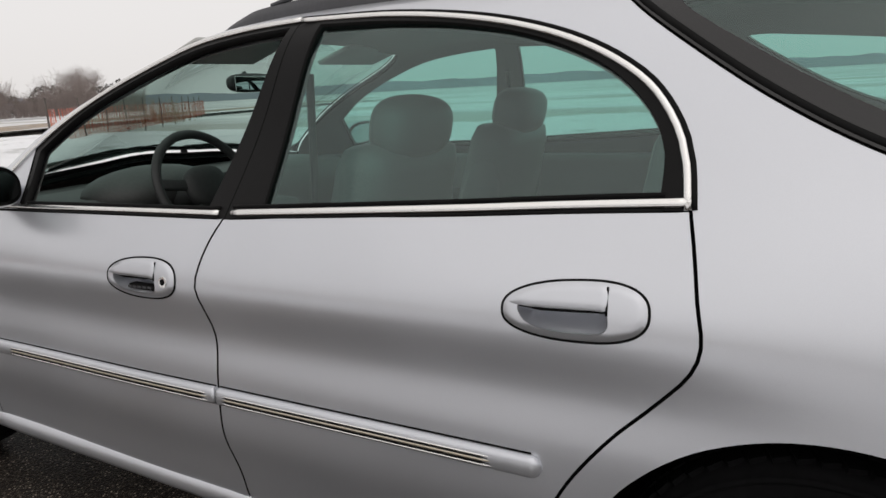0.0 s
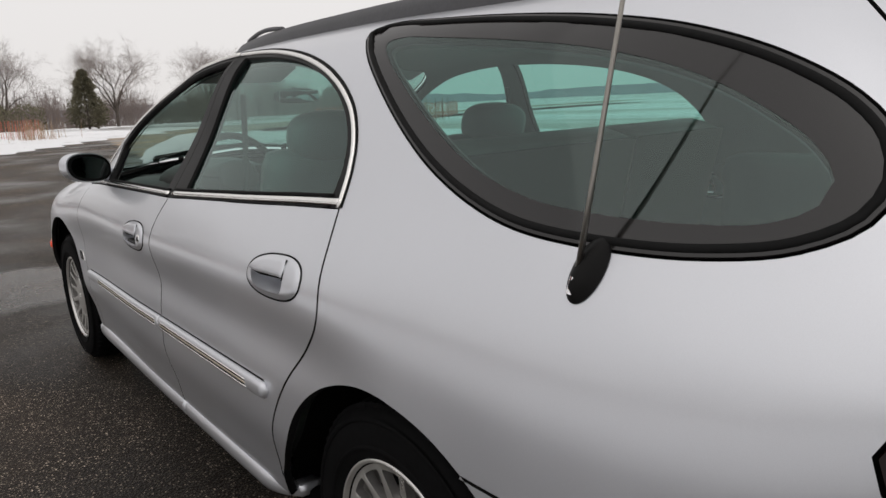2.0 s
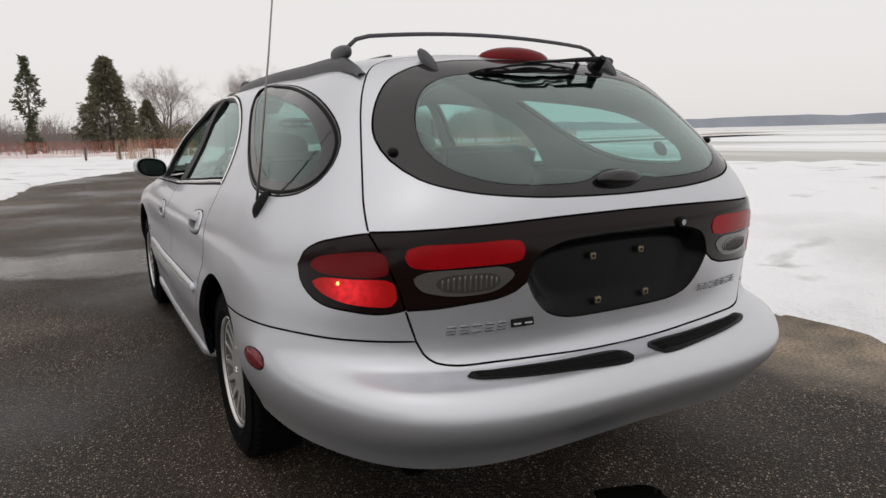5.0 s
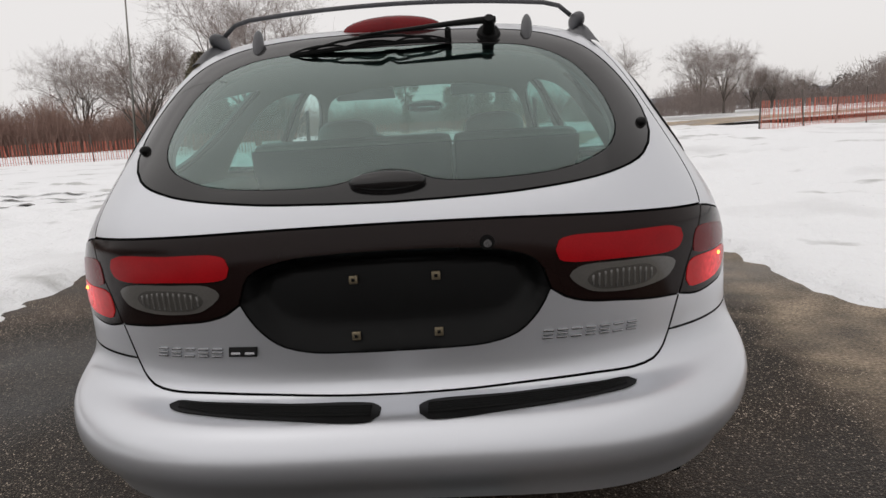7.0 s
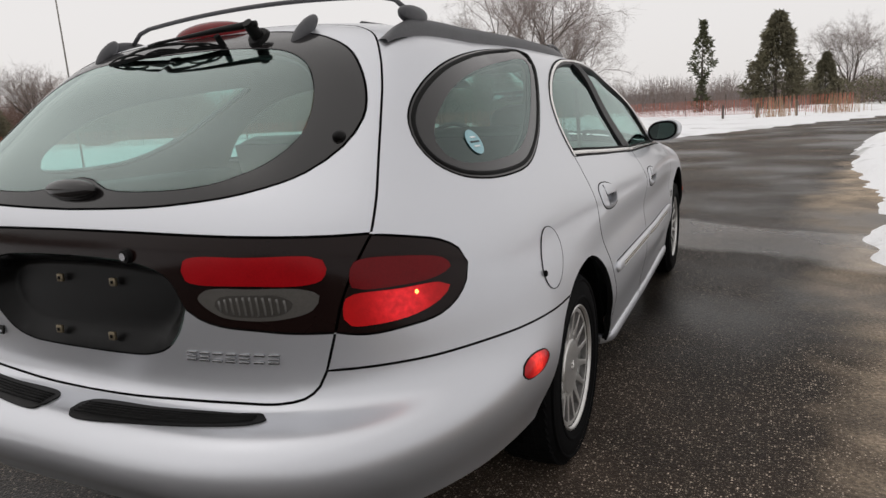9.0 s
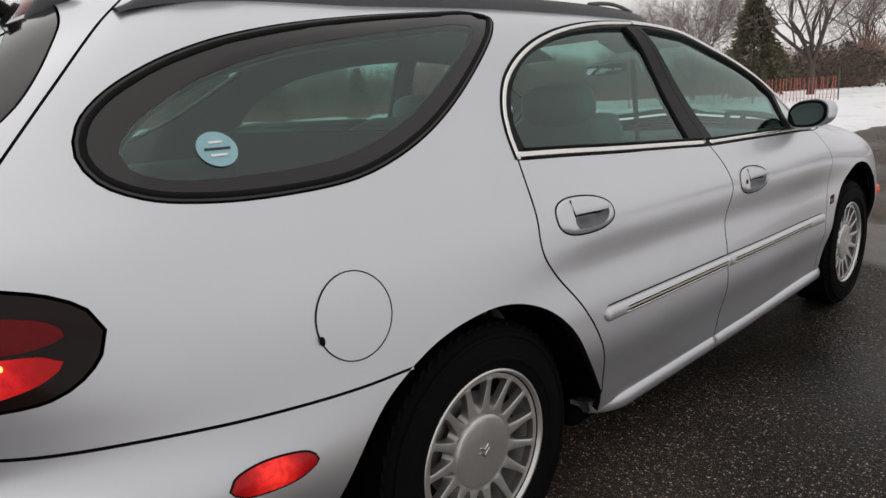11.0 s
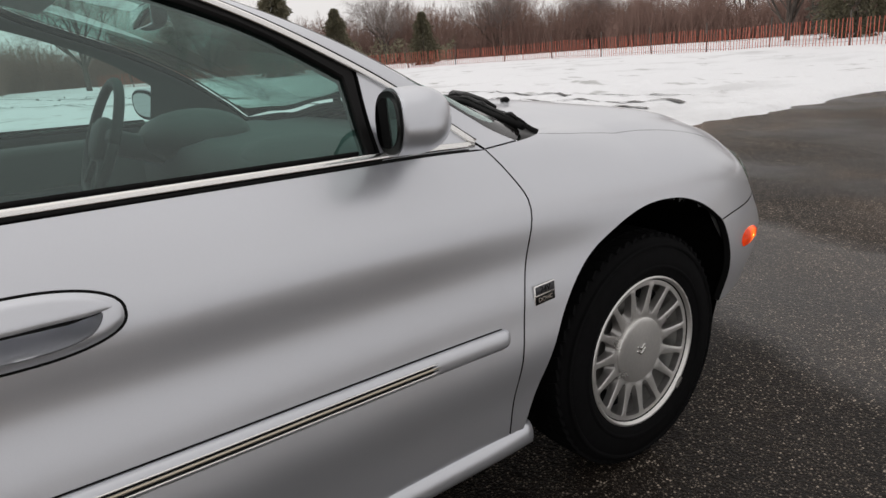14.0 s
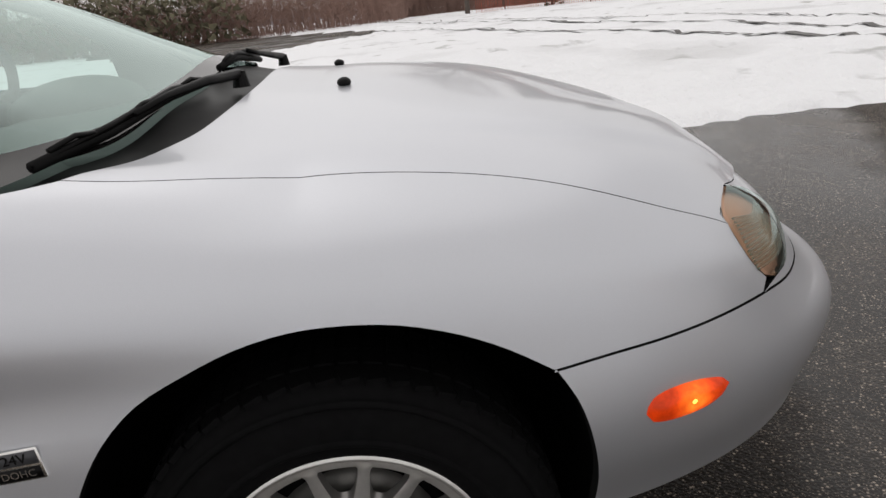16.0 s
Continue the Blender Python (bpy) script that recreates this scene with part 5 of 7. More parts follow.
for s in (1, -1):
    p, n = on_body(*locate([(.993, .604)], [1, 2], lambda p, n: n[:, 0] > .2).T)
    frame_m = Matrix.Translation(p[0] * (s, 1, 1) + n[0] * (s, 1, 1) * .002) @ pose(0, 0, 0, 90, 0, 90 * s) @ pose(0, 0, 0, 0, 0, 0)
    bm = bmesh.new()
    box(bm, 0, 0, 0, .062, .046, .004, .002, pose(0, 0, 0, 0, 0, 3 * s))
    bmesh.ops.transform(bm, verts=bm.verts, matrix=frame_m)
    bd = part("engine_badge", bm, BRIGHT, car, "small bright badge reading 24V DOHC")
    bm = bmesh.new()
    box(bm, 0, .0105, .002, .056, .019, .002, 0, pose(0, 0, 0, 0, 0, 3 * s))
    bmesh.ops.transform(bm, verts=bm.verts, matrix=frame_m)
    part("badge_field", bm, RACK, bd)
    bm = bmesh.new()
    box(bm, 0, -.0115, .002, .056, .017, .002, 0, pose(0, 0, 0, 0, 0, 3 * s))
    bmesh.ops.transform(bm, verts=bm.verts, matrix=frame_m)
    part("badge_field", bm, BLACK_TRIM, bd)
    lettering("24V", .0195, BLACK_TRIM, bd, frame_m @ pose(0, .0105, .0035, 0, 0, 3 * s))
    lettering("DOHC", .0145, CHROME, bd, frame_m @ pose(0, -.0115, .0035, 0, 0, 3 * s))

# door mirrors
for s in (1, -1):
    bm = bmesh.new()
    ellipsoid(bm, (0, 0, 0), (.093, .075, .060), 32, 20, .82)
    for v in bm.verts:
        if v.co.y < 0:
            k = (abs(v.co.x / .093) ** 2.4 + abs(v.co.z / .060) ** 2.4) ** (1 / 2.4)
            if k > .5:
                v.co.x, v.co.z = v.co.x * .99 / k, v.co.z * .99 / k
            v.co.y = max(v.co.y, -.030)
        v.co.z += .010 * v.co.x / .09
    bmesh.ops.transform(bm, verts=bm.verts, matrix=pose(.888 * s, .672, 1.014, 0, 0, -17 * s) @ Matrix.Diagonal((s, 1, 1, 1)))
    mir = part("door_mirror", bm, PAINT, car, "silver door mirror with a black bezel")
    for k, (w, h, y, mat, nm) in enumerate(((.087, .055, -.0305, BLACK_TRIM, "bezel"), (.076, .044, -.0335, MIRROR, "mirror_glass"))):
        bm = bmesh.new()
        r = bmesh.ops.create_cone(bm, cap_ends=True, segments=40, radius1=1, radius2=1, depth=.008, matrix=pose(0, 0, 0, 90, 0, 0))
        for v in bm.verts:
            x, z = v.co.x, v.co.z
            v.co.x, v.co.z = math.copysign(abs(x) ** .8, x) * w, math.copysign(abs(z) ** .8, z) * h + .010 * x
            v.co.y += y
        bmesh.ops.transform(bm, verts=bm.verts, matrix=pose(.888 * s, .672, 1.014, 0, 0, -17 * s) @ Matrix.Diagonal((s, 1, 1, 1)))
        part(nm, bm, mat, mir, smooth=False)
    bm = bmesh.new()
    box(bm, .822 * s, .715, .985, .075, .09, .06, .02)
    part("mirror_arm", bm, PAINT, mir)

# washer jets and front wipers
for x, y in ((-.255, 1.40), (.285, 1.435)):
    p, n = on_body(*locate([(abs(x), y)], [0, 1], lambda p, n: n[:, 2] > .4).T)
    bm = bmesh.new()
    ellipsoid(bm, (x, y, p[0][2] + .006), (.017, .014, .010), 14, 8)
    part("washer_jet", bm, BLACK_TRIM, car, "small black washer jet")


def on_top(x, y, lift):
    p, n = on_body(*locate([(abs(x), y)], [0, 1], lambda p, n: n[:, 2] > .12).T)
    q = p[0] + n[0] * lift
    return (math.copysign(q[0], x), q[1], q[2])


for pivot, arm_run, blade_run in (((.28, 1.235), [(.28, 1.232), (.39, 1.195), (.50, 1.158), (.58, 1.130)], [(.31, 1.180), (.45, 1.152), (.62, 1.106), (.765, 1.058)]),
                                  ((-.44, 1.225), [(-.44, 1.222), (-.32, 1.205), (-.20, 1.190), (-.10, 1.182)], [(-.40, 1.165), (-.20, 1.176), (0, 1.178), (.17, 1.176)])):
    arm = tube("wiper", [on_top(x, y, .026) for x, y in arm_run], .007, BLACK_TRIM, car, "black front wiper resting on the cowl", taper=[1.5, 1.2, .9, .7])
    tube("wiper_blade", [on_top(x, y, .009) for x, y in blade_run], .008, RUBBER, arm)
    tube("blade_frame", [on_top(x, y, .020 if 0 < i < 3 else .012) for i, (x, y) in enumerate(blade_run)], .005, BLACK_TRIM, arm)
    for i in (0, 1, 2):
        (x0, y0), (x1, y1) = blade_run[i:i + 2]
        tube("blade_link", [on_top(x0 + (x1 - x0) * k, y0 + (y1 - y0) * k, .012 + .012 * (1 - abs(2 * k - 1))) for k in (.2, .5, .8)], .004, BLACK_TRIM, arm)
    bm = bmesh.new()
    bmesh.ops.create_cone(bm, cap_ends=True, segments=16, radius1=.017, radius2=.012, depth=.03, matrix=Matrix.Translation(on_top(*pivot, .016)))
    part("wiper_pivot", bm, BLACK_TRIM, arm, smooth=False)


# wheels
SLOTS = 15
FACE_R = np.array([.066, .080, .090, .097, .101, .107, .128, .150, .168, .177, .183, .187, .191, .195])
SLOT_HALF = np.array([.01, .015, .02, .03, .038, .078, .121, .146, .159, .161, .148, .1, .1, .1])
SLOT_IN, SLOT_OUT = 4, 10


def wheel_disc():
    """The slotted face by radius and sector: points (r, angle, how proud), faces, and the rims of the slots."""
    pitch = 2 * math.pi / SLOTS
    na, V, F, rims = 10, [], [], []
    for i, (r, h) in enumerate(zip(FACE_R, SLOT_HALF)):
        dish = .084 - .010 * np.clip((.188 - r) / .09, 0, 1) ** .9
        for k in range(SLOTS):
            for j in range(na):
                a = -h + 2 * h * j / 4 if j <= 4 else h + (pitch - 2 * h) * (j - 4) / 6
                crown = .0016 * math.sin(math.pi * (j - 4) / 6) ** .5 if j > 4 and SLOT_IN <= i <= SLOT_OUT else 0
                V.append((r, k * pitch + a, dish + crown))
    n = SLOTS * na
    for i in range(len(FACE_R) - 1):
        for k in range(n):
            if k % na < 4 and SLOT_IN <= i < SLOT_OUT:
                continue
            F.append((i * n + k, i * n + (k + 1) % n, (i + 1) * n + (k + 1) % n, (i + 1) * n + k))
    for k in range(SLOTS):
        b = k * na
        rims.append([SLOT_IN * n + b + j for j in range(5)] + [i * n + b + 4 for i in range(SLOT_IN + 1, SLOT_OUT)] + [SLOT_OUT * n + b + j for j in range(4, -1, -1)] + [i * n + b for i in range(SLOT_OUT - 1, SLOT_IN, -1)])
    return np.array(V), F, rims


DISC_V, DISC_F, DISC_RIMS = wheel_disc()


def wheel(x, y, s, turn):
    hub = (x, y, .322)
    w = empty("wheel", "", "", car)
    prof = [(-.105, .195), (-.105, .23), (-.098, .285), (-.085, .308), (-.07, .318), (0, .3225), (.07, .318), (.088, .306), (.100, .280), (.104, .25), (.101, .225), (.092, .205), (.080, .192)]
    V, F = lathe(prof, hub, 72, s)
    tyre = mesh_ob("tyre", V, F, TYRE, w, "black road tyre")
    for r, h in ((.292, .0025), (.235, .003)):
        V, F = lathe([(.0985 if r > .27 else .102, r - .006), (.1035 if r > .27 else .1075, r), (.0985 if r > .27 else .102, r + .006)], hub, 72, s)
        mesh_ob("sidewall_ridge", V, F, TYRE, tyre)
    bm = bmesh.new()
    for k in range(60):
        a = 2 * math.pi * k / 60
        for o, tw in ((.062, 18), (.02, 0), (-.02, 0), (-.062, -18)):
            box(bm, x + o * s, y + (.3160 if abs(o) > .05 else .3185) * math.cos(a), .322 + (.3160 if abs(o) > .05 else .3185) * math.sin(a), .036, .026, .009, 0, pose(0, 0, 0, math.degrees(a) - 90, 0, 0) @ pose(0, 0, 0, 0, 0, tw))
    part("tread", bm, TYRE, tyre, smooth=False)
    V, F = lathe([(.083, .193), (.0835, .198), (.095, .2005), (.097, .206), (.091, .2108), (.080, .2125), (.05, .195), (-.08, .187)], hub, 96, s)
    mesh_ob("rim", V, F, ALLOY, w, "machined alloy rim")
    at = lambda q, back: (hub[0] + s * (q[2] - back), hub[1] + q[0] * math.cos(q[1] + turn), hub[2] + q[0] * math.sin(q[1] + turn))
    mesh_ob("wheel_face", [at(q, 0) for q in DISC_V], [f[::s] for f in DISC_F], ALLOY, w, "alloy wheel face with fifteen slots")
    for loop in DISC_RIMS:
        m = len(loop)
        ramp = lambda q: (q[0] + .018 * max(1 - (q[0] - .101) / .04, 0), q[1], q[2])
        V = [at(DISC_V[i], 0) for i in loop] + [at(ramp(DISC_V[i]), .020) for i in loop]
        # slot walls coloured darker than the face to deepen their shade
        mesh_ob("slot_wall", V, [(i, (i + 1) % m, m + (i + 1) % m, m + i)[::-s] for i in range(m)], ALLOY_SLOT_SHADE, w)
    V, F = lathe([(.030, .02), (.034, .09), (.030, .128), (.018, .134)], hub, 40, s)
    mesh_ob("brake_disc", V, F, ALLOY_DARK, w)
    # dark disc that stands in for the shade behind the slots
    V, F = lathe([(.012, .05), (.012, .184), (-.02, .188)], hub, 40, s)
    mesh_ob("drum_shadow", V, F, DARK, w)
    V, F = lathe([(.0815, .0001), (.0812, .03), (.0803, .060), (.0793, .078), (.0782, .0880), (.0778, .0890), (.0762, .0902), (.066, .0905)], hub, 48, s)
    cap = mesh_ob("centre_cap", V, F, ALLOY, w, "plain round centre cap")
    for dz, arm in ((.004, .019), (-.010, .023)):
        bm = bmesh.new()
        for k in (-1, 1):
            box(bm, 0, k * arm * .38, arm * .30, .0025, arm, .0050, .001, pose(0, 0, 0, 38 * k, 0, 0))
        bmesh.ops.transform(bm, verts=bm.verts, matrix=pose(x + s * .0818, y, .322 + dz, 0, 0, 0))
        part("emblem_chevron", bm, BRIGHT, cap)


for s in (1, -1):
    wheel(.775 * s, 1.378, s, .12 + .2 * s)
    if s > 0:
        bm = bmesh.new()
        box(bm, 0, 0, 0, .010, .036, .010, .003)
        bmesh.ops.transform(bm, verts=bm.verts, matrix=pose(.775 + .096, 1.378 + .206 * math.cos(-.77), .322 + .206 * math.sin(-.77), 46, 0, 0))
        part("balance_weight", bm, ALLOY_DARK, car, "small dark wheel balance weight on the rim")
    wheel(.775 * s, -1.378, s, .05 - .1 * s)

# wheel housings and floor pan
for s in (1, -1):
    for yw in (-1.378, 1.378):
        rim_run = catmull(ARCH_R + BUMPER_ARCH_R[1:] + [(-1.83, .27)] if yw < 0 else ARCH_F + BUMPER_ARCH_F[1:] + [(1.71, .27)], .02)
        rim_run = rim_run[np.linspace(0, len(rim_run) - 1, 40).astype(int)]
        ring_y, ring_z = yw + (rim_run[:, 0] - yw) * 1.035, np.where(rim_run[:, 1] > .318, .318 + (rim_run[:, 1] - .318) * 1.035, rim_run[:, 1])
        skin = on_body(*locate(np.stack([ring_y, np.maximum(ring_z, .33)], 1), [1, 2], lambda p, n: n[:, 0] > .2).T)[0][:, 0]
        V = [(xx * s, yy, zz) for xx, yy, zz in zip(np.minimum(.875, skin - .030 + .020 * np.clip((ring_y - 1.50) / .12, 0, 1)), ring_y, ring_z)] + [(.52 * s, yy, zz) for yy, zz in zip(ring_y, ring_z)]
        F = [(i, i + 1, 41 + i, 40 + i) for i in range(39)]
        F.append(tuple(range(40, 80)))
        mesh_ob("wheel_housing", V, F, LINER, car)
bm = bmesh.new()
box(bm, 0, -.03, .235, 1.66, 1.9, .05, .02)
box(bm, 0, -1.95, .33, 1.3, .9, .05, .02)
box(bm, 0, 1.4, .26, 1.0, 1.4, .05, .02)
for x in (-.78, .78):
    for y in (-1.378, 1.378):
        box(bm, x * .6, y, .322, .5, .09, .09)
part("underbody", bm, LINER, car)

# tail pipe glints and door mirrors aside, the cabin
def lumped(name, parts, mat, parent, label=""):
    bm = bmesh.new()
    for kind, *a in parts:
        (box if kind == "box" else ellipsoid)(bm, *a)
    return part(name, bm, mat, parent, label)


def seat(x, y):
    st = empty("front_seat", "", "", car)
    bm = bmesh.new()
    box(bm, 0, 0, 0, .50, .50, .17, .06)
    bmesh.ops.transform(bm, verts=bm.verts, matrix=pose(x, y + .26, .53, 6, 0, 0))
    part("seat_cushion", bm, LEATHER, st)
    bm = bmesh.new()
    box(bm, 0, 0, 0, .50, .15, .62, .065)
    for v in bm.verts:
        v.co.x *= 1 - .16 * max(v.co.z, 0) / .31
        v.co.y += .025 * (abs(v.co.x) / .25) ** 2
    bmesh.ops.transform(bm, verts=bm.verts, matrix=pose(x, y - .10, .78, 14, 0, 0))
    part("backrest", bm, LEATHER, st, "grey leather backrest")
    for dx in (-.215, .215):
        bm = bmesh.new()
        ellipsoid(bm, (0, 0, 0), (.045, .07, .24), 14, 12, .8)
        bmesh.ops.transform(bm, verts=bm.verts, matrix=pose(x + dx * .92, y - .085, .75, 14, 0, 0))
        part("side_bolster", bm, LEATHER, st)
    bm = bmesh.new()
    ellipsoid(bm, (0, 0, 0), (.150, .072, .080), 24, 16, .70)
    bmesh.ops.transform(bm, verts=bm.verts, matrix=pose(x, y - .185, 1.118, 12, 0, 0))
    part("headrest", bm, LEATHER, st, "plump grey leather headrest")
    for dx in (-.05, .05):
        tube("headrest_post", [(x + dx, y - .17, 1.0), (x + dx, y - .185, 1.06)], .007, BRIGHT, st)


for x in (-.375, .375):
    seat(x, -.225)
bench = empty("rear_bench", "", "", car)
bm = bmesh.new()
box(bm, 0, -.78, .50, 1.28, .50, .18, .06)
part("seat_cushion", bm, LEATHER, bench)
for x, w in ((-.25, .80), (.405, .50)):
    bm = bmesh.new()
    box(bm, 0, 0, 0, w, .14, .64, .04)
    bmesh.ops.transform(bm, verts=bm.verts, matrix=pose(x, -1.08, .80, 12, 0, 0))
    part("backrest", bm, LEATHER, bench)
    # carpet sheet in a dark colour that includes the shade behind the bench
    bm = bmesh.new()
    box(bm, 0, -.074, 0, w - .01, .012, .62, .005)
    bmesh.ops.transform(bm, verts=bm.verts, matrix=pose(x, -1.08, .80, 12, 0, 0))
    part("carpeted_back", bm, TRIM_DARK, bench, "carpeted seat back, darkened for the cabin's shade")
bm = bmesh.new()
box(bm, 0, -1.75, .565, 1.36, 1.15, .04, .01)
part("cargo_floor", bm, TRIM_GREY, car, "grey carpeted cargo floor")
for s in (1, -1):
    bm = bmesh.new()
    box(bm, .69 * s, -1.60, .79, .16, .74, .42, .05)
    part("cargo_side_trim", bm, TRIM_GREY, car)
    bm = bmesh.new()
    box(bm, .795 * s, -.02, .62, .09, 1.75, .60, .03)
    part("door_lining", bm, TRIM_GREY, doors[s][0])
    bm = bmesh.new()
    box(bm, .735 * s, .10, .745, .07, .55, .06, .02)
    part("armrest", bm, TRIM_DARK, doors[s][0])
    tube("seat_belt", [(.60 * s, -.27, 1.26), (.615 * s, -.265, 1.0), (.66 * s, -.26, .60)], .010, TRIM_DARK, car, seg=6)
bm = bmesh.new()
box(bm, 0, -.03, .40, 1.5, 1.8, .04)
part("cabin_floor", bm, TRIM_DARK, car)
bm = bmesh.new()
box(bm, 0, .80, .80, 1.42, .52, .26, .09)
ellipsoid(bm, (-.37, .66, .925), (.24, .17, .085), 20, 12)
ellipsoid(bm, (.36, .72, .89), (.30, .16, .07), 20, 12)
box(bm, 0, .60, .66, .34, .30, .34, .05)
box(bm, 0, 1.06, .865, 1.16, .22, .12, .03)
part("dashboard", bm, DASH, car, "rounded grey dashboard")
bm = bmesh.new()
box(bm, 0, .0, .52, .24, .9, .22, .05)
part("centre_console", bm, TRIM_DARK, car)
wheel_m = pose(-.37, .385, .945, 68, 0, 0)
pts = [tuple(wheel_m @ Vector((.178 * math.cos(a), .178 * math.sin(a), 0))) for a in np.linspace(0, 2 * math.pi, 49)]
sw = tube("steering_wheel", pts, .015, TRIM_DARK, car, "dark four-spoke steering wheel", seg=10)
bm = bmesh.new()
ellipsoid(bm, (0, 0, 0), (.085, .07, .03), 20, 12, .8)
for a in (10, 170, 235, 305):
    box(bm, .11 * math.cos(math.radians(a)), .11 * math.sin(math.radians(a)), 0, .13, .035, .018, .006, pose(0, 0, 0, 0, 0, a))
bmesh.ops.transform(bm, verts=bm.verts, matrix=wheel_m)
part("hub", bm, TRIM_DARK, sw)
tube("column", [tuple(wheel_m @ Vector((0, 0, 0))), (-.37, .62, .86)], .04, TRIM_DARK, sw)
bm = bmesh.new()
ellipsoid(bm, (0, .500, 1.268), (.115, .022, .034), 24, 12, .7)
rv = part("cabin_mirror", bm, TRIM_DARK, car, "black inside rear-view mirror")
bm = bmesh.new()
box(bm, 0, .476, 1.266, .20, .004, .050, .002)
part("mirror_glass", bm, MIRROR, rv)
tube("mirror_stalk", [(0, .51, 1.285), (0, .53, 1.305)], .009, TRIM_DARK, rv)
for x in (-.35, .35):
    bm = bmesh.new()
    box(bm, x, .24, 1.352, .36, .16, .018, .008, pose(0, 0, 0, -18, 0, 0))
    part("sun_visor", bm, HEADLINER, car)


# ---- the place: road, snow, frozen lake ----
LEFT_EDGE = catmull([(-6.0, -60), (-4.2, -25), (-3.3, -8), (-3.0, 0), (-3.25, 2.5), (-3.35, 5), (-3.1, 8), (-3.0, 10.5), (-2.7, 13), (-1.8, 19), (.8, 25), (4.2, 32), (8.6, 40), (14, 47), (24, 55), (45, 64), (110, 80)], .4)
RIGHT_EDGE = catmull([(1.5, -60), (2.2, -25), (2.3, -8), (2.25, -3), (2.4, 0), (2.3, 1.6), (2.2, 2.6), (2.5, 4.2), (2.65, 7), (3.0, 11), (3.6, 15), (5.0, 20.5), (7.4, 26), (11, 33), (15.5, 39), (25, 47.5), (46, 57), (112, 73)], .4)


def jagged(run, amount, seed):
    rnd = np.random.RandomState(seed)
    n = np.cumsum(rnd.normal(0, 1, len(run)))
    n -= np.convolve(np.pad(n, 12, "edge"), np.ones(25) / 25, "valid")
    return run + np.stack([n * amount, np.zeros(len(run))], 1)


ROAD = np.vstack([jagged(LEFT_EDGE, .045, 3), jagged(RIGHT_EDGE, .05, 5)[::-1]])
PATCH = catmull([(-22, -6), (-30, -2), (-40, 2), (-60, -6), (-85, -22), (-60, -24), (-40, -14), (-28, -9)], 1.5, True)

ASPHALT = material("damp_asphalt", (.04, .039, .038), .5, spec=.17)


def asphalt_nodes(m):
    t, b, add, link = nodes_of(m)

    def ranged(source, lo, hi, a, z):
        n = add("ShaderNodeMapRange")
        for k, v in enumerate((lo, hi, a, z)):
            n.inputs[k + 1].default_value = v
        link(source, n.inputs[0])
        return n.outputs[0]

    def math_node(op, a, z):
        n = add("ShaderNodeMath")
        n.operation = op
        link(a, n.inputs[0])
        if isinstance(z, float):
            n.inputs[1].default_value = z
        else:
            link(z, n.inputs[1])
        return n.outputs[0]

    def noise(scale, detail):
        n = add("ShaderNodeTexNoise")
        n.inputs["Scale"].default_value, n.inputs["Detail"].default_value = scale, detail
        link(co.outputs["Object"], n.inputs["Vector"])
        return n.outputs[0]

    def stones(scale, share):
        v, sep = add("ShaderNodeTexVoronoi"), add("ShaderNodeSeparateColor")
        v.inputs["Scale"].default_value = scale
        link(co.outputs["Object"], v.inputs["Vector"]), link(v.outputs["Color"], sep.inputs[0])
        chosen = math_node("POWER", ranged(sep.outputs[0], share, 1.0, 0.0, 1.0), 1.3)
        return math_node("MULTIPLY", chosen, ranged(v.outputs["Distance"], .22, .46, 1.0, 0.0)), v.outputs["Distance"]

    co = add("ShaderNodeTexCoord")
    fine, big, patch = noise(60, 6), noise(.42, 5), noise(1.7, 6)
    coarse, cell = stones(112, .66)
    small, _ = stones(230, .5)
    pale = math_node("MAXIMUM", coarse, math_node("MULTIPLY", small, .6))
    mixc = add("ShaderNodeMix")
    mixc.data_type = "RGBA"
    mixc.inputs[6].default_value, mixc.inputs[7].default_value = (.0085, .0066, .0052, 1), (.46, .385, .310, 1)
    link(pale, mixc.inputs[0])
    dry = add("ShaderNodeMix")
    dry.data_type = "RGBA"
    dry.inputs[6].default_value, dry.inputs[7].default_value = (.0105, .0080, .0062, 1), (.050, .036, .027, 1)
    link(ranged(noise(.33, 7), .52, .68, 0.0, .8), dry.inputs[0]), link(dry.outputs[2], mixc.inputs[6])
    # sandy dirt along the lake side, and a wet run-off crossing the road
    sep = add("ShaderNodeSeparateXYZ")
    link(co.outputs["Object"], sep.inputs[0])
    x, y = sep.outputs[0], sep.outputs[1]
    verge = math_node("ADD", math_node("MULTIPLY", y, .03), math_node("MULTIPLY", math_node("MAXIMUM", math_node("ADD", y, -5.0), 0.0), .16))
    across = math_node("ADD", math_node("SUBTRACT", x, verge), math_node("MULTIPLY", noise(1.3, 6), 1.1))
    sandy = math_node("MULTIPLY", ranged(across, 2.15, 2.50, 0.0, .9), ranged(noise(5, 6), .30, .62, .45, 1.0))
    sand = add("ShaderNodeMix")
    sand.data_type = "RGBA"
    sand.inputs[7].default_value = (.27, .213, .155, 1)
    link(math_node("MULTIPLY", sandy, ranged(fine, .3, .7, .55, 1.0)), sand.inputs[0])
    link(mixc.outputs[2], sand.inputs[6])
    flow = math_node("ADD", math_node("ADD", y, math_node("MULTIPLY", x, .34)), math_node("MULTIPLY", noise(.9, 5), 1.6))
    film = ranged(math_node("ABSOLUTE", math_node("ADD", flow, -3.95), 0.0), .55, .80, 1.0, 0.0)
    hsv = add("ShaderNodeHueSaturation")
    # paler towards the left edge and further along the road
    paler_by_place = math_node("MULTIPLY", ranged(x, -2.6, -1.5, 1.35, 1.0), ranged(y, 3.0, 9.0, 1.0, 1.7))
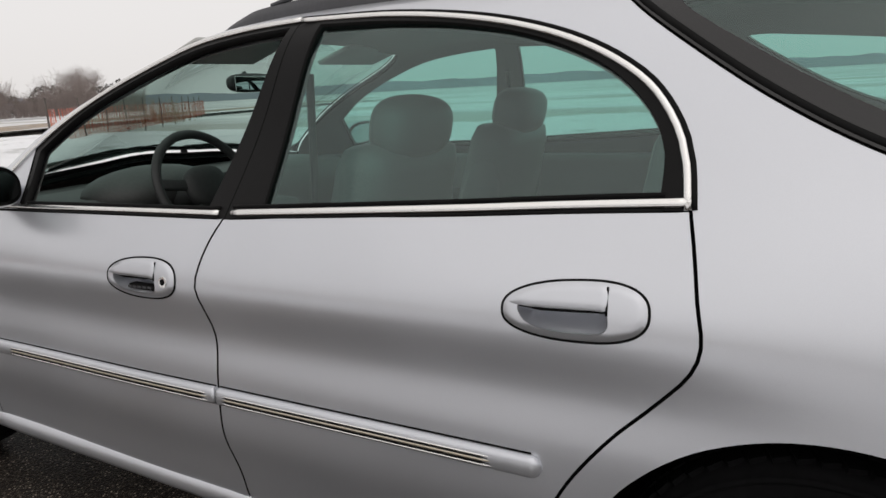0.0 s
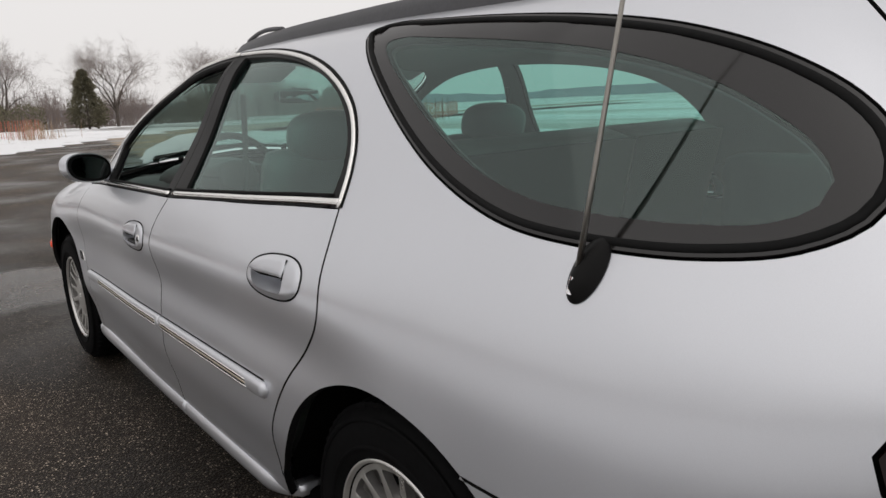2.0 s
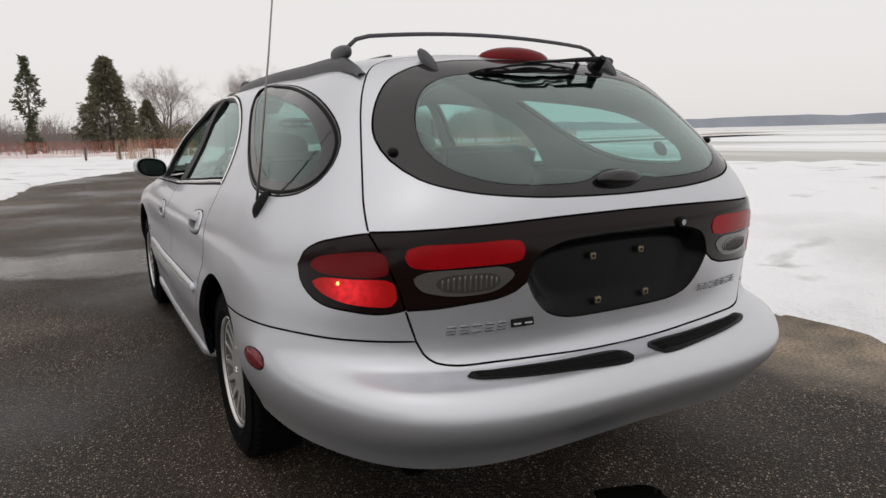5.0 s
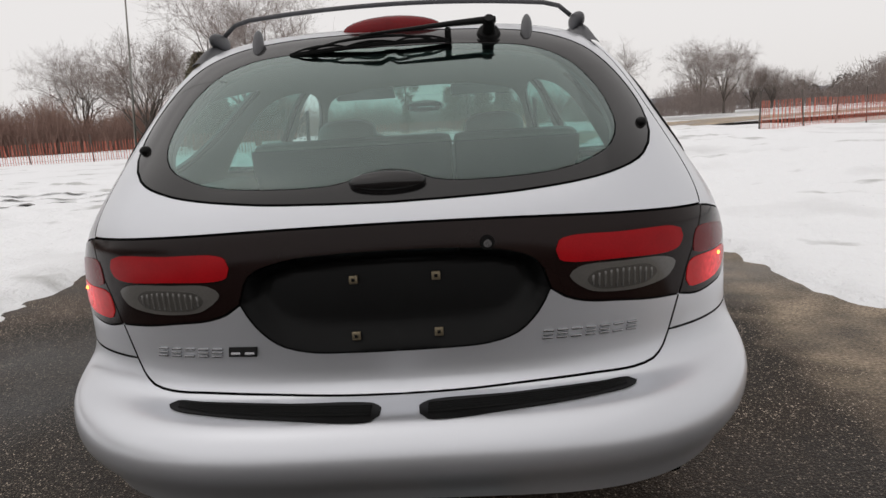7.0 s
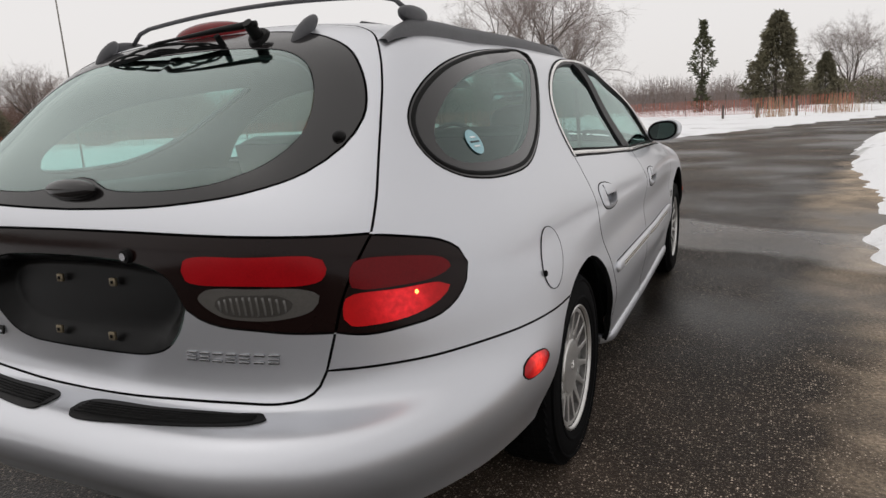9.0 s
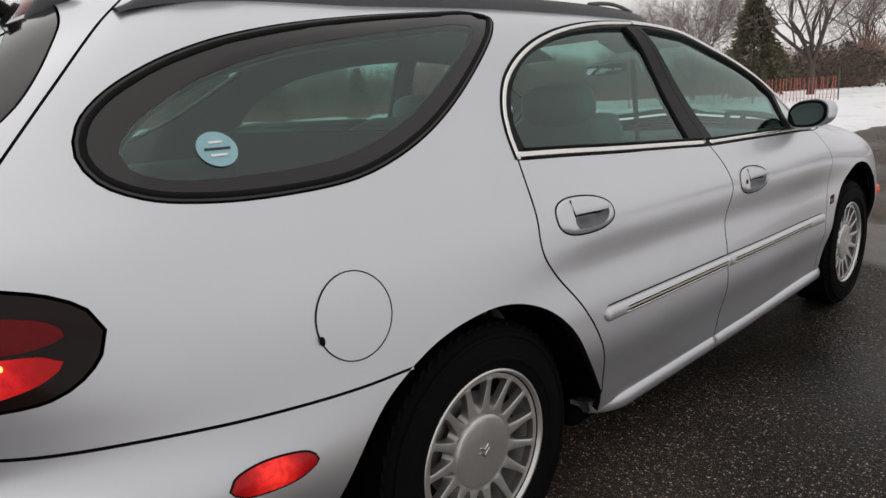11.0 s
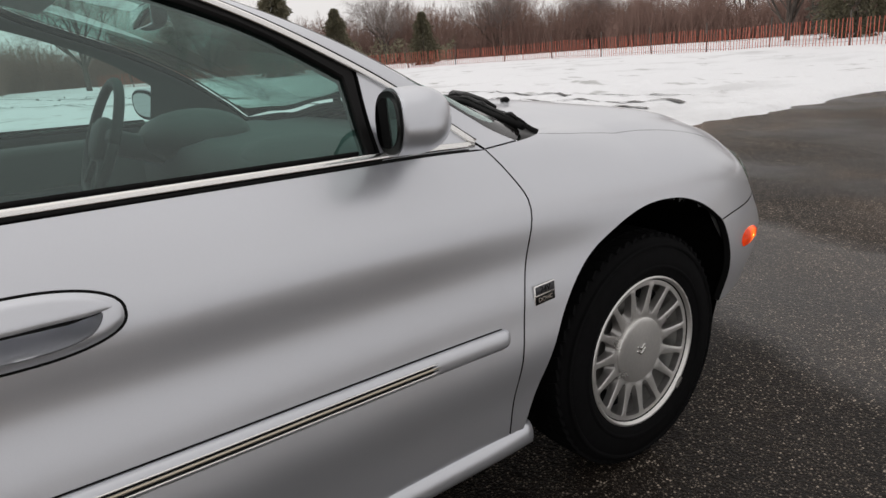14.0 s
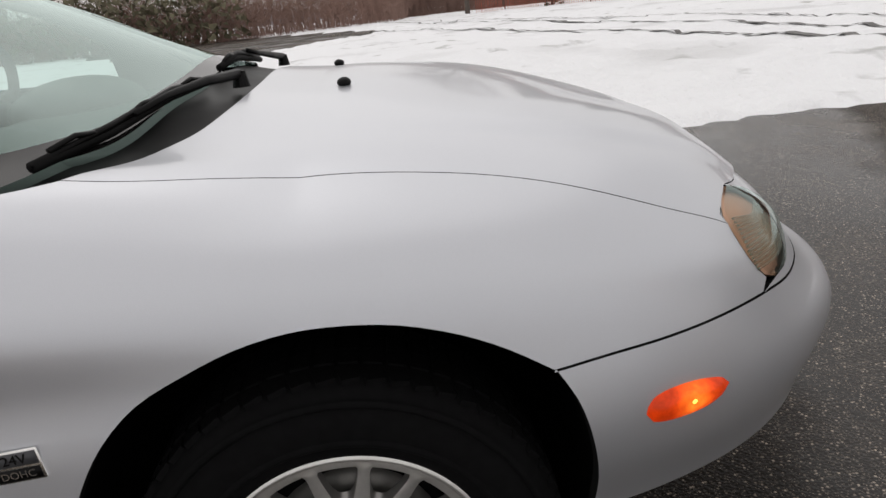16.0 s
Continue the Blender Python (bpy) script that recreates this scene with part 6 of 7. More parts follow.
    tone = math_node("MULTIPLY", paler_by_place, math_node("MULTIPLY", ranged(big, .36, .68, .55, 1.7), math_node("MULTIPLY", ranged(patch, .35, .65, .75, 1.3), ranged(fine, .3, .7, .7, 1.3))))
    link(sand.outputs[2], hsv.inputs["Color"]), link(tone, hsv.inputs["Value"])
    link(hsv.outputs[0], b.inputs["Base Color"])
    dry_share = ranged(film, 0.0, 1.0, 1.0, .5)
    link(math_node("MULTIPLY", ranged(big, .38, .58, .30, .70), dry_share), b.inputs["Roughness"])
    link(ranged(film, 0.0, 1.0, .14, .30), b.inputs["Specular IOR Level"])
    bp = add("ShaderNodeBump")
    link(math_node("MULTIPLY", ranged(big, .38, .52, .35, .9), dry_share), bp.inputs["Strength"])
    bp.inputs["Distance"].default_value = .004
    link(math_node("ADD", cell, fine), bp.inputs["Height"]), link(bp.outputs[0], b.inputs["Normal"])


asphalt_nodes(ASPHALT)
SNOW = material("old_snow", (.84, .85, .87), .6)


def snow_nodes(m):
    t, b, add, link = nodes_of(m)
    co = add("ShaderNodeTexCoord")

    def noise(scale, detail, squash=1.0):
        n, mp = add("ShaderNodeTexNoise"), add("ShaderNodeMapping")
        mp.inputs["Scale"].default_value = (1, squash, 1)
        n.inputs["Scale"].default_value, n.inputs["Detail"].default_value = scale, detail
        link(co.outputs["Object"], mp.inputs[0]), link(mp.outputs[0], n.inputs["Vector"])
        return n.outputs[0]

    def blend(mask, lo, hi, base, other):
        r, mx = add("ShaderNodeMapRange"), add("ShaderNodeMix")
        r.inputs[1].default_value, r.inputs[2].default_value = lo, hi
        mx.data_type = "RGBA"
        mx.inputs[7].default_value = (*other, 1)
        link(mask, r.inputs[0]), link(r.outputs[0], mx.inputs[0])
        if isinstance(base, tuple):
            mx.inputs[6].default_value = (*base, 1)
        else:
            link(base, mx.inputs[6])
        return mx.outputs[2]

    big, wet, fine, crumb = noise(.3, 8), noise(.75, 9, 1.6), noise(9, 9), noise(34, 5)
    c = blend(big, .54, .74, (.86, .865, .88), (.64, .64, .645))
    c = blend(wet, .615, .70, c, (.50, .50, .495))
    c = blend(crumb, .70, .80, c, (.42, .39, .35))
    link(c, b.inputs["Base Color"])
    total, bp = add("ShaderNodeMath"), add("ShaderNodeBump")
    total.operation = "MULTIPLY_ADD"
    total.inputs[1].default_value = .35
    link(crumb, total.inputs[0]), link(fine, total.inputs[2])
    bp.inputs["Strength"].default_value, bp.inputs["Distance"].default_value = .9, .055
    link(total.outputs[0], bp.inputs["Height"]), link(bp.outputs[0], b.inputs["Normal"])


snow_nodes(SNOW)


def fan_axis(lo, hi, fine, far, growth=1.13):
    """Grid lines: even and close between lo and hi, wider and wider beyond."""
    mid = list(np.arange(lo, hi + fine / 2, fine))
    out, step, x = [], fine, hi
    while x < far:
        step *= growth
        x += step
        out.append(x)
    neg, step, x = [], fine, lo
    while x > -far:
        step *= growth
        x -= step
        neg.append(x)
    return np.array(neg[::-1] + mid + out)


NOISE_TABLES = {}


def value_noise(x, y, scale, seed):
    """Smooth random relief over the plan."""
    if seed not in NOISE_TABLES:
        NOISE_TABLES[seed] = np.random.RandomState(seed).rand(256, 256)
    rnd = NOISE_TABLES[seed]
    gx, gy = x / scale, y / scale
    i, j = np.floor(gx).astype(int), np.floor(gy).astype(int)
    fx, fy = gx - i, gy - j
    fx, fy = fx * fx * (3 - 2 * fx), fy * fy * (3 - 2 * fy)
    at = lambda a, b: rnd[a % 256, b % 256]
    return (at(i, j) * (1 - fx) + at(i + 1, j) * fx) * (1 - fy) + (at(i, j + 1) * (1 - fx) + at(i + 1, j + 1) * fx) * fy - .5


def sheet(name, X, Y, Z, mat, **tags):
    nx, ny = len(X), len(Y)
    gx, gy = np.meshgrid(X, Y, indexing="ij")
    V = np.stack([gx.ravel(), gy.ravel(), Z.ravel()], 1)
    F = [(i * ny + j, (i + 1) * ny + j, (i + 1) * ny + j + 1, i * ny + j + 1) for i in range(nx - 1) for j in range(ny - 1)]
    return tagged(mesh_ob(name, V, F, mat), **tags)


GX, GY = fan_axis(-9, 6, .072, 2500), fan_axis(-4, 13, .08, 2500)
gx, gy = np.meshgrid(GX, GY, indexing="ij")
plan = np.stack([gx.ravel(), gy.ravel()], 1)


def road_distance(pts, loop):
    """Metres from the road's edge, negative upon it."""
    out = np.empty(len(pts))
    coarse = loop[::2]
    for k in range(0, len(pts), 4000):
        out[k:k + 4000] = edge_distance(pts[k:k + 4000], coarse)
    return np.where(inside(pts, coarse), -out, out)


dist = np.minimum(road_distance(plan, ROAD), road_distance(plan, PATCH)).reshape(gx.shape)
relief = .07 * value_noise(gx, gy, .55, 1) + .06 * value_noise(gx, gy, .23, 2) + .13 * value_noise(gx, gy, 3.1, 3) + .02 * value_noise(gx, gy, .12, 8)
bank = np.clip((dist + .10 + .16 * value_noise(gx, gy, .4, 4) + .16 * value_noise(gx, gy, .17, 14)) / .30, 0, 1)
height = -.05 + bank * (.135 + relief * (.5 + .5 * np.clip(dist, 0, 1))) + np.clip(dist, 0, 6) * .012
mound = np.exp(-(((gx - 6.5) / 3.0) ** 2 + ((gy - 18) / 7.0) ** 2)) * .55 * np.clip(dist, 0, 1)
height += mound
shore = np.clip((gx + .12 * gy - 20 + 4 * value_noise(gx, gy, 9, 7)) / 9, 0, 1)
height = height * (1 - shore) - .75 * shore
far = np.hypot(gx, gy)
height = np.where(far > 60, height * np.clip(1 - (far - 60) / 80, 0, 1) + np.where(shore > 0, -.75 * shore, .0) * np.clip((far - 60) / 80, 0, 1), height)
sheet("ground", GX, GY, height, SNOW, label="snow-covered ground with trampled banks", category="ground", kind="structure")

def widened(run, by, n=220):
    """The run in n even steps, moved sideways."""
    s = np.r_[0, np.cumsum(np.linalg.norm(np.diff(run, axis=0), axis=1))]
    k = np.linspace(0, s[-1], n)
    p = np.stack([np.interp(k, s, run[:, 0]), np.interp(k, s, run[:, 1])], 1)
    d = np.gradient(p, axis=0)
    d /= np.linalg.norm(d, axis=1, keepdims=True)
    return p + np.stack([d[:, 1], -d[:, 0]], 1) * by


road_l, road_r = widened(LEFT_EDGE, -1.3), widened(RIGHT_EDGE, 1.3)
road_v = [(x, y, 0) for pair in zip(road_l, road_r) for x, y in pair]
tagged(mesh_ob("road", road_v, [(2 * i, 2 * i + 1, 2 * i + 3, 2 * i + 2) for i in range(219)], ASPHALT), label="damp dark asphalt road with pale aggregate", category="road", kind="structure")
tagged(mesh_ob("pavement", [(x, y, .002) for x, y in [(-95, -30), (-20, -30), (-20, 6), (-95, 6)]], [(0, 1, 2, 3)], ASPHALT), label="wet asphalt patch beyond the snow", category="pavement", kind="structure")

SLUSH = grain(material("dark_slush", (.085, .080, .075), .5), 6, .5, .01)


def track(x0, y0, x1, y1, width, seed, mat=SLUSH):
    """A ragged strip of dark slush where tyres went through the snow."""
    n = 420
    k = np.linspace(0, 1, n)
    x, y = x0 + (x1 - x0) * k, y0 + (y1 - y0) * k + .07 * np.sin(k * 9 + seed) + .10 * value_noise(k * 40, k * 0, 1.3, seed)
    ix, iy = np.searchsorted(GX, x).clip(1, len(GX) - 1), np.searchsorted(GY, y).clip(1, len(GY) - 1)
    z = np.maximum.reduce([height[ix, iy], height[ix - 1, iy], height[ix, iy - 1], height[ix - 1, iy - 1]]) + .012
    w = width * (.62 + .9 * value_noise(x, y, .3, seed) + .6 * value_noise(x, y, 2.7, seed + 9))
    w = np.clip(w, 0, None)
    dx, dy = (y1 - y0) / math.hypot(x1 - x0, y1 - y0), (x1 - x0) / math.hypot(x1 - x0, y1 - y0)
    V = np.concatenate([[(x[i] - w[i] * dx, y[i] + w[i] * dy, z[i]), (x[i] + w[i] * dx * .8, y[i] - w[i] * dy * .8, z[i])] for i in range(n)])
    F = [(2 * i, 2 * i + 2, 2 * i + 3, 2 * i + 1) for i in range(n - 1)]
    tagged(mesh_ob("tyre_track", V, F, mat), label="slushy tyre track through the snow", category="track", group="tyre tracks in the snow")


track(-4.6, 8.6, -45, -.1, .11, 21)
track(-4.6, 9.55, -60, 2.3, .12, 22)
track(-5.0, 10.7, -60, 3.8, .06, 23)
loop = catmull([(.10, -2.30), (.24, -2.33), (.27, -2.44), (.23, -2.56), (.19, -2.68), (.12, -2.78), (.0, -2.74), (-.02, -2.58), (.03, -2.44)], .03, True)
loop = loop + np.stack([.05 * value_noise(loop[:, 0], loop[:, 1], .07, 31), .05 * value_noise(loop[:, 0], loop[:, 1], .07, 32)], 1)
tagged(mesh_ob("puddle", [(x, y, .004) for x, y in loop], [tuple(range(len(loop)))], WATER), label="shallow puddle on the asphalt behind the bumper", category="puddle")

ICE = material("lake_ice", (.55, .58, .57), .42)


def ice_nodes(m):
    t, b, add, link = nodes_of(m)
    co, mp, n, ramp = add("ShaderNodeTexCoord"), add("ShaderNodeMapping"), add("ShaderNodeTexNoise"), add("ShaderNodeValToRGB")
    mp.inputs["Scale"].default_value = (.075, .012, 1)
    mp.inputs["Rotation"].default_value = (0, 0, radians(-9))
    n.inputs["Scale"].default_value, n.inputs["Detail"].default_value, n.inputs["Distortion"].default_value = 1.0, 7, .6
    link(co.outputs["Object"], mp.inputs[0]), link(mp.outputs[0], n.inputs["Vector"]), link(n.outputs[0], ramp.inputs[0])
    e = ramp.color_ramp.elements
    e[0].position, e[0].color, e[1].position, e[1].color = .42, (.40, .39, .36, 1), .54, (.82, .83, .84, 1)
    link(ramp.outputs[0], b.inputs["Base Color"])


ice_nodes(ICE)
tagged(mesh_ob("lake_ice", [(14, -2500, -.45), (2500, -2500, -.45), (2500, 2500, -.45), (14, 2500, -.45)], [(0, 1, 2, 3)], ICE), label="frozen lake with snow streaks", category="lake", kind="structure")

# ---- growth ----
BARK = grain(material("grey_bark", (.095, .078, .066), .9), 30, .25, .006)
# twig and needle colours are lightened to carry the winter haze
TWIG = grain(material("brown_twigs", (.225, .185, .168), .9), 3, .2)
RED_TWIG = grain(material("reddish_twigs", (.235, .150, .122), .9), 2, .25)
NEEDLE = grain(material("dark_needles", (0.136, 0.123, 0.077), .85), 2, .35)
PINE = grain(material("pine_needles", (.075, .080, .040), .85), 2, .3)
SHRUB = grain(material("dark_shrub_leaves", (.07, .062, .048), .9), 2, .3)
# greyed in colour for the haze over the distance
FAR_SHRUB = grain(material("hazy_far_growth", (.10, .095, .085), .95), 2, .25)
SLAT = grain(material("red_snow_fence_slat", (.55, .15, .10), .8), 18, .3)
POST = grain(material("weathered_post", (.10, .085, .075), .85), 20, .25)
REED = grain(material("dry_reeds", (.36, .24, .15), .9), 5, .3)


CIRCLES = {n: [(math.cos(2 * math.pi * k / n), math.sin(2 * math.pi * k / n)) for k in range(n)] for n in (3, 6, 7, 8)}


def prism(V, F, a, b, ra, rb, sides=3):
    """A tapering stick from a to b."""
    ax, ay, az = float(a[0]), float(a[1]), float(a[2])
    bx, by, bz = float(b[0]), float(b[1]), float(b[2])
    dx, dy, dz = bx - ax, by - ay, bz - az
    L = math.sqrt(dx * dx + dy * dy + dz * dz) + 1e-9
    dx, dy, dz = dx / L, dy / L, dz / L
    px, py, pz = (0.0, dz, -dy) if abs(dx) < .8 else (-dz, 0.0, dx)
    L = math.sqrt(px * px + py * py + pz * pz)
    px, py, pz = px / L, py / L, pz / L
    qx, qy, qz = dy * pz - dz * py, dz * px - dx * pz, dx * py - dy * px
    n = len(V)
    for c, s_ in CIRCLES[sides]:
        ox, oy, oz = px * c + qx * s_, py * c + qy * s_, pz * c + qz * s_
        V.append((ax + ox * ra, ay + oy * ra, az + oz * ra))
        V.append((bx + ox * rb, by + oy * rb, bz + oz * rb))
    for k in range(sides):
        j = (k + 1) % sides
        F.append((n + 2 * k, n + 2 * j, n + 2 * j + 1, n + 2 * k + 1))


def bare_tree(seed, height, spread=1.0, low=.18, fork=5):
    """A leafless tree standing at the origin: trunk and limbs, and a crown of fine twigs."""
    rnd = np.random.RandomState(seed)
    TV, TF, CV, CF = [], [], [], []

    def grow(a, d, length, r, depth):
        n = 3 if depth < 2 else 2
        for k in range(n):
            d2 = d + rnd.normal(0, .10 + .05 * depth, 3) + np.array([0, 0, .05])
            d2 /= np.linalg.norm(d2)
            b = a + d2 * length / n
            r2 = r * .86
            prism(*((TV, TF) if depth < 3 else (CV, CF)), a, b, r, r2, 6 if depth < 2 else 3)
            a, d, r = b, d2, r2
            if depth >= 4:
                for _ in range(3):
                    q = d + rnd.normal(0, .75, 3)
                    prism(CV, CF, a, a + q / np.linalg.norm(q) * length * rnd.uniform(.5, 1.1), .006, .003)
            if depth < 5 and (depth or k == n - 1):
                for _ in range(1 if k < n - 1 else 2 + (depth < 3)):
                    side_d = rnd.normal(0, 1, 3)
                    side_d -= d * (side_d @ d)
                    side_d /= np.linalg.norm(side_d)
                    tilt = rnd.uniform(.45, 1.0) * spread
                    nd = d + side_d * tilt
                    nd[2] += .12
                    grow(a, nd / np.linalg.norm(nd), length * rnd.uniform(.58, .78), max(r * .62, .006), depth + 1)
    trunk_h = height * low
    prism(TV, TF, np.zeros(3), np.array([0, 0, trunk_h]), height * .024, height * .019, 8)
    for k in range(fork):
        a = 2 * math.pi * (k + rnd.rand() * .6) / fork
        t = rnd.uniform(.25, .75) * spread if k else .08
        d = np.array([math.cos(a) * t, math.sin(a) * t, 1.0])
        grow(np.array([0, 0, trunk_h * rnd.uniform(.8, 1)]), d / np.linalg.norm(d), height * rnd.uniform(.30, .40), height * .012, 1)
    CV, TV = np.array(CV), np.array(TV)
    k = height / max(CV[:, 2].max(), .1)
    return TV * k, TF, CV * k, CF


def conifer(seed, height, width, clumps=1500, droop=.25, ragged=.25):
    """An evergreen at the origin: a trunk, and a crown of many small drooping sprays."""
    rnd = np.random.RandomState(seed)
    TV, TF, CV, CF = [], [], [], []
    prism(TV, TF, np.zeros(3), np.array([0, 0, height * .96]), height * .022, .01, 7)
    for _ in range(clumps):
        h = rnd.rand() ** .8
        reach = width * (1 - h) ** .55 * min(1, .62 + 1.6 * h) * (1 - ragged + 2 * ragged * value_noise(np.array([h * 9.0]), np.array([seed * 1.7]), 1, seed)[0] + rnd.normal(0, ragged * .35))
        a = rnd.rand() * 2 * math.pi
        rr = max(reach, .08) * math.sqrt(rnd.uniform(.25, 1))
        c = np.array([rr * math.cos(a), rr * math.sin(a), height * (.03 + .96 * h) - droop * rr * .3])
        for _ in range(4):
            o = rnd.normal(0, 1, 3)
            o /= np.linalg.norm(o)
            size = height * rnd.uniform(.014, .034)
            d = np.array([math.cos(a), math.sin(a), -droop + rnd.normal(0, .5)]) * size
            w = np.cross(d, o)
            w *= size * .32 / (np.linalg.norm(w) + 1e-9)
            n = len(CV)
            q = c + o * size * .6
            CV += [q - w, q + w, q + d + w * .3, q + d * 1.2]
            CF += [(n, n + 1, n + 2, n + 3)]
    return np.array(TV), TF, np.array(CV), CF


def tree(name, shape, bark, crown_mat, label, category="tree"):
    TV, TF, CV, CF = shape
    ob = empty(name, label, category)
    mesh_ob("trunk", TV, TF, bark, ob)
    mesh_ob("crown", CV, CF, crown_mat, ob, smooth=False)
    return ob


def place(azimuth, distance, turn=0.0, size=1.0, eye=(.5, -3.0)):
    a = radians(azimuth)
    return Matrix.Translation((eye[0] + distance * math.sin(a), eye[1] + distance * math.cos(a), -.05)) @ pose(0, 0, 0, 0, 0, turn) @ Matrix.Diagonal((size, size, size, 1))


def plant(model, spots, group):
    for k, (az, d, turn, size) in enumerate(spots):
        m = place(az, d, turn, size)
        ob = model if k == 0 else copy_thing(model, m)
        ob.matrix_basis = m
        tagged(ob, group=group)


broad = tree("bare_tree", bare_tree(11, 12, 1.0), BARK, TWIG, "leafless broad-crowned tree standing in snow")
plant(broad, [(13.3, 100, 0, 1.02), (6.2, 108, 70, 1.06), (22.2, 105, 140, .93)], "bare trees by the road")
oak = tree("bare_tree", bare_tree(23, 14, 1.15, .22, 6), BARK, TWIG, "tall leafless tree with spreading limbs")
plant(oak, [(-16.3, 52, 0, 1.0), (-13.8, 88, 200, 1.05), (-28.6, 95, 90, 1.0), (20.5, 130, 30, 1.0), (-78, 60, 10, .9)], "bare trees behind the fence")
slim = tree("bare_tree", bare_tree(37, 11, .62, .12, 7), BARK, TWIG, "slender leafless tree with upright twigs")
plant(slim, [(-24.6, 56, 0, .95), (-40, 90, 20, .8), (-47, 86, 75, .9), (-56, 84, 160, .9), (-70, 84, 220, 1.0), (24.2, 150, 10, .95), (25.6, 150, 100, .85), (33, 190, 40, 1.15)], "slender bare trees")
cedar = tree("evergreen_tree", conifer(5, 7.5, 3.7, 3800, .2, .36), BARK, NEEDLE, "dense dark evergreen tree")
plant(cedar, [(11.2, 92, 0, .93), (1.6, 72, 60, 1.22), (4.7, 96, 140, .86), (-20.2, 52, 30, .95), (-63.5, 56, 80, .95), (-59, 60, 10, .7), (-52, 60, 190, .6)], "evergreens")
pine = tree("pine_tree", conifer(9, 9, 2.0, 620, .1, .55), BARK, PINE, "open ragged pine tree")
plant(pine, [(-3.6, 70, 0, .98), (-71, 58, 60, .8)], "pines")


def thicket(name, az0, az1, d0, d1, count, h, mat, label, seed):
    """A belt of leafless brush, far too many stems to count."""
    rnd = np.random.RandomState(seed)
    V, F = [], []
    for _ in range(count):
        a, d = radians(rnd.uniform(az0, az1)), rnd.uniform(d0, d1)
        base = np.array([.5 + d * math.sin(a), -3 + d * math.cos(a), -.1])
        tall = h * (.55 + .9 * abs(value_noise(np.array([math.degrees(a) * .55]), np.array([seed * 3.1]), 1, seed)[0] + .5)) * rnd.uniform(.45, 1.0)
        top = base + np.array([rnd.normal(0, .22) * tall, rnd.normal(0, .22) * tall, tall])
        prism(V, F, base, top, .005 * h, .0014 * h)
        for _ in range(6):
            s_ = rnd.uniform(.25, .95)
            p = base + (top - base) * s_
            q = p + np.array([rnd.normal(0, .24), rnd.normal(0, .24), rnd.uniform(.05, .35)]) * tall * (1.15 - s_)
            prism(V, F, p, q, .0026 * h, .0012 * h)
    ob = mesh_ob(name, np.array(V), F, mat, smooth=False)
    return tagged(ob, label=label, category="bushes", kind="stuff")


thicket("brush", -38, -13, 80, 98, 7500, 6.0, RED_TWIG, "reddish leafless brush behind the fence", 4)
thicket("brush", -128, -84, 62, 84, 4200, 6.0, RED_TWIG, "brown leafless brush beyond the snow", 14)
thicket("brush", -88, -36, 84, 104, 10000, 6.8, RED_TWIG, "brown leafless brush behind the fence", 6)
thicket("brush", -14, 23, 104, 125, 5600, 4.8, TWIG, "far brown brush beyond the road", 8)
thicket("brush", 19, 36.8, 150, 180, 2400, 8.0, TWIG, "hazy leafless woods near the lake shore", 10)
thicket("brush", -12, 4, 64, 74, 700, 1.8, TWIG, "low brown brush by the road", 9)


def shrubs(name, az0, az1, d0, d1, count, h, mat, label, seed):
    """A mass of dark evergreen growth."""
    rnd = np.random.RandomState(seed)
    V, F = [], []
    for _ in range(count):
        a, d = radians(rnd.uniform(az0, az1)), rnd.uniform(d0, d1)
        top = h * (.5 + 1.0 * (value_noise(np.array([math.degrees(a) * 1.1]), np.array([seed * 2.3]), 1, seed)[0] + .5))
        c = np.array([.5 + d * math.sin(a), -3 + d * math.cos(a), top * rnd.rand() ** .7])
        s_ = h * rnd.uniform(.05, .11)
        o, w = rnd.normal(0, 1, 3), rnd.normal(0, 1, 3)
        o, w = o / np.linalg.norm(o) * s_, w / np.linalg.norm(w) * s_ * .5
        n = len(V)
        V += [c - w, c + w, c + o + w * .3, c + o * 1.2]
        F += [(n, n + 1, n + 2, n + 3)]
    return tagged(mesh_ob(name, np.array(V), F, mat, smooth=False), label=label, category="bushes", kind="stuff")


shrubs("evergreen_belt", 24, 35.5, 165, 185, 5200, 5.0, FAR_SHRUB, "dark belt of trees near the lake shore", 3)
shrubs("evergreen_brush", 3.5, 8.5, 92, 100, 1500, 2.8, NEEDLE, "low dark evergreen bushes", 5)
shrubs("evergreen_brush", -60, -50, 72, 80, 1800, 2.4, NEEDLE, "low dark bushes by the fence", 7)
shrubs("evergreen_brush", -122, -96, 58, 66, 2600, 6.0, NEEDLE, "dark evergreens beyond the snow", 15)
shrubs("evergreen_brush", -24, -12, 72, 78, 2600, 3.4, SHRUB, "dark brush behind the snow fence", 12)

# far shore and hills, distance haze put into their blue-grey colour
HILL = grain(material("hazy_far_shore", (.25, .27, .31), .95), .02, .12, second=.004)
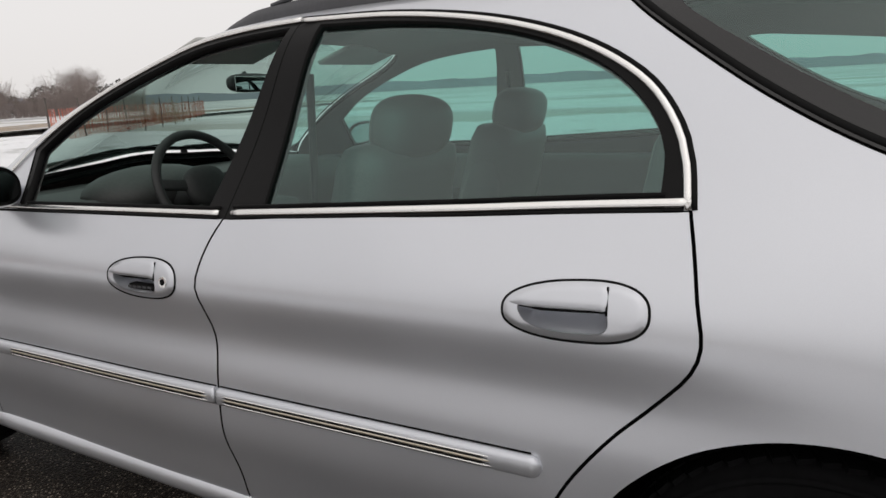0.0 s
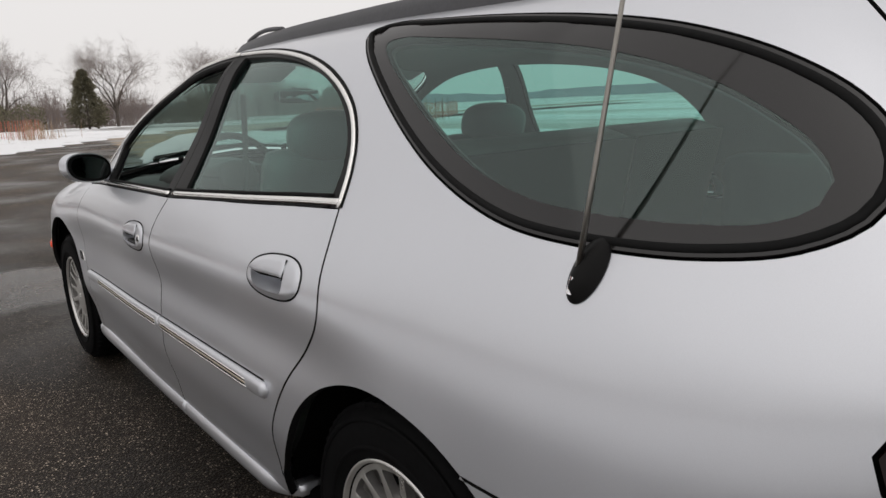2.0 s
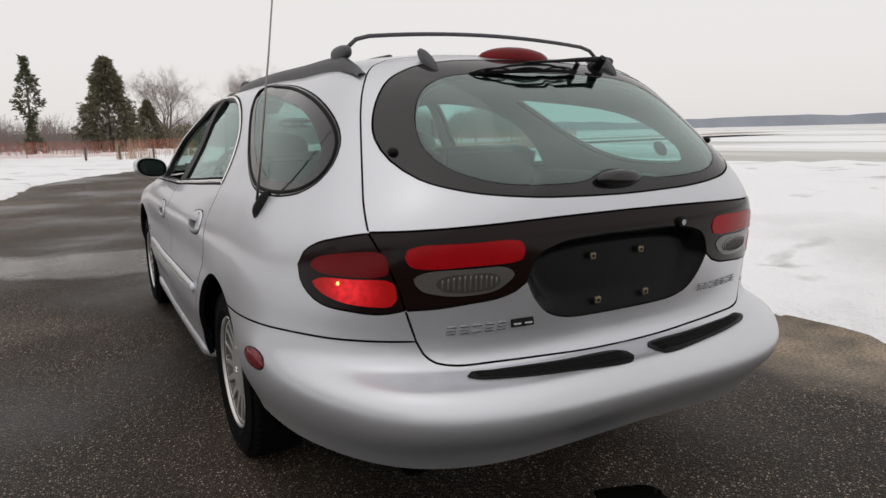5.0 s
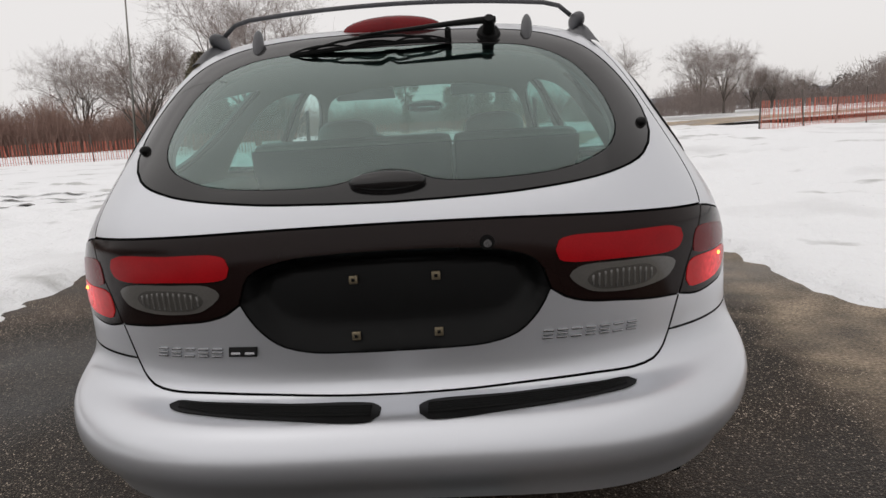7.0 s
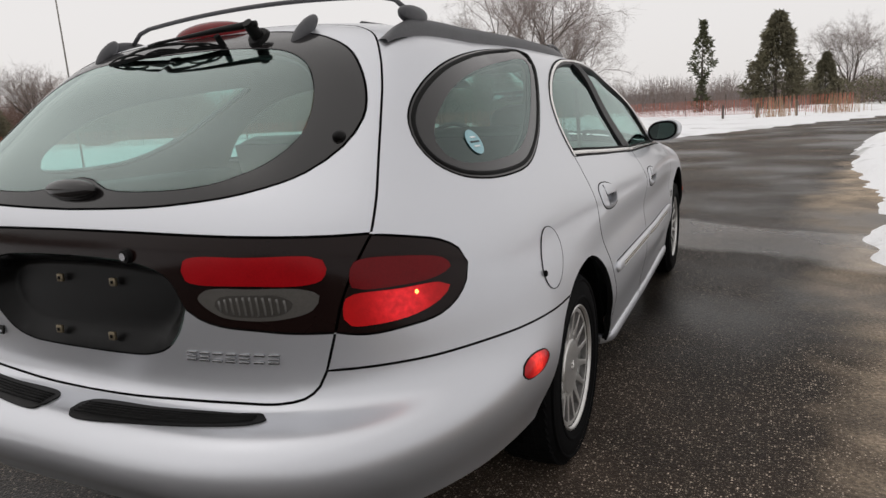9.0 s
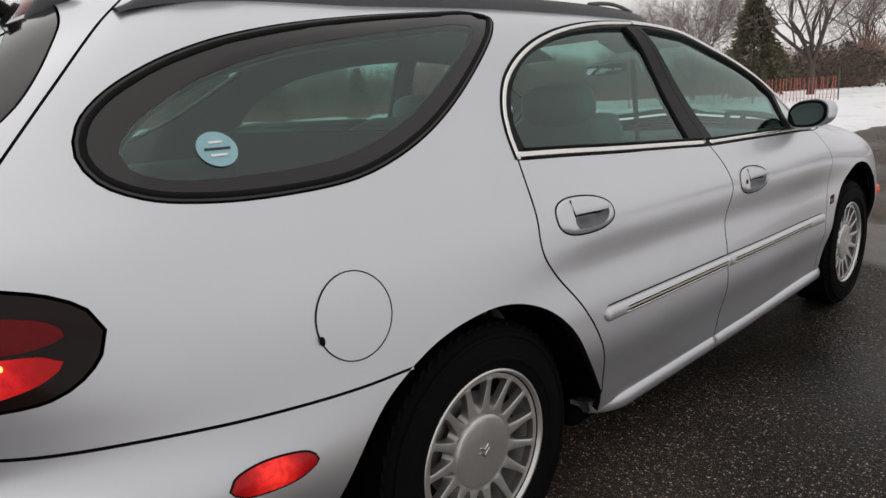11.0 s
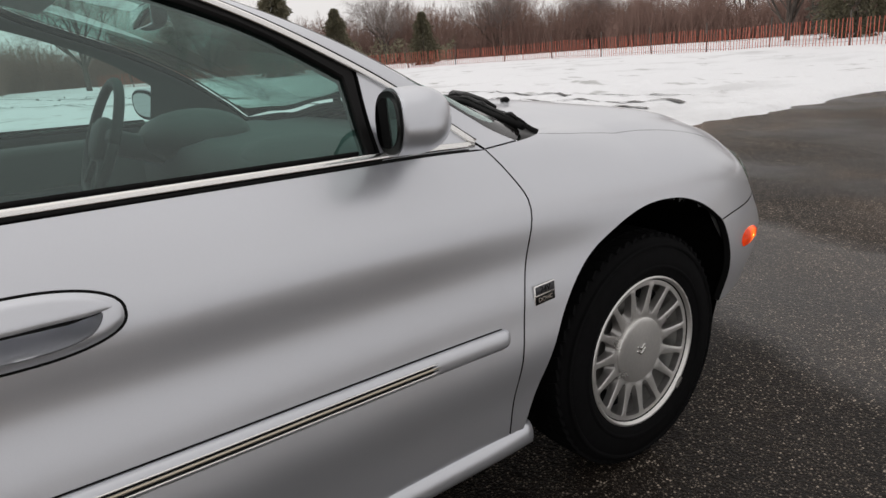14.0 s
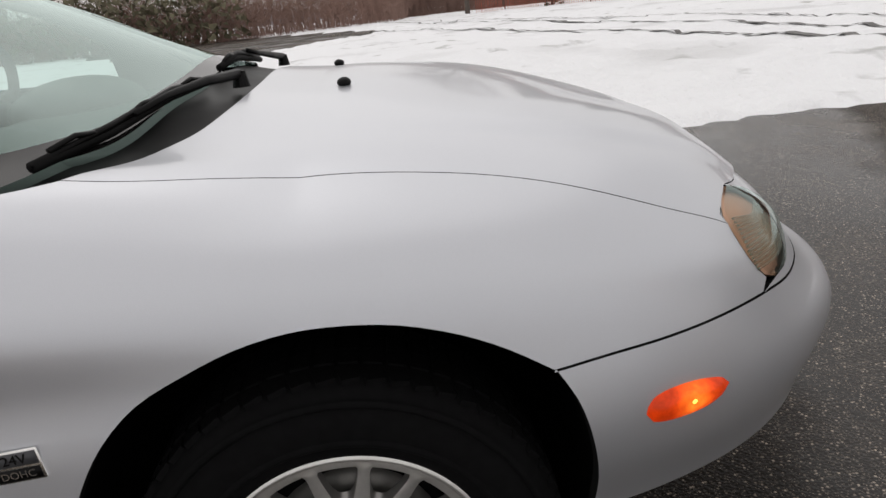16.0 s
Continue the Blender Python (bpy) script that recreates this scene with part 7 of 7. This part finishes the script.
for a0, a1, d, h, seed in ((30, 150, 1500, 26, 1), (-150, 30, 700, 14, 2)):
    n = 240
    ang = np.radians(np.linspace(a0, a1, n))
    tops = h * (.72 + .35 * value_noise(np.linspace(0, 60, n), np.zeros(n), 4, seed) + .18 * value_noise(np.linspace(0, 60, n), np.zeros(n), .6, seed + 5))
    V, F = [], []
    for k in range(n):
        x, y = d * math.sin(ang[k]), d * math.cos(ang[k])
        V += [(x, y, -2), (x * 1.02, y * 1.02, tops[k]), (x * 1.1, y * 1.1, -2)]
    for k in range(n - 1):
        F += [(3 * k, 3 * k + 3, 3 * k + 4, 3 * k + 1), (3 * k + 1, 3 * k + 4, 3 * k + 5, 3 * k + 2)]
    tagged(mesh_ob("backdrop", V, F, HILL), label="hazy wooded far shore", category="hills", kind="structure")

# ---- slatted snow fences ----
slat_mesh = None


def fence(points, label, seed, loose=.0, pitch=.155):
    """Red wooden slats wired together and tied to posts."""
    global slat_mesh
    if slat_mesh is None:
        bm = bmesh.new()
        box(bm, 0, 0, .61, .030, .010, 1.20)
        slat_mesh = bpy.data.meshes.new("slat")
        bm.to_mesh(slat_mesh)
        bm.free()
        slat_mesh.materials.append(SLAT)
    rnd = np.random.RandomState(seed)
    run = catmull(points, pitch)
    seg = np.linalg.norm(np.diff(run, axis=0), axis=1)
    s = np.r_[0, np.cumsum(seg)]
    n = int(s[-1] / pitch)
    at = np.stack([np.interp(np.arange(n) * pitch, s, run[:, 0]), np.interp(np.arange(n) * pitch, s, run[:, 1])], 1)
    yaw = np.arctan2(np.gradient(at[:, 1]), np.gradient(at[:, 0]))
    f = empty("snow_fence", label, "fence")
    sag = .10 * value_noise(at[:, 0], at[:, 1], 3.0, seed)
    JV, JF = [], []
    corner = [Vector((x * .015, y * .005, .61 + z * .60)) for x in (-1, 1) for y in (-1, 1) for z in (-1, 1)]
    for k in range(n):
        m = Matrix.Translation((at[k, 0], at[k, 1], sag[k] + .02)) @ pose(0, 0, 0, rnd.normal(0, 2), rnd.normal(0, 2), math.degrees(yaw[k]))
        if k < 300:
            o = new("slat", slat_mesh)
            o.parent = f
            o.matrix_basis = m
        else:
            b0 = len(JV)
            JV += [tuple(m @ c) for c in corner]
            JF += [tuple(b0 + i for i in q) for q in ((0, 1, 3, 2), (4, 6, 7, 5), (0, 4, 5, 1), (2, 3, 7, 6), (0, 2, 6, 4), (1, 5, 7, 3))]
    if JV:
        tagged(mesh_ob("slats", JV, JF, SLAT, f, smooth=False), kind="stuff")
    for z in (.25, .62, 1.0):
        tube("wire", [(x, y, z + g) for (x, y), g in zip(at[::6], sag[::6])], .006, POST, f, seg=4)
    for k in range(0, n, 24):
        bm = bmesh.new()
        bmesh.ops.create_cone(bm, cap_ends=True, segments=7, radius1=.035, radius2=.03, depth=1.75, matrix=pose(at[k, 0], at[k, 1] + .05, .72, rnd.normal(0, 2), rnd.normal(0, 2), 0))
        part("post", bm, POST, f, smooth=False)


fence([(-8.4, 33.0), (-12.5, 32.3), (-19, 33.0), (-27, 33.5)], "red slatted snow fence standing in snow", 1)
fence([(-27, 33.5), (-34, 32.0), (-42, 27), (-50, 20), (-58, 10)], "red slatted snow fence curving past brush", 2)
fence([(11.4, 20.5), (14.5, 23.2), (21.3, 29.2), (28, 34.5), (42, 47)], "red slatted snow fence running towards the lake", 3)
fence([(-9, 56), (-3, 50), (2, 47), (7, 49)], "red snow fence beyond the road bend", 4)


def reeds(x, y, r, count, seed, h=1.3):
    rnd = np.random.RandomState(seed)
    V, F = [], []
    for _ in range(count):
        b = np.array([x + rnd.normal(0, r), y + rnd.normal(0, r), 0])
        prism(V, F, b, b + np.array([rnd.normal(0, .12), rnd.normal(0, .12), h * rnd.uniform(.6, 1.1)]), .012, .004)
    tagged(mesh_ob("dry_reeds", np.array(V), F, REED, smooth=False), label="clump of dry straw-coloured reeds", category="reeds", kind="stuff")


reeds(27, 34.5, .8, 160, 1, 1.5)
reeds(2.0, 38, .6, 90, 2)
reeds(5.5, 42.5, .7, 110, 3)
for x, y in ((1.2, 37.5), (3.2, 40), (-.5, 36.5)):
    bm = bmesh.new()
    box(bm, x, y, .45, .12, .12, .95, .02)
    tagged(part("wooden_post", bm, POST, smooth=False), label="short weathered wooden post in snow", category="post", group="posts by the road")
